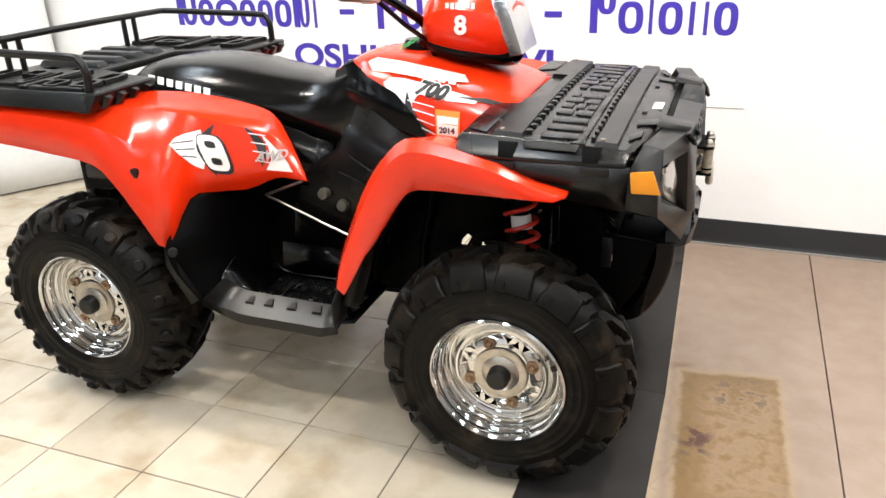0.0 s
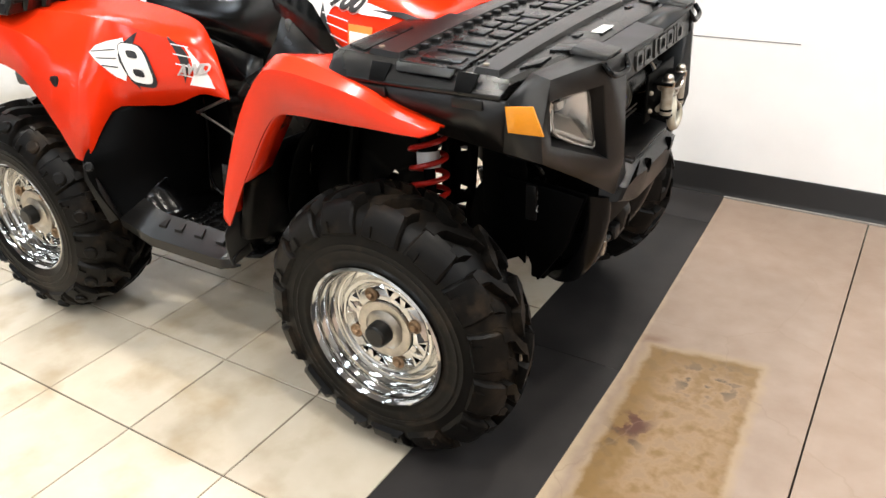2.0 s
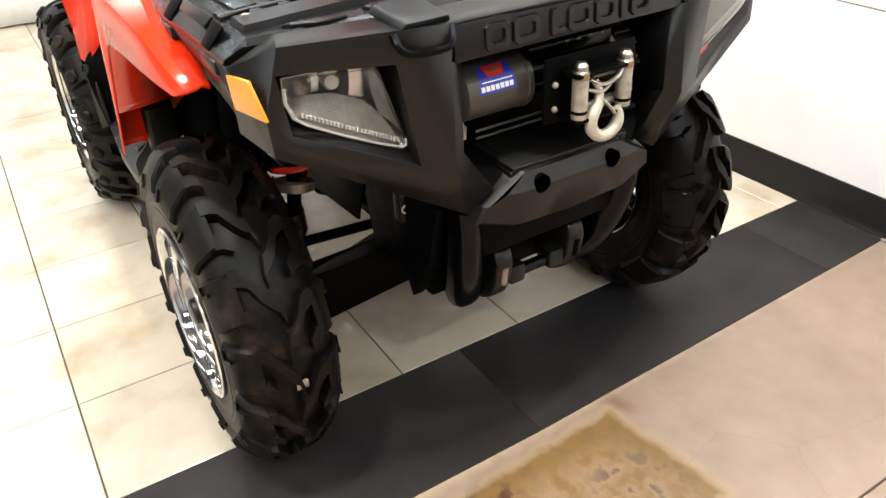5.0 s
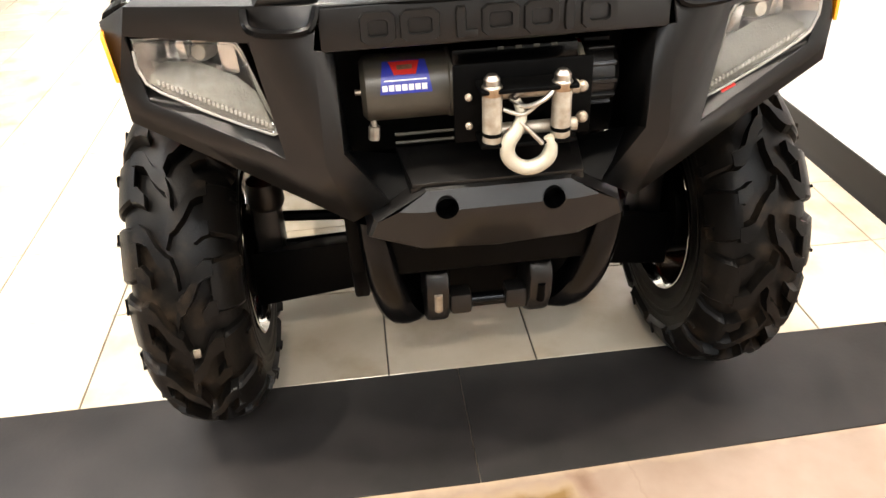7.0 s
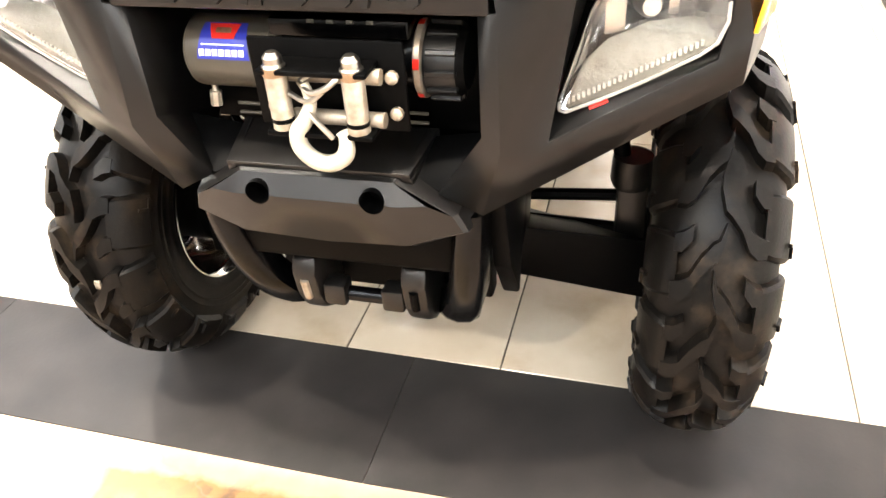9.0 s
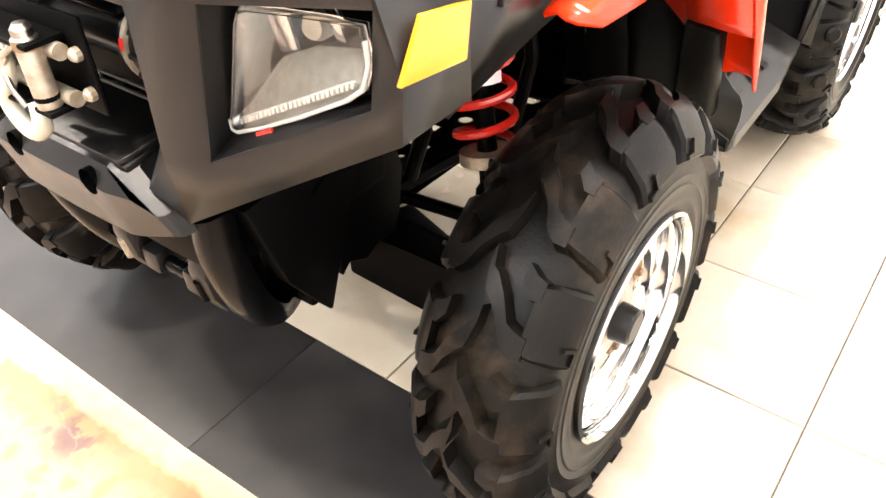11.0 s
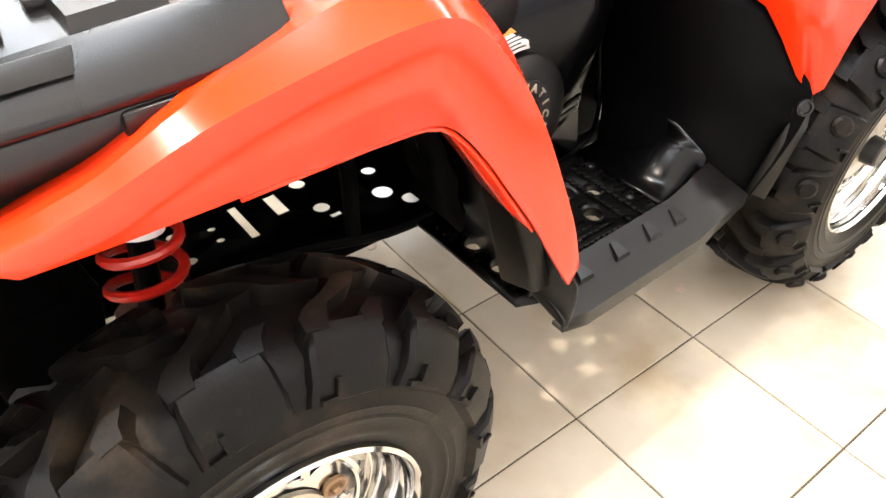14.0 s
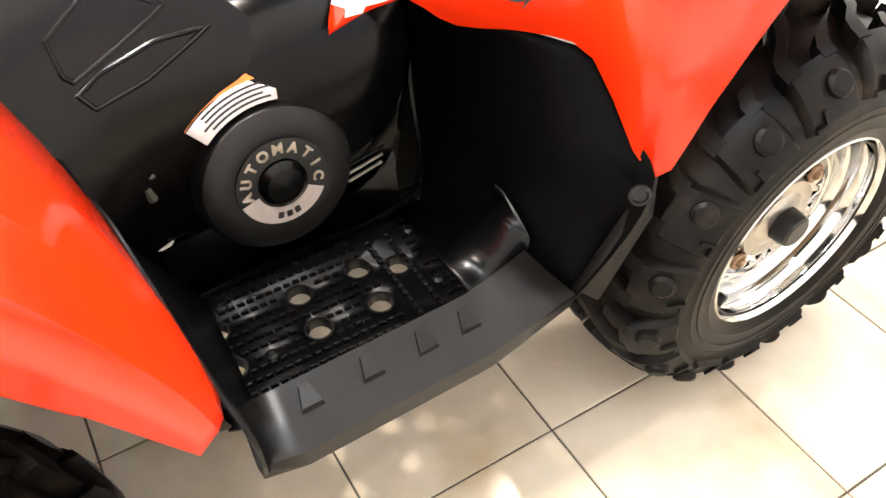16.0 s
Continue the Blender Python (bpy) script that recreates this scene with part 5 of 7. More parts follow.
# bash frame under the bumper
for sd in (-1, 1):
    bm = bmesh.new()
    way = [(0.330, 0.186, 0.530), (0.330, 0.184, 0.480), (0.318, 0.180, 0.420), (0.294, 0.170, 0.356), (0.258, 0.156, 0.306), (0.215, 0.140, 0.285), (0.170, 0.130, 0.300)]
    rings = []
    for k, (u, v, z) in enumerate(way):
        n = Vector(way[min(k + 1, 6)]) - Vector(way[max(k - 1, 0)])
        f = Vector((n.z, 0, -n.x)).normalized() * -1
        if f.x < 0 and k < 4:
            f = -f
        wd = 0.017 + 0.012 * min(1, k / 4)
        rings.append([Vector((u, v, z)) + f * a + Vector((0, b_, 0)) for a, b_ in ((0.0, -2 * wd), (0.008, -1.6 * wd), (0.012, -wd), (0.010, -0.4 * wd), (0.002, 0.0), (-0.030, 0.004), (-0.034, -2 * wd))])
    loft(bm, [mir(sd, [tuple(p) for p in r]) for r in dense(rings, 3)], close=True, cap=True)
    part("bash_arm", bm, GLOSS, bike, "curved black bash frame arm", sharp=50)
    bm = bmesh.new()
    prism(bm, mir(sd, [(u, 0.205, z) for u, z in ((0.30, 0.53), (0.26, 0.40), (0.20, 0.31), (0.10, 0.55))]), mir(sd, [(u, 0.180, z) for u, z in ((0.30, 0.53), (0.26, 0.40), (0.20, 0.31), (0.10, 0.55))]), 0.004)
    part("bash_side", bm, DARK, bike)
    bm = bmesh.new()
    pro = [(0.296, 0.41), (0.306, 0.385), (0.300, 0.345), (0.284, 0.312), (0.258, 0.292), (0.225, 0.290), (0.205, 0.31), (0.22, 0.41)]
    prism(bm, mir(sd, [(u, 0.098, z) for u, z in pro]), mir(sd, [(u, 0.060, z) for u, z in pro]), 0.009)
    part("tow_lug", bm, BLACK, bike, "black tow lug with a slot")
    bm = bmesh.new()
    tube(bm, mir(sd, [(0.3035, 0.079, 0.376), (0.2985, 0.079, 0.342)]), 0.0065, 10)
    # Slot filled by a rod: pale paints light seen through, dark the shade.
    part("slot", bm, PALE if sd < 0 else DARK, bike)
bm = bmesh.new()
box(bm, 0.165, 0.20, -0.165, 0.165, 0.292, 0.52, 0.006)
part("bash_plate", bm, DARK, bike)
# Added near-black filler paints the dark recess above the tow lugs.
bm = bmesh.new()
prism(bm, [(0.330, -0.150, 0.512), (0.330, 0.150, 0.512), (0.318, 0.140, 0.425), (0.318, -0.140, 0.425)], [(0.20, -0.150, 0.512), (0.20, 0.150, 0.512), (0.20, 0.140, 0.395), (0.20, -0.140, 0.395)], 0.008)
part("chin_filler", bm, DARK, bike)
for sd in (-1, 1):
    bm = bmesh.new()
    box(bm, 0.262, 0.294, sd * 0.026, sd * 0.060, 0.325, 0.362, 0.006)
    part("tube_clamp", bm, BLACK, bike)
bm = bmesh.new()
tube(bm, [(0.276, -0.06, 0.338), (0.276, 0.06, 0.338)], 0.011, 14)
part("cross_tube", bm, GLOSS, bike)

# --- winch ---
wz, wu = 0.700, 0.286
bm = bmesh.new()
revolve(bm, [(0.0, -0.164), (0.034, -0.164), (0.041, -0.158), (0.042, -0.150), (0.042, -0.055), (0.044, -0.053), (0.044, -0.045), (0.0, -0.045)], pose(wu, 0, wz, -90, 0, 0), 36)
winch = part("winch_motor", bm, OLIVE, bike, "olive-grey winch motor with a blue label")
bm = bmesh.new()
revolve(bm, [(0.0, -0.045), (0.030, -0.045), (0.030, 0.105), (0.040, 0.106), (0.041, 0.112), (0.0, 0.113)], pose(wu, 0, wz, -90, 0, 0), 28)
box(bm, 0.271, 0.320, -0.050, 0.110, 0.732, 0.752, 0.003)
part("drum", bm, GLOSS, winch)
bm = bmesh.new()
revolve(bm, [(0.040, 0.112), (0.043, 0.114), (0.043, 0.120), (0.034, 0.123), (0.0, 0.123)], pose(wu, 0, wz, -90, 0, 0), 28)
flange = part("drum_flange", bm, PALE, winch, "pale metal flange with red marks")
for a0 in (75, 5, -55):
    bm = bmesh.new()
    rows = [[(wu + 0.0436 * math.cos(math.radians(a0 + 5 * k)), v, wz + 0.0436 * math.sin(math.radians(a0 + 5 * k))) for v in (0.1135, 0.1205)] for k in range(4)]
    loft(bm, rows)
    part("red_mark", bm, SPRING, flange)
bm = bmesh.new()
revolve(bm, [(0.040, 0.123), (0.041, 0.128), (0.040, 0.158), (0.032, 0.166), (0.0, 0.166)], pose(wu, 0, wz, -90, 0, 0), 24)
part("clutch_knob", bm, BLACK, winch)
for k in range(12):
    a = 2 * math.pi * k / 12
    bm = bmesh.new()
    box(bm, -0.004, 0.004, -0.003, 0.003, 0.126, 0.160, 0.001, 1, m=pose(wu, 0, wz, -90, 0, 0) @ pose(0.041 * math.cos(a), 0.041 * math.sin(a), 0, 0, 0, math.degrees(a)))
    part("knob_rib", bm, BLACK, winch)


def wrap(v0, v1, a0, a1, mat, name, r=0.0426, lab="", slant=0.0):
    """A strip laid round the motor; slant draws in both its sides towards the end."""
    b2 = bmesh.new()
    rows = []
    for k in range(9):
        a = math.radians(a0 + (a1 - a0) * k / 8)
        rows.append([(wu + r * math.cos(a), v, wz + r * math.sin(a)) for v in (v0 + slant * k / 8, v1 - slant * k / 8)])
    loft(b2, rows)
    return part(name, b2, mat, winch, lab)


wrap(-0.141, -0.076, 7, 66, BLUE_STICK, "label", 0.0426, "blue maker's label with red and white shapes", 0.006)
wrap(-0.122, -0.095, 38, 64, SPRING, "label_badge", 0.0430, slant=-0.006)
wrap(-0.118, -0.099, 47, 56, RUST, "badge_bar", 0.0433)
for k in range(7):
    v = -0.138 + 0.0082 * k
    wrap(v, v + 0.0066, 12, 22, WHITE_STICK, "label_bar", 0.0430)
wrap(-0.135, -0.082, 28, 30, WHITE_STICK, "label_bar", 0.0430)
bm = bmesh.new()
tube(bm, [(0.290, -0.152, 0.664), (0.293, -0.151, 0.648)], 0.004, 8)
tube(bm, [(0.293, -0.151, 0.650), (0.294, -0.153, 0.632)], 0.0075, 8)
part("terminal", bm, PALE, winch)
bm = bmesh.new()
tube(bm, [(wu, -0.164, wz - 0.005), (wu, -0.172, wz - 0.005)], 0.004, 8)
part("terminal", bm, PALE, winch)
# fairlead with rollers
bm = bmesh.new()
box(bm, 0.350, 0.356, -0.060, 0.112, 0.645, 0.745, 0.003)
lead = part("fairlead", bm, DARK, bike, "black roller fairlead bracket")
for z in (0.652, 0.720):
    bm = bmesh.new()
    box(bm, 0.3565, 0.396, -0.034, 0.084, z, z + 0.006, 0.002)
    part("fairlead_arm", bm, DARK, lead)
for v in (-0.018, 0.066):
    bm = bmesh.new()
    revolve(bm, [(0.0, -0.033), (0.0105, -0.033), (0.0120, -0.031), (0.0120, 0.028), (0.0105, 0.031), (0.0, 0.031)], pose(0.384, v, 0.689), 20)
    part("roller", bm, PALE, lead, "worn pale metal roller")
    bm = bmesh.new()
    revolve(bm, [(0.0125, 0.031), (0.0125, 0.038), (0.0100, 0.040), (0.0100, 0.047), (0.0060, 0.052), (0.0, 0.053)], pose(0.384, v, 0.689), 14)
    part("roller_bolt", bm, ALLOY, lead)
    bm = bmesh.new()
    revolve(bm, [(0.0128, 0.028), (0.0132, 0.030), (0.0132, 0.036), (0.0128, 0.037)], pose(0.384, v, 0.689), 18)
    part("rusty_collar", bm, RUST, lead)
    bm = bmesh.new()
    revolve(bm, [(0.0118, -0.024), (0.0123, -0.023), (0.0123, -0.019), (0.0118, -0.018)], pose(0.384, v, 0.689), 18)
    part("dark_band", bm, DARK, lead)
for z in (0.712, 0.664):
    bm = bmesh.new()
    tube(bm, [(0.368, -0.012, z), (0.368, 0.090, z)], 0.0085, 14)
    part("cross_roller", bm, PALE, lead)
for v, z in ((-0.042, 0.705), (-0.042, 0.668), (0.098, 0.708), (0.100, 0.668)):
    bm = bmesh.new()
    q = 0.55 if v < 0 else 0.85
    revolve(bm, [(0.0085 * q, 0.0), (0.0085 * q, 0.007 * q), (0.005 * q, 0.011 * q), (0.0, 0.012 * q)], facing((0.356, v, z), (1, 0, 0)), 10)
    part("bolt", bm, PALE, lead)
lead.location = (0.008, 0.005, 0.003)
# hook with cable loop
bm = bmesh.new()
hk = [(0.388, 0.010, 0.700), (0.392, 0.016, 0.682), (0.396, 0.010, 0.664), (0.398, -0.001, 0.648), (0.398, 0.000, 0.630), (0.398, 0.014, 0.616), (0.398, 0.032, 0.614), (0.398, 0.048, 0.624), (0.398, 0.052, 0.640), (0.397, 0.048, 0.652)]
cp = curve_pts(hk, 5)
tube(bm, cp, [0.0050 + 0.0045 * min(1, k / 14) * (1 if k < len(cp) - 8 else max(0.35, (len(cp) - k) / 9)) for k in range(len(cp))], 12)
hook = part("winch_hook", bm, material("ivory_hook", (0.50, 0.46, 0.36), 0.35, grain=0.2, scale=70, metal=0.2), bike, "ivory painted steel winch hook")
bm = bmesh.new()
tube(bm, curve_pts([(0.386, 0.004, 0.700), (0.398, 0.020, 0.694), (0.402, 0.040, 0.702), (0.396, 0.052, 0.712), (0.386, 0.040, 0.712), (0.382, 0.016, 0.706), (0.386, 0.004, 0.700)], 5), 0.0032, 8)
tube(bm, curve_pts([(0.398, 0.012, 0.676), (0.402, 0.026, 0.662), (0.402, 0.040, 0.646)], 4), 0.0030, 8)
tube(bm, curve_pts([(0.392, -0.006, 0.690), (0.398, 0.016, 0.684), (0.398, 0.034, 0.696)], 4), 0.0028, 8)
part("cable_loop", bm, ALLOY, hook, "bright wire cable loop")
hook.location = (0.002, 0.006, 0.011)
bm = bmesh.new()
box(bm, 0.30, 0.335, 0.0, 0.09, 0.765, 0.772, 0.001)
for k in range(4):
    box(bm, 0.334, 0.3365, 0.004 + 0.022 * k, 0.012 + 0.022 * k, 0.7535, 0.7575, 0.0008)
part("winch_plate", bm, OLIVE, bike)

# --- footwells ---
for sd in (-1, 1):
    outer = [(-0.770, 0.200), (-0.770, 0.420), (-0.450, 0.436), (-0.412, 0.420), (-0.412, 0.200)]
    holes = [circle(u, v, 0.0145, 18) for u, v in ((-0.444, 0.352), (-0.552, 0.350), (-0.633, 0.352), (-0.752, 0.352), (-0.446, 0.293), (-0.554, 0.290), (-0.635, 0.288), (-0.682, 0.308), (-0.750, 0.292))]
    bm = plate(outer, holes, lambda u, v: (u, sd * v, 0.334))
    well = thick(part("foot_board", bm, STUD, bike, "black plastic foot board with round drain holes"), 0.006)
    for q in holes:
        cx, cy = sum(p[0] for p in q) / len(q), sum(p[1] for p in q) / len(q)
        bm = bmesh.new()
        revolve(bm, [(0.0138, -0.010), (0.0144, 0.000), (0.0152, 0.0035), (0.0178, 0.0035), (0.0190, 0.0)], pose(cx, sd * cy, 0.335), 18)
        part("drain_ring", bm, STUD, well)
    bm = bmesh.new()
    for iu in range(29):
        for iv in range(13):
            u, v = -0.764 + 0.0120 * iu, 0.236 + 0.0145 * iv
            if any((u - sum(p[0] for p in q) / 18) ** 2 + (v - sum(p[1] for p in q) / 18) ** 2 < 0.0225 ** 2 for q in holes) or -0.706 < u < -0.655:
                continue
            m = pose(u, sd * v, 0.3345)
            b4 = [(-0.0048, -0.0026), (0.0048, -0.0026), (0.0048, 0.0026), (-0.0048, 0.0026)]
            va = [bm.verts.new(m @ Vector((x, y, 0))) for x, y in b4]
            vb = [bm.verts.new(m @ Vector((x * 0.7, y * 0.55, 0.0045))) for x, y in b4]
            bm.faces.new(vb)
            for k in range(4):
                bm.faces.new((va[k], va[(k + 1) % 4], vb[(k + 1) % 4], vb[k]))
    tagged(part("grip_studs", bm, STUD, well, recalc=True), kind="stuff")
    for u in (-0.666, -0.695):
        bm = bmesh.new()
        for k in range(12):
            v = 0.246 + 0.0128 * k
            box(bm, u - 0.0035, u + 0.0035, sd * v, sd * (v + 0.0095), 0.334, 0.3415, 0.0012, 1)
        tagged(part("cross_rib", bm, STUD, well), kind="stuff")
    for u, v in ((-0.490, 0.356), (-0.466, 0.258), (-0.714, 0.354), (-0.726, 0.258)):
        bm = bmesh.new()
        revolve(bm, [(0.008, 0.0), (0.008, 0.003), (0.004, 0.006), (0.0, 0.006)], pose(u, sd * v, 0.335), 10)
        part("screw", bm, STUD, well)
    # outer lip: inner wall, sloped top, outer skirt
    lip = [
        [(-0.424, 0.425, 0.340), (-0.424, 0.432, 0.368), (-0.422, 0.474, 0.362), (-0.420, 0.497, 0.352), (-0.422, 0.496, 0.328), (-0.43, 0.470, 0.318)],
        [(-0.470, 0.425, 0.334), (-0.470, 0.432, 0.372), (-0.470, 0.470, 0.352), (-0.470, 0.496, 0.338), (-0.470, 0.496, 0.312), (-0.470, 0.470, 0.308)],
        [(-0.700, 0.425, 0.334), (-0.700, 0.430, 0.376), (-0.700, 0.468, 0.356), (-0.700, 0.494, 0.340), (-0.700, 0.494, 0.314), (-0.700, 0.468, 0.310)],
        [(-0.735, 0.420, 0.338), (-0.735, 0.426, 0.380), (-0.738, 0.464, 0.362), (-0.740, 0.491, 0.346), (-0.740, 0.490, 0.320), (-0.740, 0.466, 0.314)],
        [(-0.790, 0.405, 0.366), (-0.786, 0.428, 0.403), (-0.800, 0.456, 0.385), (-0.820, 0.487, 0.363), (-0.820, 0.485, 0.341), (-0.812, 0.460, 0.335)],
    ]
    bm = bmesh.new()
    loft(bm, [mir(sd, r) for r in lip])
    lp = thick(part("foot_board_lip", bm, LIP, bike, "grey-black sloped outer edge of the foot board", sharp=20), 0.005)
    for u in (-0.494, -0.566, -0.634, -0.690):
        bm = bmesh.new()
        prism(bm, mir(sd, [(u - 0.013, 0.466, 0.357), (u + 0.013, 0.466, 0.357), (u + 0.006, 0.442, 0.3690), (u - 0.006, 0.442, 0.3690)]),
              mir(sd, [(u - 0.0115, 0.4645, 0.3630), (u + 0.0115, 0.4645, 0.3630), (u + 0.005, 0.4425, 0.3715), (u - 0.005, 0.4425, 0.3715)]))
        part("grip_wedge", bm, LIP, lp)
    # rear kick-up of the board
    kick = [[(-0.730, 0.215, 0.334), (-0.732, 0.33, 0.334), (-0.733, 0.425, 0.336)], [(-0.765, 0.225, 0.345), (-0.768, 0.33, 0.345), (-0.770, 0.415, 0.350)], [(-0.800, 0.24, 0.385), (-0.805, 0.33, 0.388), (-0.808, 0.412, 0.392)], [(-0.808, 0.25, 0.43), (-0.820, 0.34, 0.425), (-0.815, 0.398, 0.405)]]
    bm = bmesh.new()
    loft(bm, [mir(sd, [tuple(p) for p in r]) for r in dense(kick, 4)])
    thick(part("kick_panel", bm, GLOSS, bike), 0.005)
    # mudguard behind the leg
    guard = [[(-0.765, 0.195, 0.660), (-0.845, 0.335, 0.632), (-0.888, 0.390, 0.622)],
             [(-0.770, 0.205, 0.580), (-0.850, 0.350, 0.565), (-0.900, 0.445, 0.560)],
             [(-0.772, 0.215, 0.500), (-0.850, 0.360, 0.500), (-0.906, 0.490, 0.512)],
             [(-0.772, 0.225, 0.430), (-0.840, 0.365, 0.430), (-0.884, 0.492, 0.440)],
             [(-0.765, 0.235, 0.345), (-0.800, 0.360, 0.350), (-0.822, 0.485, 0.355)]]
    bm = bmesh.new()
    loft(bm, [mir(sd, [tuple(p) for p in r]) for r in dense(guard, 3)])
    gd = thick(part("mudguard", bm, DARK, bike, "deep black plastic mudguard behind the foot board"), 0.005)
    strip = [[(-0.890, 0.388, 0.632), (-0.905, 0.405, 0.610)], [(-0.898, 0.434, 0.565), (-0.918, 0.455, 0.560)], [(-0.893, 0.470, 0.515), (-0.912, 0.488, 0.510)], [(-0.886, 0.480, 0.470), (-0.908, 0.498, 0.462)], [(-0.822, 0.480, 0.372), (-0.845, 0.502, 0.360)]]
    bm = bmesh.new()
    loft(bm, [mir(sd, r) for r in strip])
    thick(part("guard_edge", bm, BLACK, gd, "grey-black folded edge"), 0.006)
    bm = bmesh.new()
    revolve(bm, [(0.0125, 0.0), (0.0125, 0.004), (0.009, 0.005), (0.008, 0.002), (0.0, 0.002)], facing((-0.884, sd * 0.490, 0.502), (0.55, sd * 0.8, 0.25), lift=0.006), 18)
    part("guard_bolt", bm, BLACK, gd)
    bm = bmesh.new()
    tube(bm, mir(sd, [(-0.762, 0.198, 0.655), (-0.845, 0.338, 0.634), (-0.884, 0.386, 0.626)]), 0.004, 6)
    part("guard_trim", bm, ALLOY, gd, "thin bright trim")
    # front wall of the footwell
    fw = [[(-0.365, 0.235, 0.60), (-0.385, 0.36, 0.60), (-0.395, 0.43, 0.57)], [(-0.385, 0.235, 0.50), (-0.402, 0.38, 0.50), (-0.412, 0.475, 0.47)], [(-0.410, 0.235, 0.43), (-0.416, 0.38, 0.415), (-0.424, 0.506, 0.425)], [(-0.455, 0.235, 0.338), (-0.450, 0.38, 0.338), (-0.428, 0.498, 0.345)]]
    bm = bmesh.new()
    loft(bm, [mir(sd, [tuple(p) for p in r]) for r in dense(fw, 3)])
    thick(part("footwell_wall", bm, STUD, bike), 0.005)
    # inner wall along the engine
    iw = [[(-0.42, 0.235, 0.335), (-0.43, 0.222, 0.42)], [(-0.58, 0.215, 0.335), (-0.58, 0.205, 0.43)], [(-0.74, 0.215, 0.335), (-0.74, 0.200, 0.43)]]
    bm = bmesh.new()
    loft(bm, [mir(sd, r) for r in iw])
    thick(part("inner_sill", bm, GLOSS, bike), 0.005)
    bm = bmesh.new()
    tube(bm, mir(sd, [tuple(p) for p in curve_pts([(-0.42, 0.240, 0.345), (-0.58, 0.224, 0.343), (-0.72, 0.222, 0.345), (-0.765, 0.225, 0.40), (-0.765, 0.205, 0.52), (-0.765, 0.2, 0.64)], 5)]), 0.004, 6)
    part("sill_bead", bm, GLOSS, bike)

# --- drive cover on the one side ---
cc = Vector((-0.573, 0.226, 0.475))
face = facing(cc, (-0.02, 1, 0.10))
bm = bmesh.new()
revolve(bm, [(0.098, -0.06), (0.096, 0.0), (0.090, 0.012), (0.076, 0.018), (0.058, 0.016), (0.0, 0.014)], face, 48)
cover = part("drive_cover", bm, BLACK, bike, "round black drive cover with raised lettering")
bm = bmesh.new()
revolve(bm, [(0.056, 0.012), (0.0555, 0.0185), (0.030, 0.0185), (0.029, 0.012)], face, 48)
ring_mat = material("black_cover_ring", (0.0025, 0.0023, 0.0022), 0.35, grain=0.2, scale=60)
dial = part("letter_ring", bm, ring_mat, cover)
bm = bmesh.new()
rows = []
for k in range(15):
    a = math.radians(196 + 136 * k / 14)
    rows.append([face @ Vector((r * math.cos(a), r * math.sin(a), 0.0190)) for r in (0.0325, 0.0545)])
loft(bm, rows)
part("silver_arc", bm, material("silver_paint", (0.42, 0.37, 0.33), 0.4, grain=0.2, scale=60, metal=0.3), dial, "silver painted arc")
bm = bmesh.new()
revolve(bm, [(0.030, 0.012), (0.029, 0.022), (0.022, 0.028), (0.0, 0.030)], face, 32)
part("cover_boss", bm, GLOSS, cover)
for k, ch in enumerate("AUTOMATIC"):
    a = math.radians(186 - 24.5 * k)
    m = face @ pose(0.0435 * math.cos(a), 0.0435 * math.sin(a), 0.0190, 0, 0, math.degrees(a) - 90)
    words(ch, 0.0175, PALE, dial, m, 0.001, "letter", bold=0.0006)
for k in range(3):
    a = math.radians(256 + 14 * k)
    bm = bmesh.new()
    box(bm, -0.0035, 0.0035, -0.004, 0.004, 0.0190, 0.0198)
    part("print_bar", bm, BLACK_STICK, dial).matrix_local = face @ pose(0.0435 * math.cos(a), 0.0435 * math.sin(a), 0, 0, 0, math.degrees(a) - 90)
# the swollen black shroud behind the drive cover
SHROUD = [[(-0.475, 0.170, 0.64), (-0.455, 0.185, 0.53), (-0.445, 0.185, 0.44), (-0.45, 0.18, 0.36)],
          [(-0.52, 0.185, 0.655), (-0.51, 0.205, 0.57), (-0.50, 0.220, 0.45), (-0.50, 0.20, 0.35)],
          [(-0.60, 0.200, 0.695), (-0.60, 0.222, 0.60), (-0.60, 0.225, 0.45), (-0.60, 0.20, 0.35)],
          [(-0.69, 0.215, 0.705), (-0.69, 0.252, 0.61), (-0.685, 0.222, 0.47), (-0.67, 0.20, 0.35)],
          [(-0.755, 0.200, 0.69), (-0.755, 0.235, 0.60), (-0.755, 0.200, 0.47), (-0.74, 0.195, 0.36)]]
bm = bmesh.new()
loft(bm, dense(SHROUD, 4))
thick(part("drive_shroud", bm, GLOSS, bike, "swollen glossy black drive shroud", sharp=60), 0.005)
for k in range(3):
    bm = bmesh.new()
    tube(bm, [(-0.665 + 0.002 * k, 0.228, 0.452 - 0.012 * k), (-0.715 + 0.002 * k, 0.222, 0.458 - 0.012 * k)], 0.0022, 6)
    part("vent_slot", bm, ALLOY if k else GLOSS, bike)
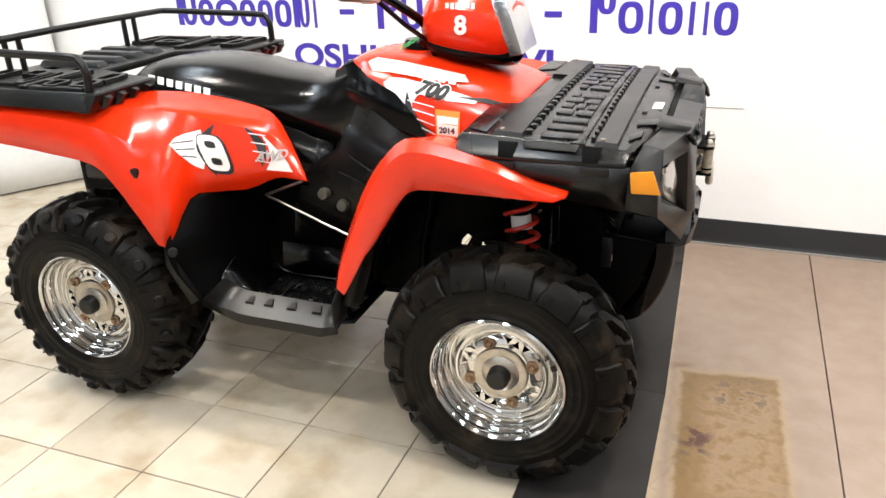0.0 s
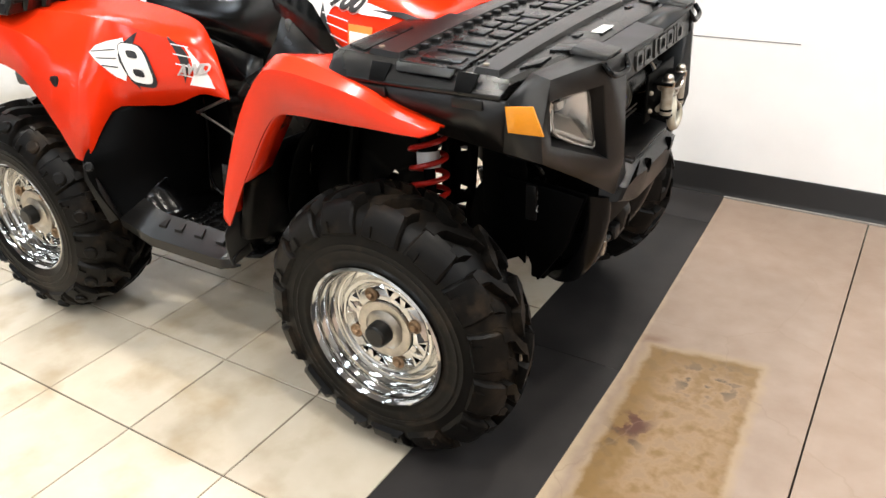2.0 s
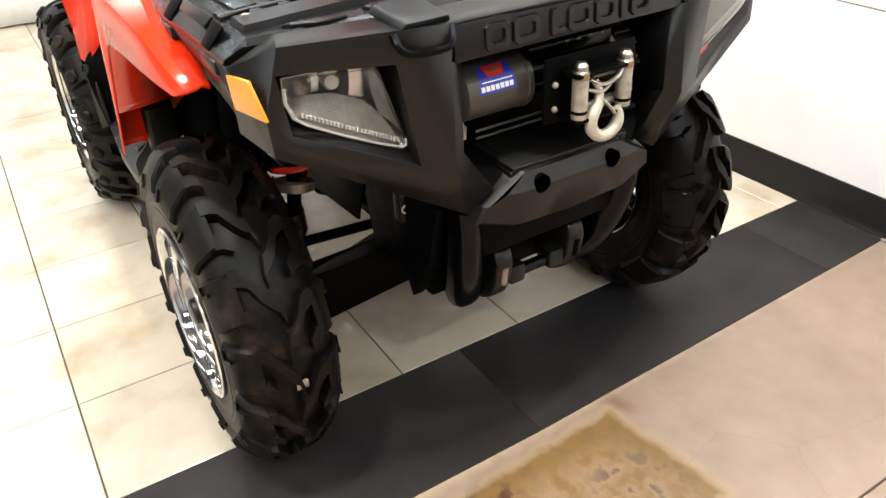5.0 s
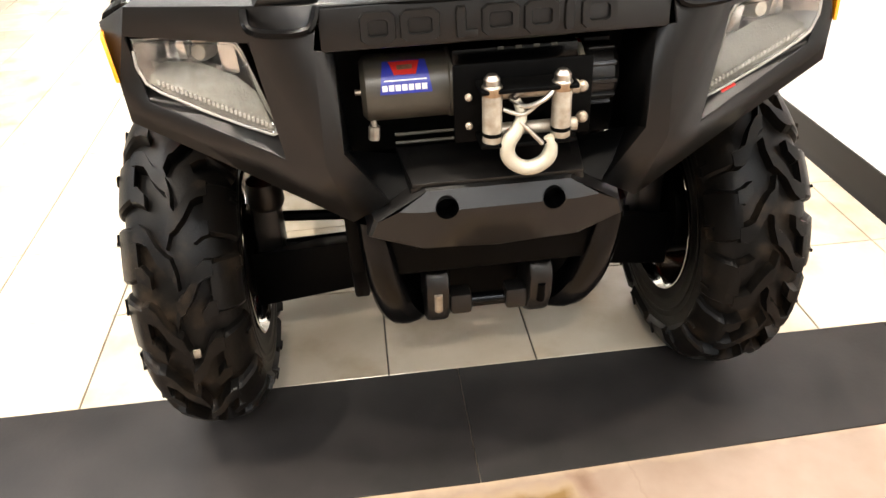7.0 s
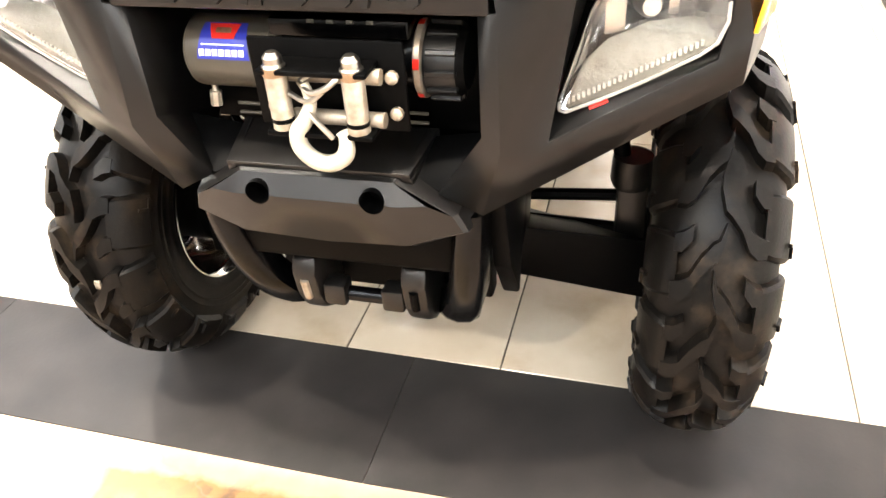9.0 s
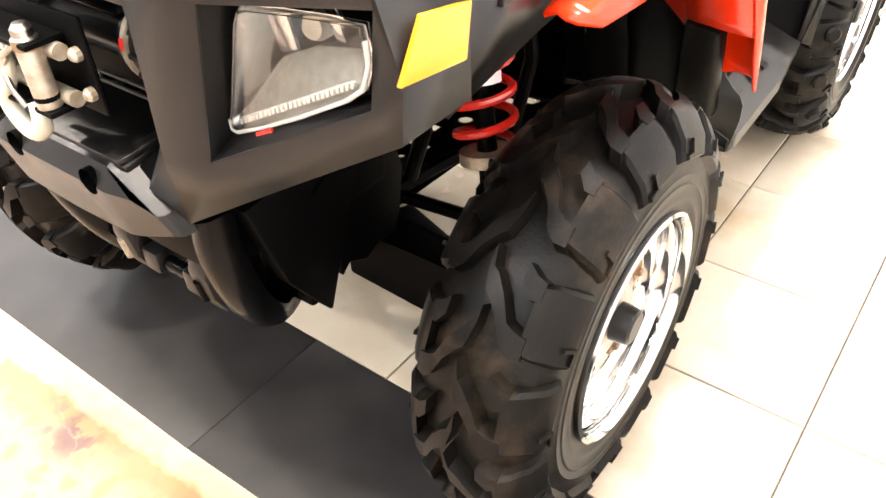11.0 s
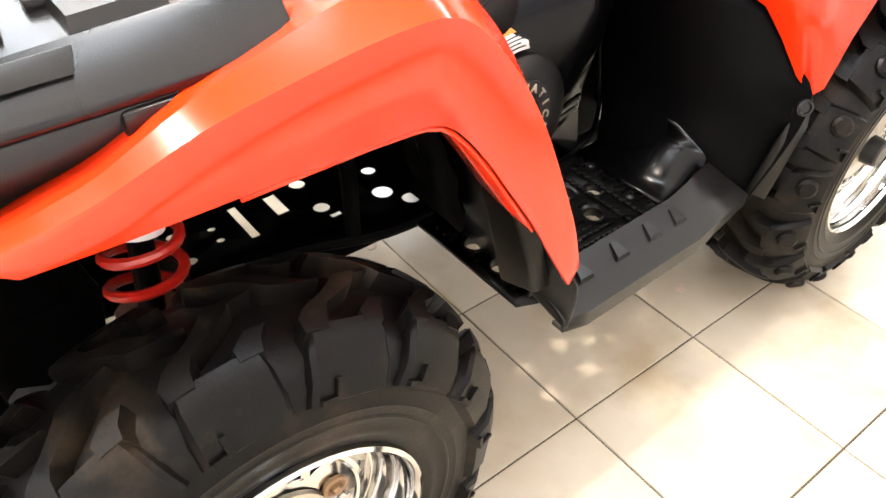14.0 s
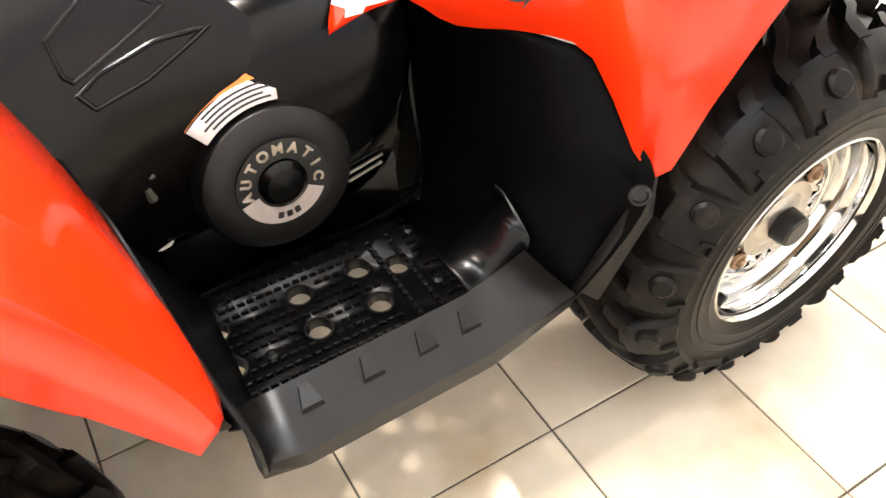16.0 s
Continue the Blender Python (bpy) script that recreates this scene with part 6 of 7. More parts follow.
# warning sticker on the shroud
bm = bmesh.new()
rows, rows_o = [], []
for k in range(9):
    a = math.radians(80 + 54 * k / 8)
    rows.append([face @ Vector((r * math.cos(a), r * math.sin(a), h)) for r, h in ((0.099, 0.010), (0.132, -0.004))])
    rows_o.append([face @ Vector((r * math.cos(a), r * math.sin(a), h + 0.0012)) for r, h in ((0.124, 0.0), (0.132, -0.0034))])
loft(bm, rows)
warn = thick(part("warning_label", bm, WHITE_STICK, bike, "white and orange warning sticker"), 0.001)
bm = bmesh.new()
loft(bm, rows_o)
part("orange_band", bm, ORANGE_STICK, warn)
for j in range(4):
    bm = bmesh.new()
    rr = []
    for k in range(9):
        a = math.radians(84 + 40 * k / 8 + (4 if j == 1 else 0))
        r0 = 0.1030 + 0.0048 * j
        rr.append([face @ Vector((r * math.cos(a), r * math.sin(a), 0.0112 - 0.00042 * (r - 0.099) / 0.001)) for r in (r0, r0 + 0.0022)])
    loft(bm, rr)
    part("print_bar", bm, BLACK_STICK, warn)
# selector housing and loose linkage ahead of the cover
bm = bmesh.new()
box(bm, -0.47, -0.41, 0.17, 0.215, 0.46, 0.56, 0.015)
part("linkage_housing", bm, GLOSS, bike)
bm = bmesh.new()
tube(bm, [(-0.425, 0.222, 0.525), (-0.445, 0.222, 0.528)], 0.004, 8)
tube(bm, [(-0.432, 0.222, 0.515), (-0.436, 0.222, 0.497)], 0.006, 8)
part("linkage", bm, OLIVE, bike)
# bits seen through the opening on the other side
bm = bmesh.new()
tube(bm, curve_pts([(-0.755, -0.225, 0.566), (-0.700, -0.226, 0.548), (-0.634, -0.228, 0.524), (-0.570, -0.230, 0.500), (-0.505, -0.232, 0.478)], 5), 0.0035, 6)
part("cable", bm, ALLOY, bike)
bm = bmesh.new()
tube(bm, [(-0.745, -0.245, 0.578), (-0.615, -0.262, 0.634)], 0.0042, 8)
part("stay_rod", bm, ALLOY, bike)
for u, z in ((-0.577, 0.586), (-0.522, 0.558)):
    bm = bmesh.new()
    revolve(bm, [(0.0, 0.02), (0.014, 0.018), (0.018, 0.005), (0.018, -0.02)], facing((u, -0.215, z), (0, -1, 0.2)), 14)
    part("cap_screw", bm, OLIVE, bike)
# raised lozenge frames moulded into the panel on the drive side
for pts in ([(-0.393, 0.690), (-0.396, 0.656), (-0.403, 0.648), (-0.450, 0.665), (-0.502, 0.684), (-0.470, 0.706), (-0.436, 0.716)],
            [(-0.402, 0.636), (-0.413, 0.618), (-0.466, 0.628), (-0.540, 0.656), (-0.484, 0.659), (-0.426, 0.648)]):
    tree = BVHTree.FromPolygons([q.co.copy() for q in panels[1].data.vertices], [tuple(f.vertices) for f in panels[1].data.polygons])
    ring = []
    for a, b2 in zip(pts, pts[1:] + pts[:1]):
        for k in range(5):
            u, z = a[0] + (b2[0] - a[0]) * k / 5, a[1] + (b2[1] - a[1]) * k / 5
            hit = tree.ray_cast(Vector((u, 0.6, z)), Vector((0, -1, 0)))[0]
            ring.append(hit + Vector((0, 0.003, 0)) if hit else Vector((u, 0.225, z)))
    bm = bmesh.new()
    tube(bm, [q - Vector((0, 0.0015, 0)) for q in ring + ring[:2]], 0.0030, 8, cap=False)
    part("moulding", bm, PANEL, bike)

for ob in bike.children:
    if ob.name.split(".")[0] in ("foot_board", "kick_panel", "mudguard", "footwell_wall", "inner_sill", "sill_bead", "drive_cover", "drive_shroud", "vent_slot", "warning_label", "linkage", "linkage_housing"):
        ob.location.z = -0.009

for o in bike.children:
    if o.name.split(".")[0] == "front_fender" and o.data.vertices[0].co.y > 0:
        o.location.z = 0.006
# --- rear rack ---
bm = bmesh.new()
rk = [(-1.065, 0.455), (-1.065, 0.235), (-1.20, 0.20), (-1.30, 0.16), (-1.30, -0.16), (-1.20, -0.20), (-1.065, -0.235), (-1.065, -0.455), (-1.58, -0.455), (-1.58, 0.455)]
slots = []
for sd in (-1, 1):
    for u0 in (-1.14, -1.22, -1.40, -1.49):
        for k in range(2):
            v0 = 0.27 + 0.085 * k
            slots.append([(u0, sd * v0), (u0 - 0.035, sd * v0), (u0 - 0.05, sd * (v0 + 0.055)), (u0 - 0.012, sd * (v0 + 0.055))])
for u0 in (-1.36, -1.46):
    for k in range(5):
        v0 = -0.19 + 0.08 * k
        slots.append([(u0, v0), (u0 - 0.05, v0 + 0.01), (u0 - 0.05, v0 + 0.055), (u0, v0 + 0.045)])
bm = plate(rk, slots, lambda u, v: (u, v, 0.887))
rack = thick(part("rear_rack", bm, BLACK, bike, "black plastic rear rack with slots and tubular rails"), 0.022, -1.0, 0.002)
for sd in (-1, 1):
    bm = bmesh.new()
    prism(bm, mir(sd, [(-1.060, 0.458, 0.885), (-1.060, 0.225, 0.885), (-1.085, 0.215, 0.845), (-1.085, 0.470, 0.838)]), mir(sd, [(-1.105, 0.458, 0.885), (-1.105, 0.225, 0.885), (-1.125, 0.215, 0.845), (-1.125, 0.470, 0.838)]), 0.005)
    part("rack_front_edge", bm, BLACK, rack)
    for k in range(4):
        bm = bmesh.new()
        v = 0.26 + 0.05 * k
        prism(bm, mir(sd, [(-1.060, v, 0.878), (-1.060, v + 0.022, 0.878), (-1.075, v + 0.022, 0.845), (-1.075, v, 0.845)]), mir(sd, [(-1.045, v + 0.006, 0.872), (-1.045, v + 0.018, 0.872), (-1.066, v + 0.018, 0.845), (-1.066, v + 0.006, 0.845)]))
        part("edge_tooth", bm, BLACK, rack)
    bm = bmesh.new()
    prism(bm, mir(sd, [(-1.09, 0.455, 0.886), (-1.58, 0.455, 0.886), (-1.58, 0.472, 0.850), (-1.09, 0.472, 0.842)]), mir(sd, [(-1.09, 0.435, 0.886), (-1.58, 0.435, 0.886), (-1.58, 0.440, 0.850), (-1.09, 0.440, 0.842)]), 0.004)
    part("rack_side_edge", bm, BLACK, rack)
    for u0, u1, v0, v1 in ((-1.12, -1.30, 0.42, 0.44), (-1.34, -1.56, 0.40, 0.42), (-1.31, -1.335, 0.20, 0.44)):
        bm = bmesh.new()
        box(bm, u1, u0, sd * v0, sd * v1, 0.884, 0.896, 0.003)
        part("rack_rib", bm, BLACK, rack)
    for u, v, du, dv in ((-1.155, 0.300, 0.030, 0.050), (-1.155, 0.385, 0.034, 0.040), (-1.245, 0.395, 0.026, 0.036), (-1.420, 0.290, 0.040, 0.030), (-1.525, 0.330, 0.030, 0.070), (-1.355, 0.345, 0.016, 0.075), (-1.290, 0.30, 0.012, 0.080)):
        bm = bmesh.new()
        q = [(u - du, v - dv), (u + du * 0.6, v - dv), (u + du, v - dv * 0.4), (u + du, v + dv), (u - du * 0.6, v + dv), (u - du, v + dv * 0.4)]
        i = [(u + (a - u) * 0.62, v + (b_ - v) * 0.72) for a, b_ in q]
        loft(bm, [mir(sd, [(a, b_, z) for a, b_ in r]) for r, z in ((q, 0.885), (q, 0.899), (i, 0.899), (i, 0.888))], close=True)
        part("rack_cleat", bm, BLACK, rack)
    for v in (0.05, 0.13):
        bm = bmesh.new()
        prism(bm, mir(sd, [(-1.33, v - 0.03, 0.885), (-1.56, v - 0.03, 0.885), (-1.56, v + 0.02, 0.885), (-1.33, v + 0.02, 0.885)]), mir(sd, [(-1.345, v - 0.022, 0.902), (-1.55, v - 0.022, 0.902), (-1.55, v + 0.012, 0.902), (-1.345, v + 0.012, 0.902)]), 0.002)
        part("rack_rib", bm, BLACK, rack)
    # side rails
    bm = bmesh.new()
    tube(bm, curve_pts([(-1.10, 0.435 * sd, 0.880), (-1.10, 0.435 * sd, 0.935), (-1.112, 0.435 * sd, 0.962), (-1.14, 0.435 * sd, 0.972), (-1.30, 0.435 * sd, 0.976), (-1.46, 0.435 * sd, 0.980)], 4), 0.0105, 10)
    part("side_rail", bm, BLACK, rack, "black tubular steel rail")
bm = bmesh.new()
tube(bm, curve_pts([(-1.46, 0.435, 0.980), (-1.525, 0.425, 0.982), (-1.54, 0.37, 0.983), (-1.54, 0.0, 0.985), (-1.54, -0.37, 0.983), (-1.525, -0.425, 0.982), (-1.46, -0.435, 0.980)], 4), 0.0105, 10)
part("rear_rail", bm, BLACK, rack, "black tubular steel rail")
for v in (0.27, 0.22, -0.22, -0.27):
    bm = bmesh.new()
    tube(bm, [(-1.54, v, 0.882), (-1.54, v, 0.985)], 0.0085, 8)
    part("rail_post", bm, BLACK, rack)
bm = bmesh.new()
box(bm, -1.15, -0.98, -0.46, -0.36, 0.66, 0.70, 0.01)
part("tail_bracket", bm, BLACK, bike)

# --- handlebar pod ---
POD = [(-0.335, 0.965, 1.06, 0.075), (-0.305, 0.945, 1.09, 0.115), (-0.24, 0.932, 1.105, 0.135), (-0.17, 0.922, 1.100, 0.130), (-0.120, 0.915, 1.085, 0.110), (-0.095, 0.920, 1.060, 0.085)]


def pod_ring(u, zb, zt, w):
    q = [(0, zt), (w * 0.6, zt - 0.008), (w * 0.95, zt - 0.045), (w, (zb + zt) / 2 + 0.01), (w * 0.9, zb + 0.035)]
    return [(u, -v, z) for v, z in q[::-1]] + [(u, v, z) for v, z in q[1:]]


bm = bmesh.new()
loft(bm, dense([pod_ring(*q) for q in POD], 3))
pod = thick(part("handlebar_pod", bm, RED, bike, "red handlebar pod with a headlight and number decal"), 0.004)
bm = bmesh.new()


def under_ring(u, zb, zt, w):
    q = [(w * 0.91, zb + 0.040), (w * 0.75, zb + 0.008), (w * 0.3, zb - 0.005), (0, zb - 0.006)]
    return [(u, -v, z) for v, z in q] + [(u, v, z) for v, z in q[-2::-1]]


loft(bm, dense([under_ring(*q) for q in POD], 3))
thick(part("pod_base", bm, GLOSS, pod, "black lower half"), 0.004)
bm = bmesh.new()
prism(bm, [(-0.140, -0.112, 1.088), (-0.140, 0.112, 1.088), (-0.092, 0.098, 0.945), (-0.092, -0.098, 0.945)], [(-0.108, -0.088, 1.086), (-0.108, 0.088, 1.086), (-0.064, 0.078, 0.948), (-0.064, -0.078, 0.948)], 0.004)
part("pod_lamp", bm, REFLECT, pod, "clear pod headlight")
words("8", 0.060, WHITE_STICK, pod, facing((-0.205, -0.1335, 1.022), (0.05, -1, 0.1), lift=0.006), name="number", bold=0.0022, label="white race number")
for k in range(6):
    bm = bmesh.new()
    box(bm, -0.005, 0.004, -0.006 - 0.002 * (k % 2), 0.006, 0, 0.0008)
    part("script_bar", bm, WHITE_STICK, pod).matrix_local = facing((-0.238 + 0.013 * k, -0.128, 1.068), (0.05, -1, 0.25), lift=0.007)
bm = bmesh.new()
tube(bm, [(-0.27, 0, 0.90), (-0.30, 0, 0.97)], 0.030, 14)
part("steering_post", bm, DARK, bike)
bm = bmesh.new()
tube(bm, curve_pts([(-0.47, -0.36, 1.13), (-0.40, -0.25, 1.12), (-0.335, -0.13, 1.05), (-0.31, -0.05, 1.0), (-0.31, 0.05, 1.0), (-0.335, 0.13, 1.05), (-0.40, 0.25, 1.12), (-0.47, 0.36, 1.13)], 5), 0.0115, 10)
handle_bar = part("handlebar", bm, GLOSS, bike, "black steel handlebar")
for sd in (-1, 1):
    bm = bmesh.new()
    tube(bm, [(-0.435, sd * 0.305, 1.127), (-0.505, sd * 0.415, 1.135)], 0.017, 14)
    part("grip", bm, RUBBER, handle_bar)
    bm = bmesh.new()
    tube(bm, curve_pts([(-0.38, sd * 0.25, 1.10), (-0.34, sd * 0.32, 1.10), (-0.38, sd * 0.42, 1.115)], 4), 0.006, 8)
    part("brake_lever", bm, ALLOY, handle_bar)
    bm = bmesh.new()
    box(bm, -0.415, -0.375, sd * 0.21, sd * 0.26, 1.085, 1.135, 0.008)
    part("switch_box", bm, GLOSS, handle_bar)
    bm = bmesh.new()
    tube(bm, curve_pts([(-0.39, sd * 0.23, 1.10), (-0.345, sd * 0.16, 1.03), (-0.31, sd * 0.10, 0.98), (-0.30, sd * 0.06, 0.93)], 4), 0.006, 8)
    part("cable", bm, GLOSS, handle_bar)
# ignition keys with a green tag, filler cap
bm = bmesh.new()
revolve(bm, [(0.040, 0.0), (0.040, 0.020), (0.034, 0.028), (0.0, 0.028)], pose(-0.37, 0.0, 0.942), 20)
part("filler_cap", bm, GLOSS, bike, "black fuel filler cap")
bm = bmesh.new()
tube(bm, [(-0.345, -0.01, 0.985), (-0.40, -0.05, 0.955)], 0.0022, 6)
tube(bm, [(-0.350, -0.015, 0.978), (-0.395, -0.065, 0.950)], 0.0022, 6)
part("green_tag", bm, GREEN, bike, "green cord on the key")
bm = bmesh.new()
revolve(bm, [(0.013, 0.0), (0.013, 0.022), (0.0, 0.024)], facing((-0.325, -0.06, 0.965), (-0.5, -0.5, 0.7)), 14)
part("key_switch", bm, GLOSS, bike)


# --- decals ---
EYE = Vector((0.43, -1.96, 1.27))


def tree_of(ob):
    me = ob.data
    return BVHTree.FromPolygons([v.co.copy() for v in me.vertices], [tuple(q.vertices) for q in me.polygons])


def sticker(ob, side, plane, pts, mat, name="decal", lift=0.004, label="", cuts=2):
    """A thin sticker laid on a panel: its outline is given in u and z on an upright plane and cast onto the surface along the line of sight from the side."""
    tree = tree_of(ob)
    bm = bmesh.new()
    vs = [bm.verts.new((u, 0, z)) for u, z in pts]
    bmesh.ops.triangle_fill(bm, use_beauty=True, edges=[bm.edges.new((vs[k], vs[(k + 1) % len(vs)])) for k in range(len(vs))])
    for _ in range(cuts):
        bmesh.ops.subdivide_edges(bm, edges=bm.edges[:], cuts=1, use_grid_fill=True)
    eye = Vector((EYE.x, -side * EYE.y, EYE.z))
    eye.y = side * abs(EYE.y)
    gone = []
    for v in bm.verts:
        q = Vector((v.co.x, side * plane, v.co.z))
        d = (q - eye).normalized()
        hit, nor, _, _ = tree.ray_cast(eye, d)
        if hit is None:
            gone.append(v)
            continue
        if nor.dot(d) > 0:
            nor = -nor
        v.co = hit + nor * lift
    bmesh.ops.delete(bm, geom=gone, context="VERTS")
    return part(name, bm, mat, ob, label, sharp=60)


def arc_shape(u0, z0, u1, z1, bulge, w):
    """A crescent from one point to another."""
    a, b_ = Vector((u0, z0)), Vector((u1, z1))
    n = Vector((-(b_ - a).y, (b_ - a).x)).normalized()
    out, back = [], []
    for k in range(9):
        t = k / 8
        s = math.sin(math.pi * t)
        p = a.lerp(b_, t) + n * bulge * s
        out.append((p.x + n.x * w * s * 0.5, p.y + n.y * w * s * 0.5))
        back.append((p.x - n.x * w * s * 0.5, p.y - n.y * w * s * 0.5))
    return out + back[-2:0:-1]


def number(ob, side, plane, u, z, size, text, mat, normal, lift, bold, tilt=(0, 0, 1), shear=0.0, label=""):
    eye = Vector((EYE.x, side * abs(EYE.y), EYE.z))
    d = (Vector((u, side * plane, z)) - eye).normalized()
    hit, nor, _, _ = tree_of(ob).ray_cast(eye, d)
    if nor.dot(d) > 0:
        nor = -nor
    m = facing(hit, nor, tilt, 0.0)
    lett = words(text, size, mat, ob, m, name="lettering", bold=bold, shear=shear, label=label)
    tree, inv = tree_of(ob), m.inverted()
    for v in lett.data.vertices:
        p = m @ v.co
        h, n2, _, _ = tree.ray_cast(eye, (p - eye).normalized())
        if h is not None:
            v.co = inv @ (h + (n2 if n2.dot(eye - h) > 0 else -n2) * (lift + v.co.z))
    return lett


def eight(ob, sd, plane, u, z, w, h):
    """A blocky race number of stacked stickers: black edge, white figure, two dark eyes."""
    def blob(cu, cz, a, b_, n=24):
        out = []
        for k in range(n):
            t = 2 * math.pi * k / n
            c, s_ = math.cos(t), math.sin(t)
            x, y = a / 2 * math.copysign(abs(c) ** 0.55, c), b_ / 2 * math.copysign(abs(s_) ** 0.55, s_)
            out.append((cu + x + sd * 0.30 * (cz + y - z), cz + y))
        return out
    sticker(ob, sd, plane, blob(u + 0.003, z - 0.003, w + 0.012, h + 0.012), BLACK_STICK, "number_edge", 0.0062, "black edge")
    sticker(ob, sd, plane, blob(u, z, w, h), WHITE_STICK, "race_number", 0.0076, "white race number eight")
    for dz in (-0.23, 0.23):
        sticker(ob, sd, plane, blob(u, z + dz * h, w * 0.42, h * 0.20, 12), BLACK_STICK, "number_eye", 0.0090)


fenders = [o for o in bike.children if o.name.startswith("rear_fender")]
for ob, sd in zip(fenders, (-1, 1)):
    P1 = 0.33
    sticker(ob, sd, P1, [(-0.972, 0.728), (-0.950, 0.748), (-0.915, 0.762), (-0.862, 0.776), (-0.852, 0.72), (-0.872, 0.668), (-0.900, 0.675), (-0.915, 0.682), (-0.945, 0.702)], WHITE_STICK, "white_flash", 0.0042)
    sticker(ob, sd, P1, arc_shape(-0.812, 0.796, -0.829, 0.650, -0.044, 0.040), BLACK_STICK, "black_flash", 0.0050)
    for k in range(3):
        sticker(ob, sd, P1, [(-0.965 + 0.012 * k, 0.733 - 0.016 * k), (-0.89, 0.746 - 0.022 * k), (-0.89, 0.743 - 0.022 * k), (-0.965 + 0.012 * k, 0.730 - 0.016 * k)], BLACK_STICK, "pin_line", 0.0056, cuts=1)
    eight(ob, sd, P1, -0.832, 0.716, 0.080, 0.094)
    P2 = 0.27
    sticker(ob, sd, P2, arc_shape(-0.770, 0.773, -0.728, 0.664, 0.026, 0.030), BLACK_STICK, "black_flash", 0.0046)
    sticker(ob, sd, P2, [(-0.722, 0.760), (-0.700, 0.742), (-0.672, 0.712), (-0.650, 0.685), (-0.634, 0.660), (-0.714, 0.661), (-0.696, 0.690), (-0.702, 0.728)], WHITE_STICK, "white_flash", 0.0046)
    for k in range(4):
        z = 0.755 - 0.024 * k
        sticker(ob, sd, P2, [(-0.758 + 0.004 * k, z + 0.004), (-0.705 + 0.004 * k, z), (-0.705 + 0.004 * k, z - 0.003), (-0.758 + 0.004 * k, z + 0.001)], WHITE_STICK, "pin_line", 0.0060, cuts=1)
    number(ob, sd, P2, -0.695, 0.700, 0.032, "AWD", material("grey_decal", (0.40, 0.36, 0.34), 0.3), None, 0.0110, 0.0012, shear=0.3)
tank = [o for o in bike.children if o.name.startswith("tank_cover")][0]
CREAM = material("cream_decal", (0.80, 0.66, 0.58), 0.3, grain=0.25, scale=90)
for sd in (-1, 1):
    P3 = 0.2
    sticker(tank, sd, P3, [(-0.425, 0.940), (-0.40, 0.950), (-0.33, 0.942), (-0.175, 0.915), (-0.165, 0.898), (-0.25, 0.900), (-0.36, 0.915), (-0.415, 0.918)], CREAM, "script_decal", 0.0042)
    for k in range(8):
        u = -0.395 + 0.026 * k
        sticker(tank, sd, P3, [(u, 0.937 - 0.0045 * k), (u + 0.018, 0.934 - 0.0045 * k), (u + 0.014, 0.918 - 0.0040 * k), (u - 0.004, 0.921 - 0.0040 * k)], WHITE_STICK, "script_bar", 0.0052, cuts=1)
    sticker(tank, sd, P3, [(-0.388, 0.890), (-0.368, 0.903), (-0.330, 0.902), (-0.24, 0.884), (-0.140, 0.858), (-0.150, 0.846), (-0.22, 0.852), (-0.295, 0.866), (-0.315, 0.840), (-0.305, 0.800), (-0.335, 0.808), (-0.365, 0.845)], WHITE_STICK, "white_flash", 0.0042)
    sticker(tank, sd, P3, arc_shape(-0.325, 0.872, -0.255, 0.768, -0.030, 0.030), BLACK_STICK, "black_flash", 0.0050)
    sticker(tank, sd, P3, [(-0.20, 0.862), (-0.10, 0.846), (-0.05, 0.845), (-0.12, 0.862)], BLACK_STICK, "black_flash", 0.0046)
    for k in range(4):
        z = 0.848 - 0.022 * k
        sticker(tank, sd, P3, [(-0.325 + 0.012 * k, z + 0.003), (-0.255, z - 0.012), (-0.255, z - 0.0145), (-0.325 + 0.012 * k, z)], WHITE_STICK, "pin_line", 0.0058, cuts=1)
    number(tank, sd, P3, -0.262, 0.874, 0.052, "700", WHITE_STICK, None, 0.0068, 0.0050, (0.18, 0, 1), 0.3)
    number(tank, sd, P3, -0.262, 0.874, 0.052, "700", BLACK_STICK, None, 0.0080, 0.0020, (0.18, 0, 1), 0.3, "black engine size lettering")
    if sd < 0:
        st = sticker(tank, sd, P3, [(-0.252, 0.830), (-0.188, 0.826), (-0.190, 0.762), (-0.252, 0.766)], ORANGE_STICK, "price_sticker", 0.0062, "orange and white dated sticker")
        sticker(tank, sd, P3, [(-0.248, 0.814), (-0.193, 0.810), (-0.194, 0.766), (-0.248, 0.770)], WHITE_STICK, "sticker_paper", 0.0070)
        number(tank, sd, P3, -0.222, 0.780, 0.020, "2014", BLACK_STICK, None, 0.0078, 0.0004)
# black knee pads on the sides of the cover
for sd in (-1, 1):
    sticker(tank, sd, 0.2, [(-0.470, 0.945), (-0.428, 0.902), (-0.356, 0.865), (-0.297, 0.799), (-0.262, 0.735), (-0.33, 0.735), (-0.40, 0.76), (-0.45, 0.79), (-0.50, 0.82), (-0.56, 0.85), (-0.56, 0.91), (-0.51, 0.935)], GLOSS, "knee_pad", 0.0055, "glossy black knee pad", cuts=4)
# white maker's mark on the seat, as plain slanted bars
for sd in (-1, 1):
    for k in range(7):
        u, z = -1.128 + 0.0300 * k, 0.881 - 0.0048 * k
        sticker(seat, sd, 0.18, [(u + 0.003, z), (u + 0.024, z - 0.003), (u + 0.019, z - 0.024), (u - 0.002, z - 0.021)], WHITE_STICK, "printed_bar", 0.0020, cuts=1)

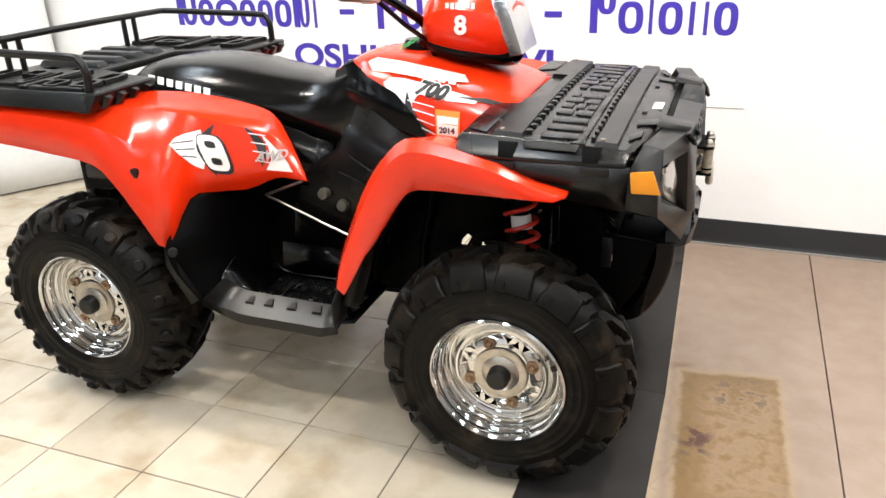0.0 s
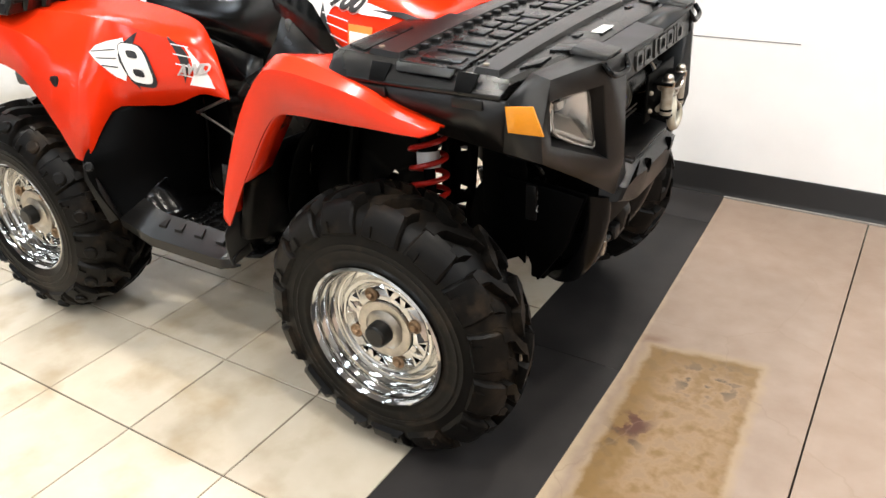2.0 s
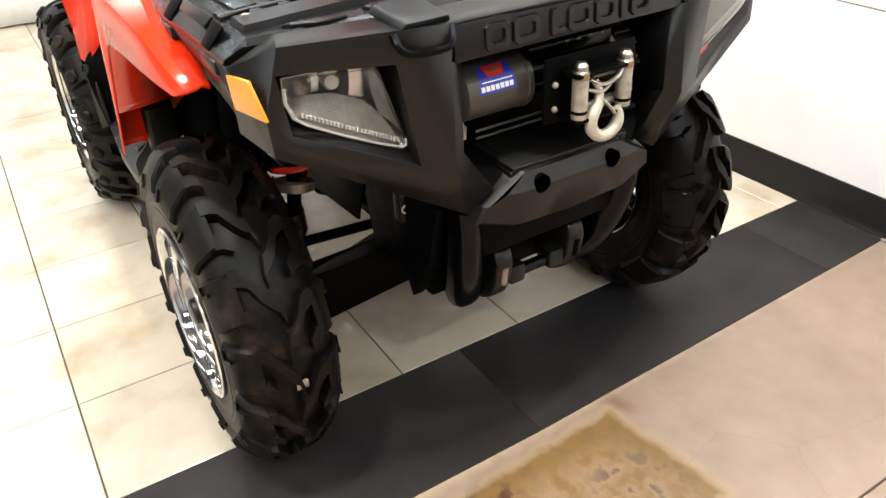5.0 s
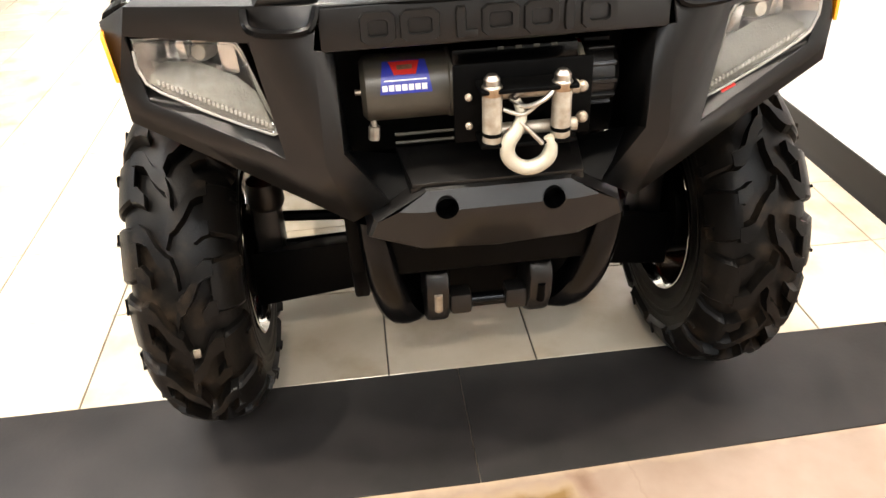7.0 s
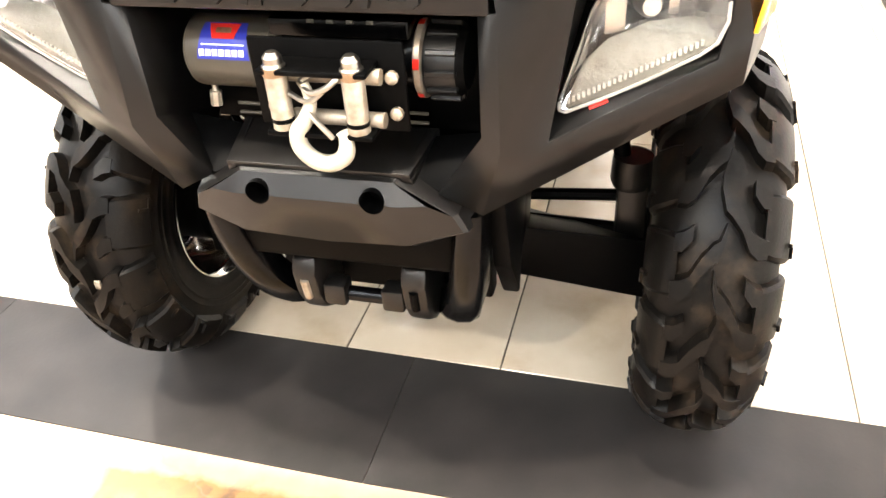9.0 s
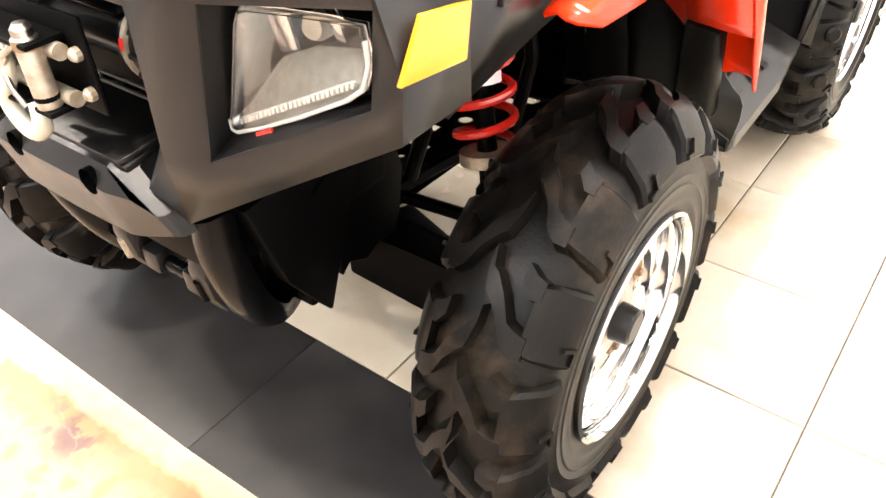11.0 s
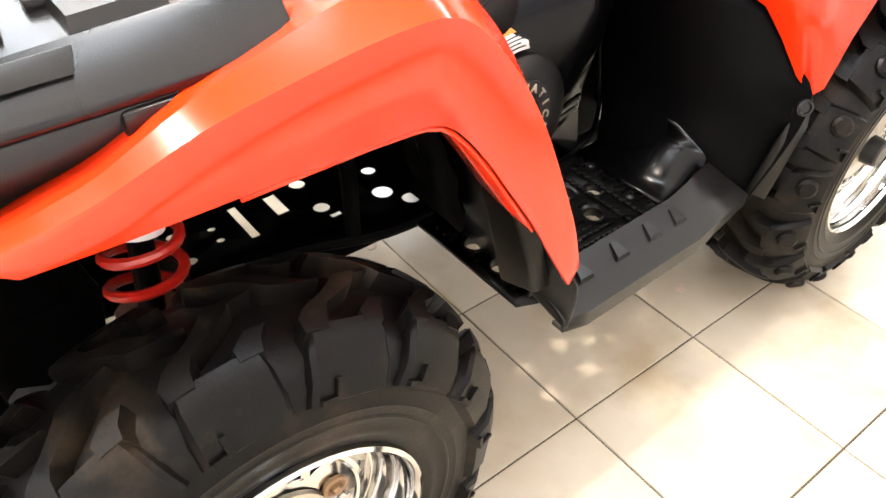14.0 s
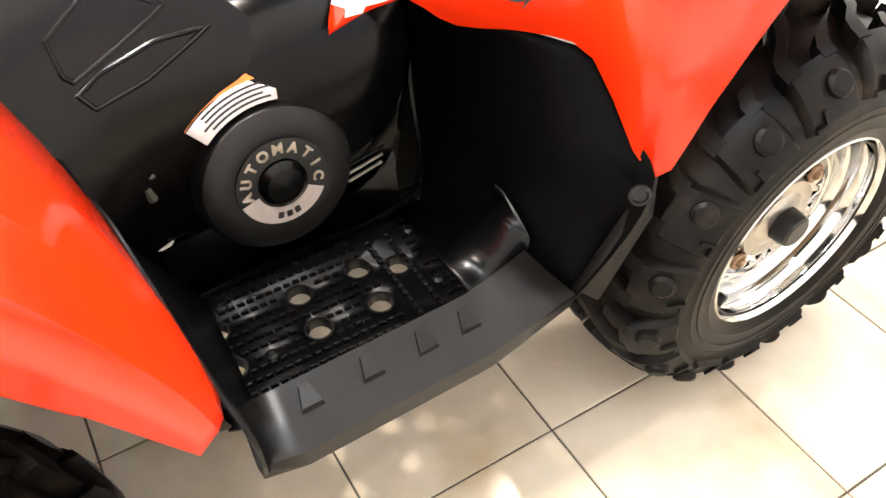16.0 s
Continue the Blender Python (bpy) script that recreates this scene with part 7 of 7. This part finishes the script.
# ---- small things on the floor ----
rng = random.Random(5)
# pale peeling blotches of the floor, modelled as thin raised chips
SCRAP = material("pinkish_blotch", (0.66, 0.52, 0.42), 0.8, grain=0.2)
for x, y in ((-1.0, 0.51), (-0.51, 0.05), (-0.58, 0.04), (-0.46, 0.0), (-0.45, -0.07)):
    chip = thing("floor_blotch", (x, y, 0.0012), "small torn pinkish paper scrap on the tiles", "paper scrap", "scraps")
    bm = bmesh.new()
    pts = [(0.013 * rng.uniform(0.6, 1.3) * math.cos(a), 0.010 * rng.uniform(0.6, 1.3) * math.sin(a)) for a in [2 * math.pi * q / 7 for q in range(7)]]
    prism(bm, [(a, b_, -0.0012) for a, b_ in pts], [(a, b_, 0.0006) for a, b_ in pts])
    part("scrap", bm, SCRAP, chip)
bm = bmesh.new()
box(bm, -0.010, 0.010, -0.008, 0.008, -0.002, 0.003, 0.002)
pebble = part("tread_stone", bm, PALE, bike)
pebble.matrix_local = facing((0.268, -0.455, 0.300), (1, 0, 0), lift=0.018)
# ---- floor tiles, the nearest as pieces ----
GAP = 0.0035
base_me = {}


def tile_mesh(w, d, mat, key, h=0.008, bev=0.0012):
    if key in base_me:
        return base_me[key]
    bm = bmesh.new()
    e = bev
    low = [(0, 0), (w, 0), (w, d), (0, d)]
    up = [(e, e), (w - e, e), (w - e, d - e), (e, d - e)]
    a = [bm.verts.new((x, y, -h)) for x, y in low]
    b_ = [bm.verts.new((x, y, -e)) for x, y in low]
    c = [bm.verts.new((x, y, 0)) for x, y in up]
    bm.faces.new(c)
    for p, q in ((a, b_), (b_, c)):
        for k in range(4):
            bm.faces.new((p[k], p[(k + 1) % 4], q[(k + 1) % 4], q[k]))
    me = bpy.data.meshes.new(key)
    bm.to_mesh(me)
    bm.free()
    me.materials.append(mat)
    base_me[key] = me
    return me


rest = bmesh.new()
for i in range(1, 20):
    for j in range(-18, 5):
        x, y = -i * S, j * S
        d = min(S, WALL_Y - y) - GAP
        if d <= 0.02:
            continue
        if i <= 12 and j >= -6:
            ob = new("tile", tile_mesh(S - GAP, d, TILE, "tile_%d" % round(d * 1000)))
            ob.parent = floor_1
            ob.location = (x + GAP / 2, y + GAP / 2, rng.uniform(-0.0003, 0.0003))
        else:
            box(rest, x + GAP / 2, x + S - GAP / 2, y + GAP / 2, y + GAP / 2 + d, -0.008, 0.0)
tagged(part("far_tiles", rest, TILE, floor_1), kind="stuff")
step_ = 0.915


def band_width(y):
    """the black tiles were trimmed aslant towards the wall"""
    return 0.297 - 0.038 * max(0.0, (y - 0.1) / 1.21) ** 1.1


for j in range(-6, 2):
    y = j * step_ + 0.14
    d = min(step_, WALL_Y - 0.02 - y)
    if d > 0.02:
        wa, wb = (band_width(q) - 0.001 for q in (y, y + d))
        bm = bmesh.new()
        low = [(0.001, y + 0.001), (wa, y + 0.001), (wb, y + d), (0.001, y + d)]
        prism(bm, [(a, b_, -0.008) for a, b_ in low], [(a, b_, 0.0015) for a, b_ in low], 0.001)
        part("black_tile", bm, SLATE, floor_1)
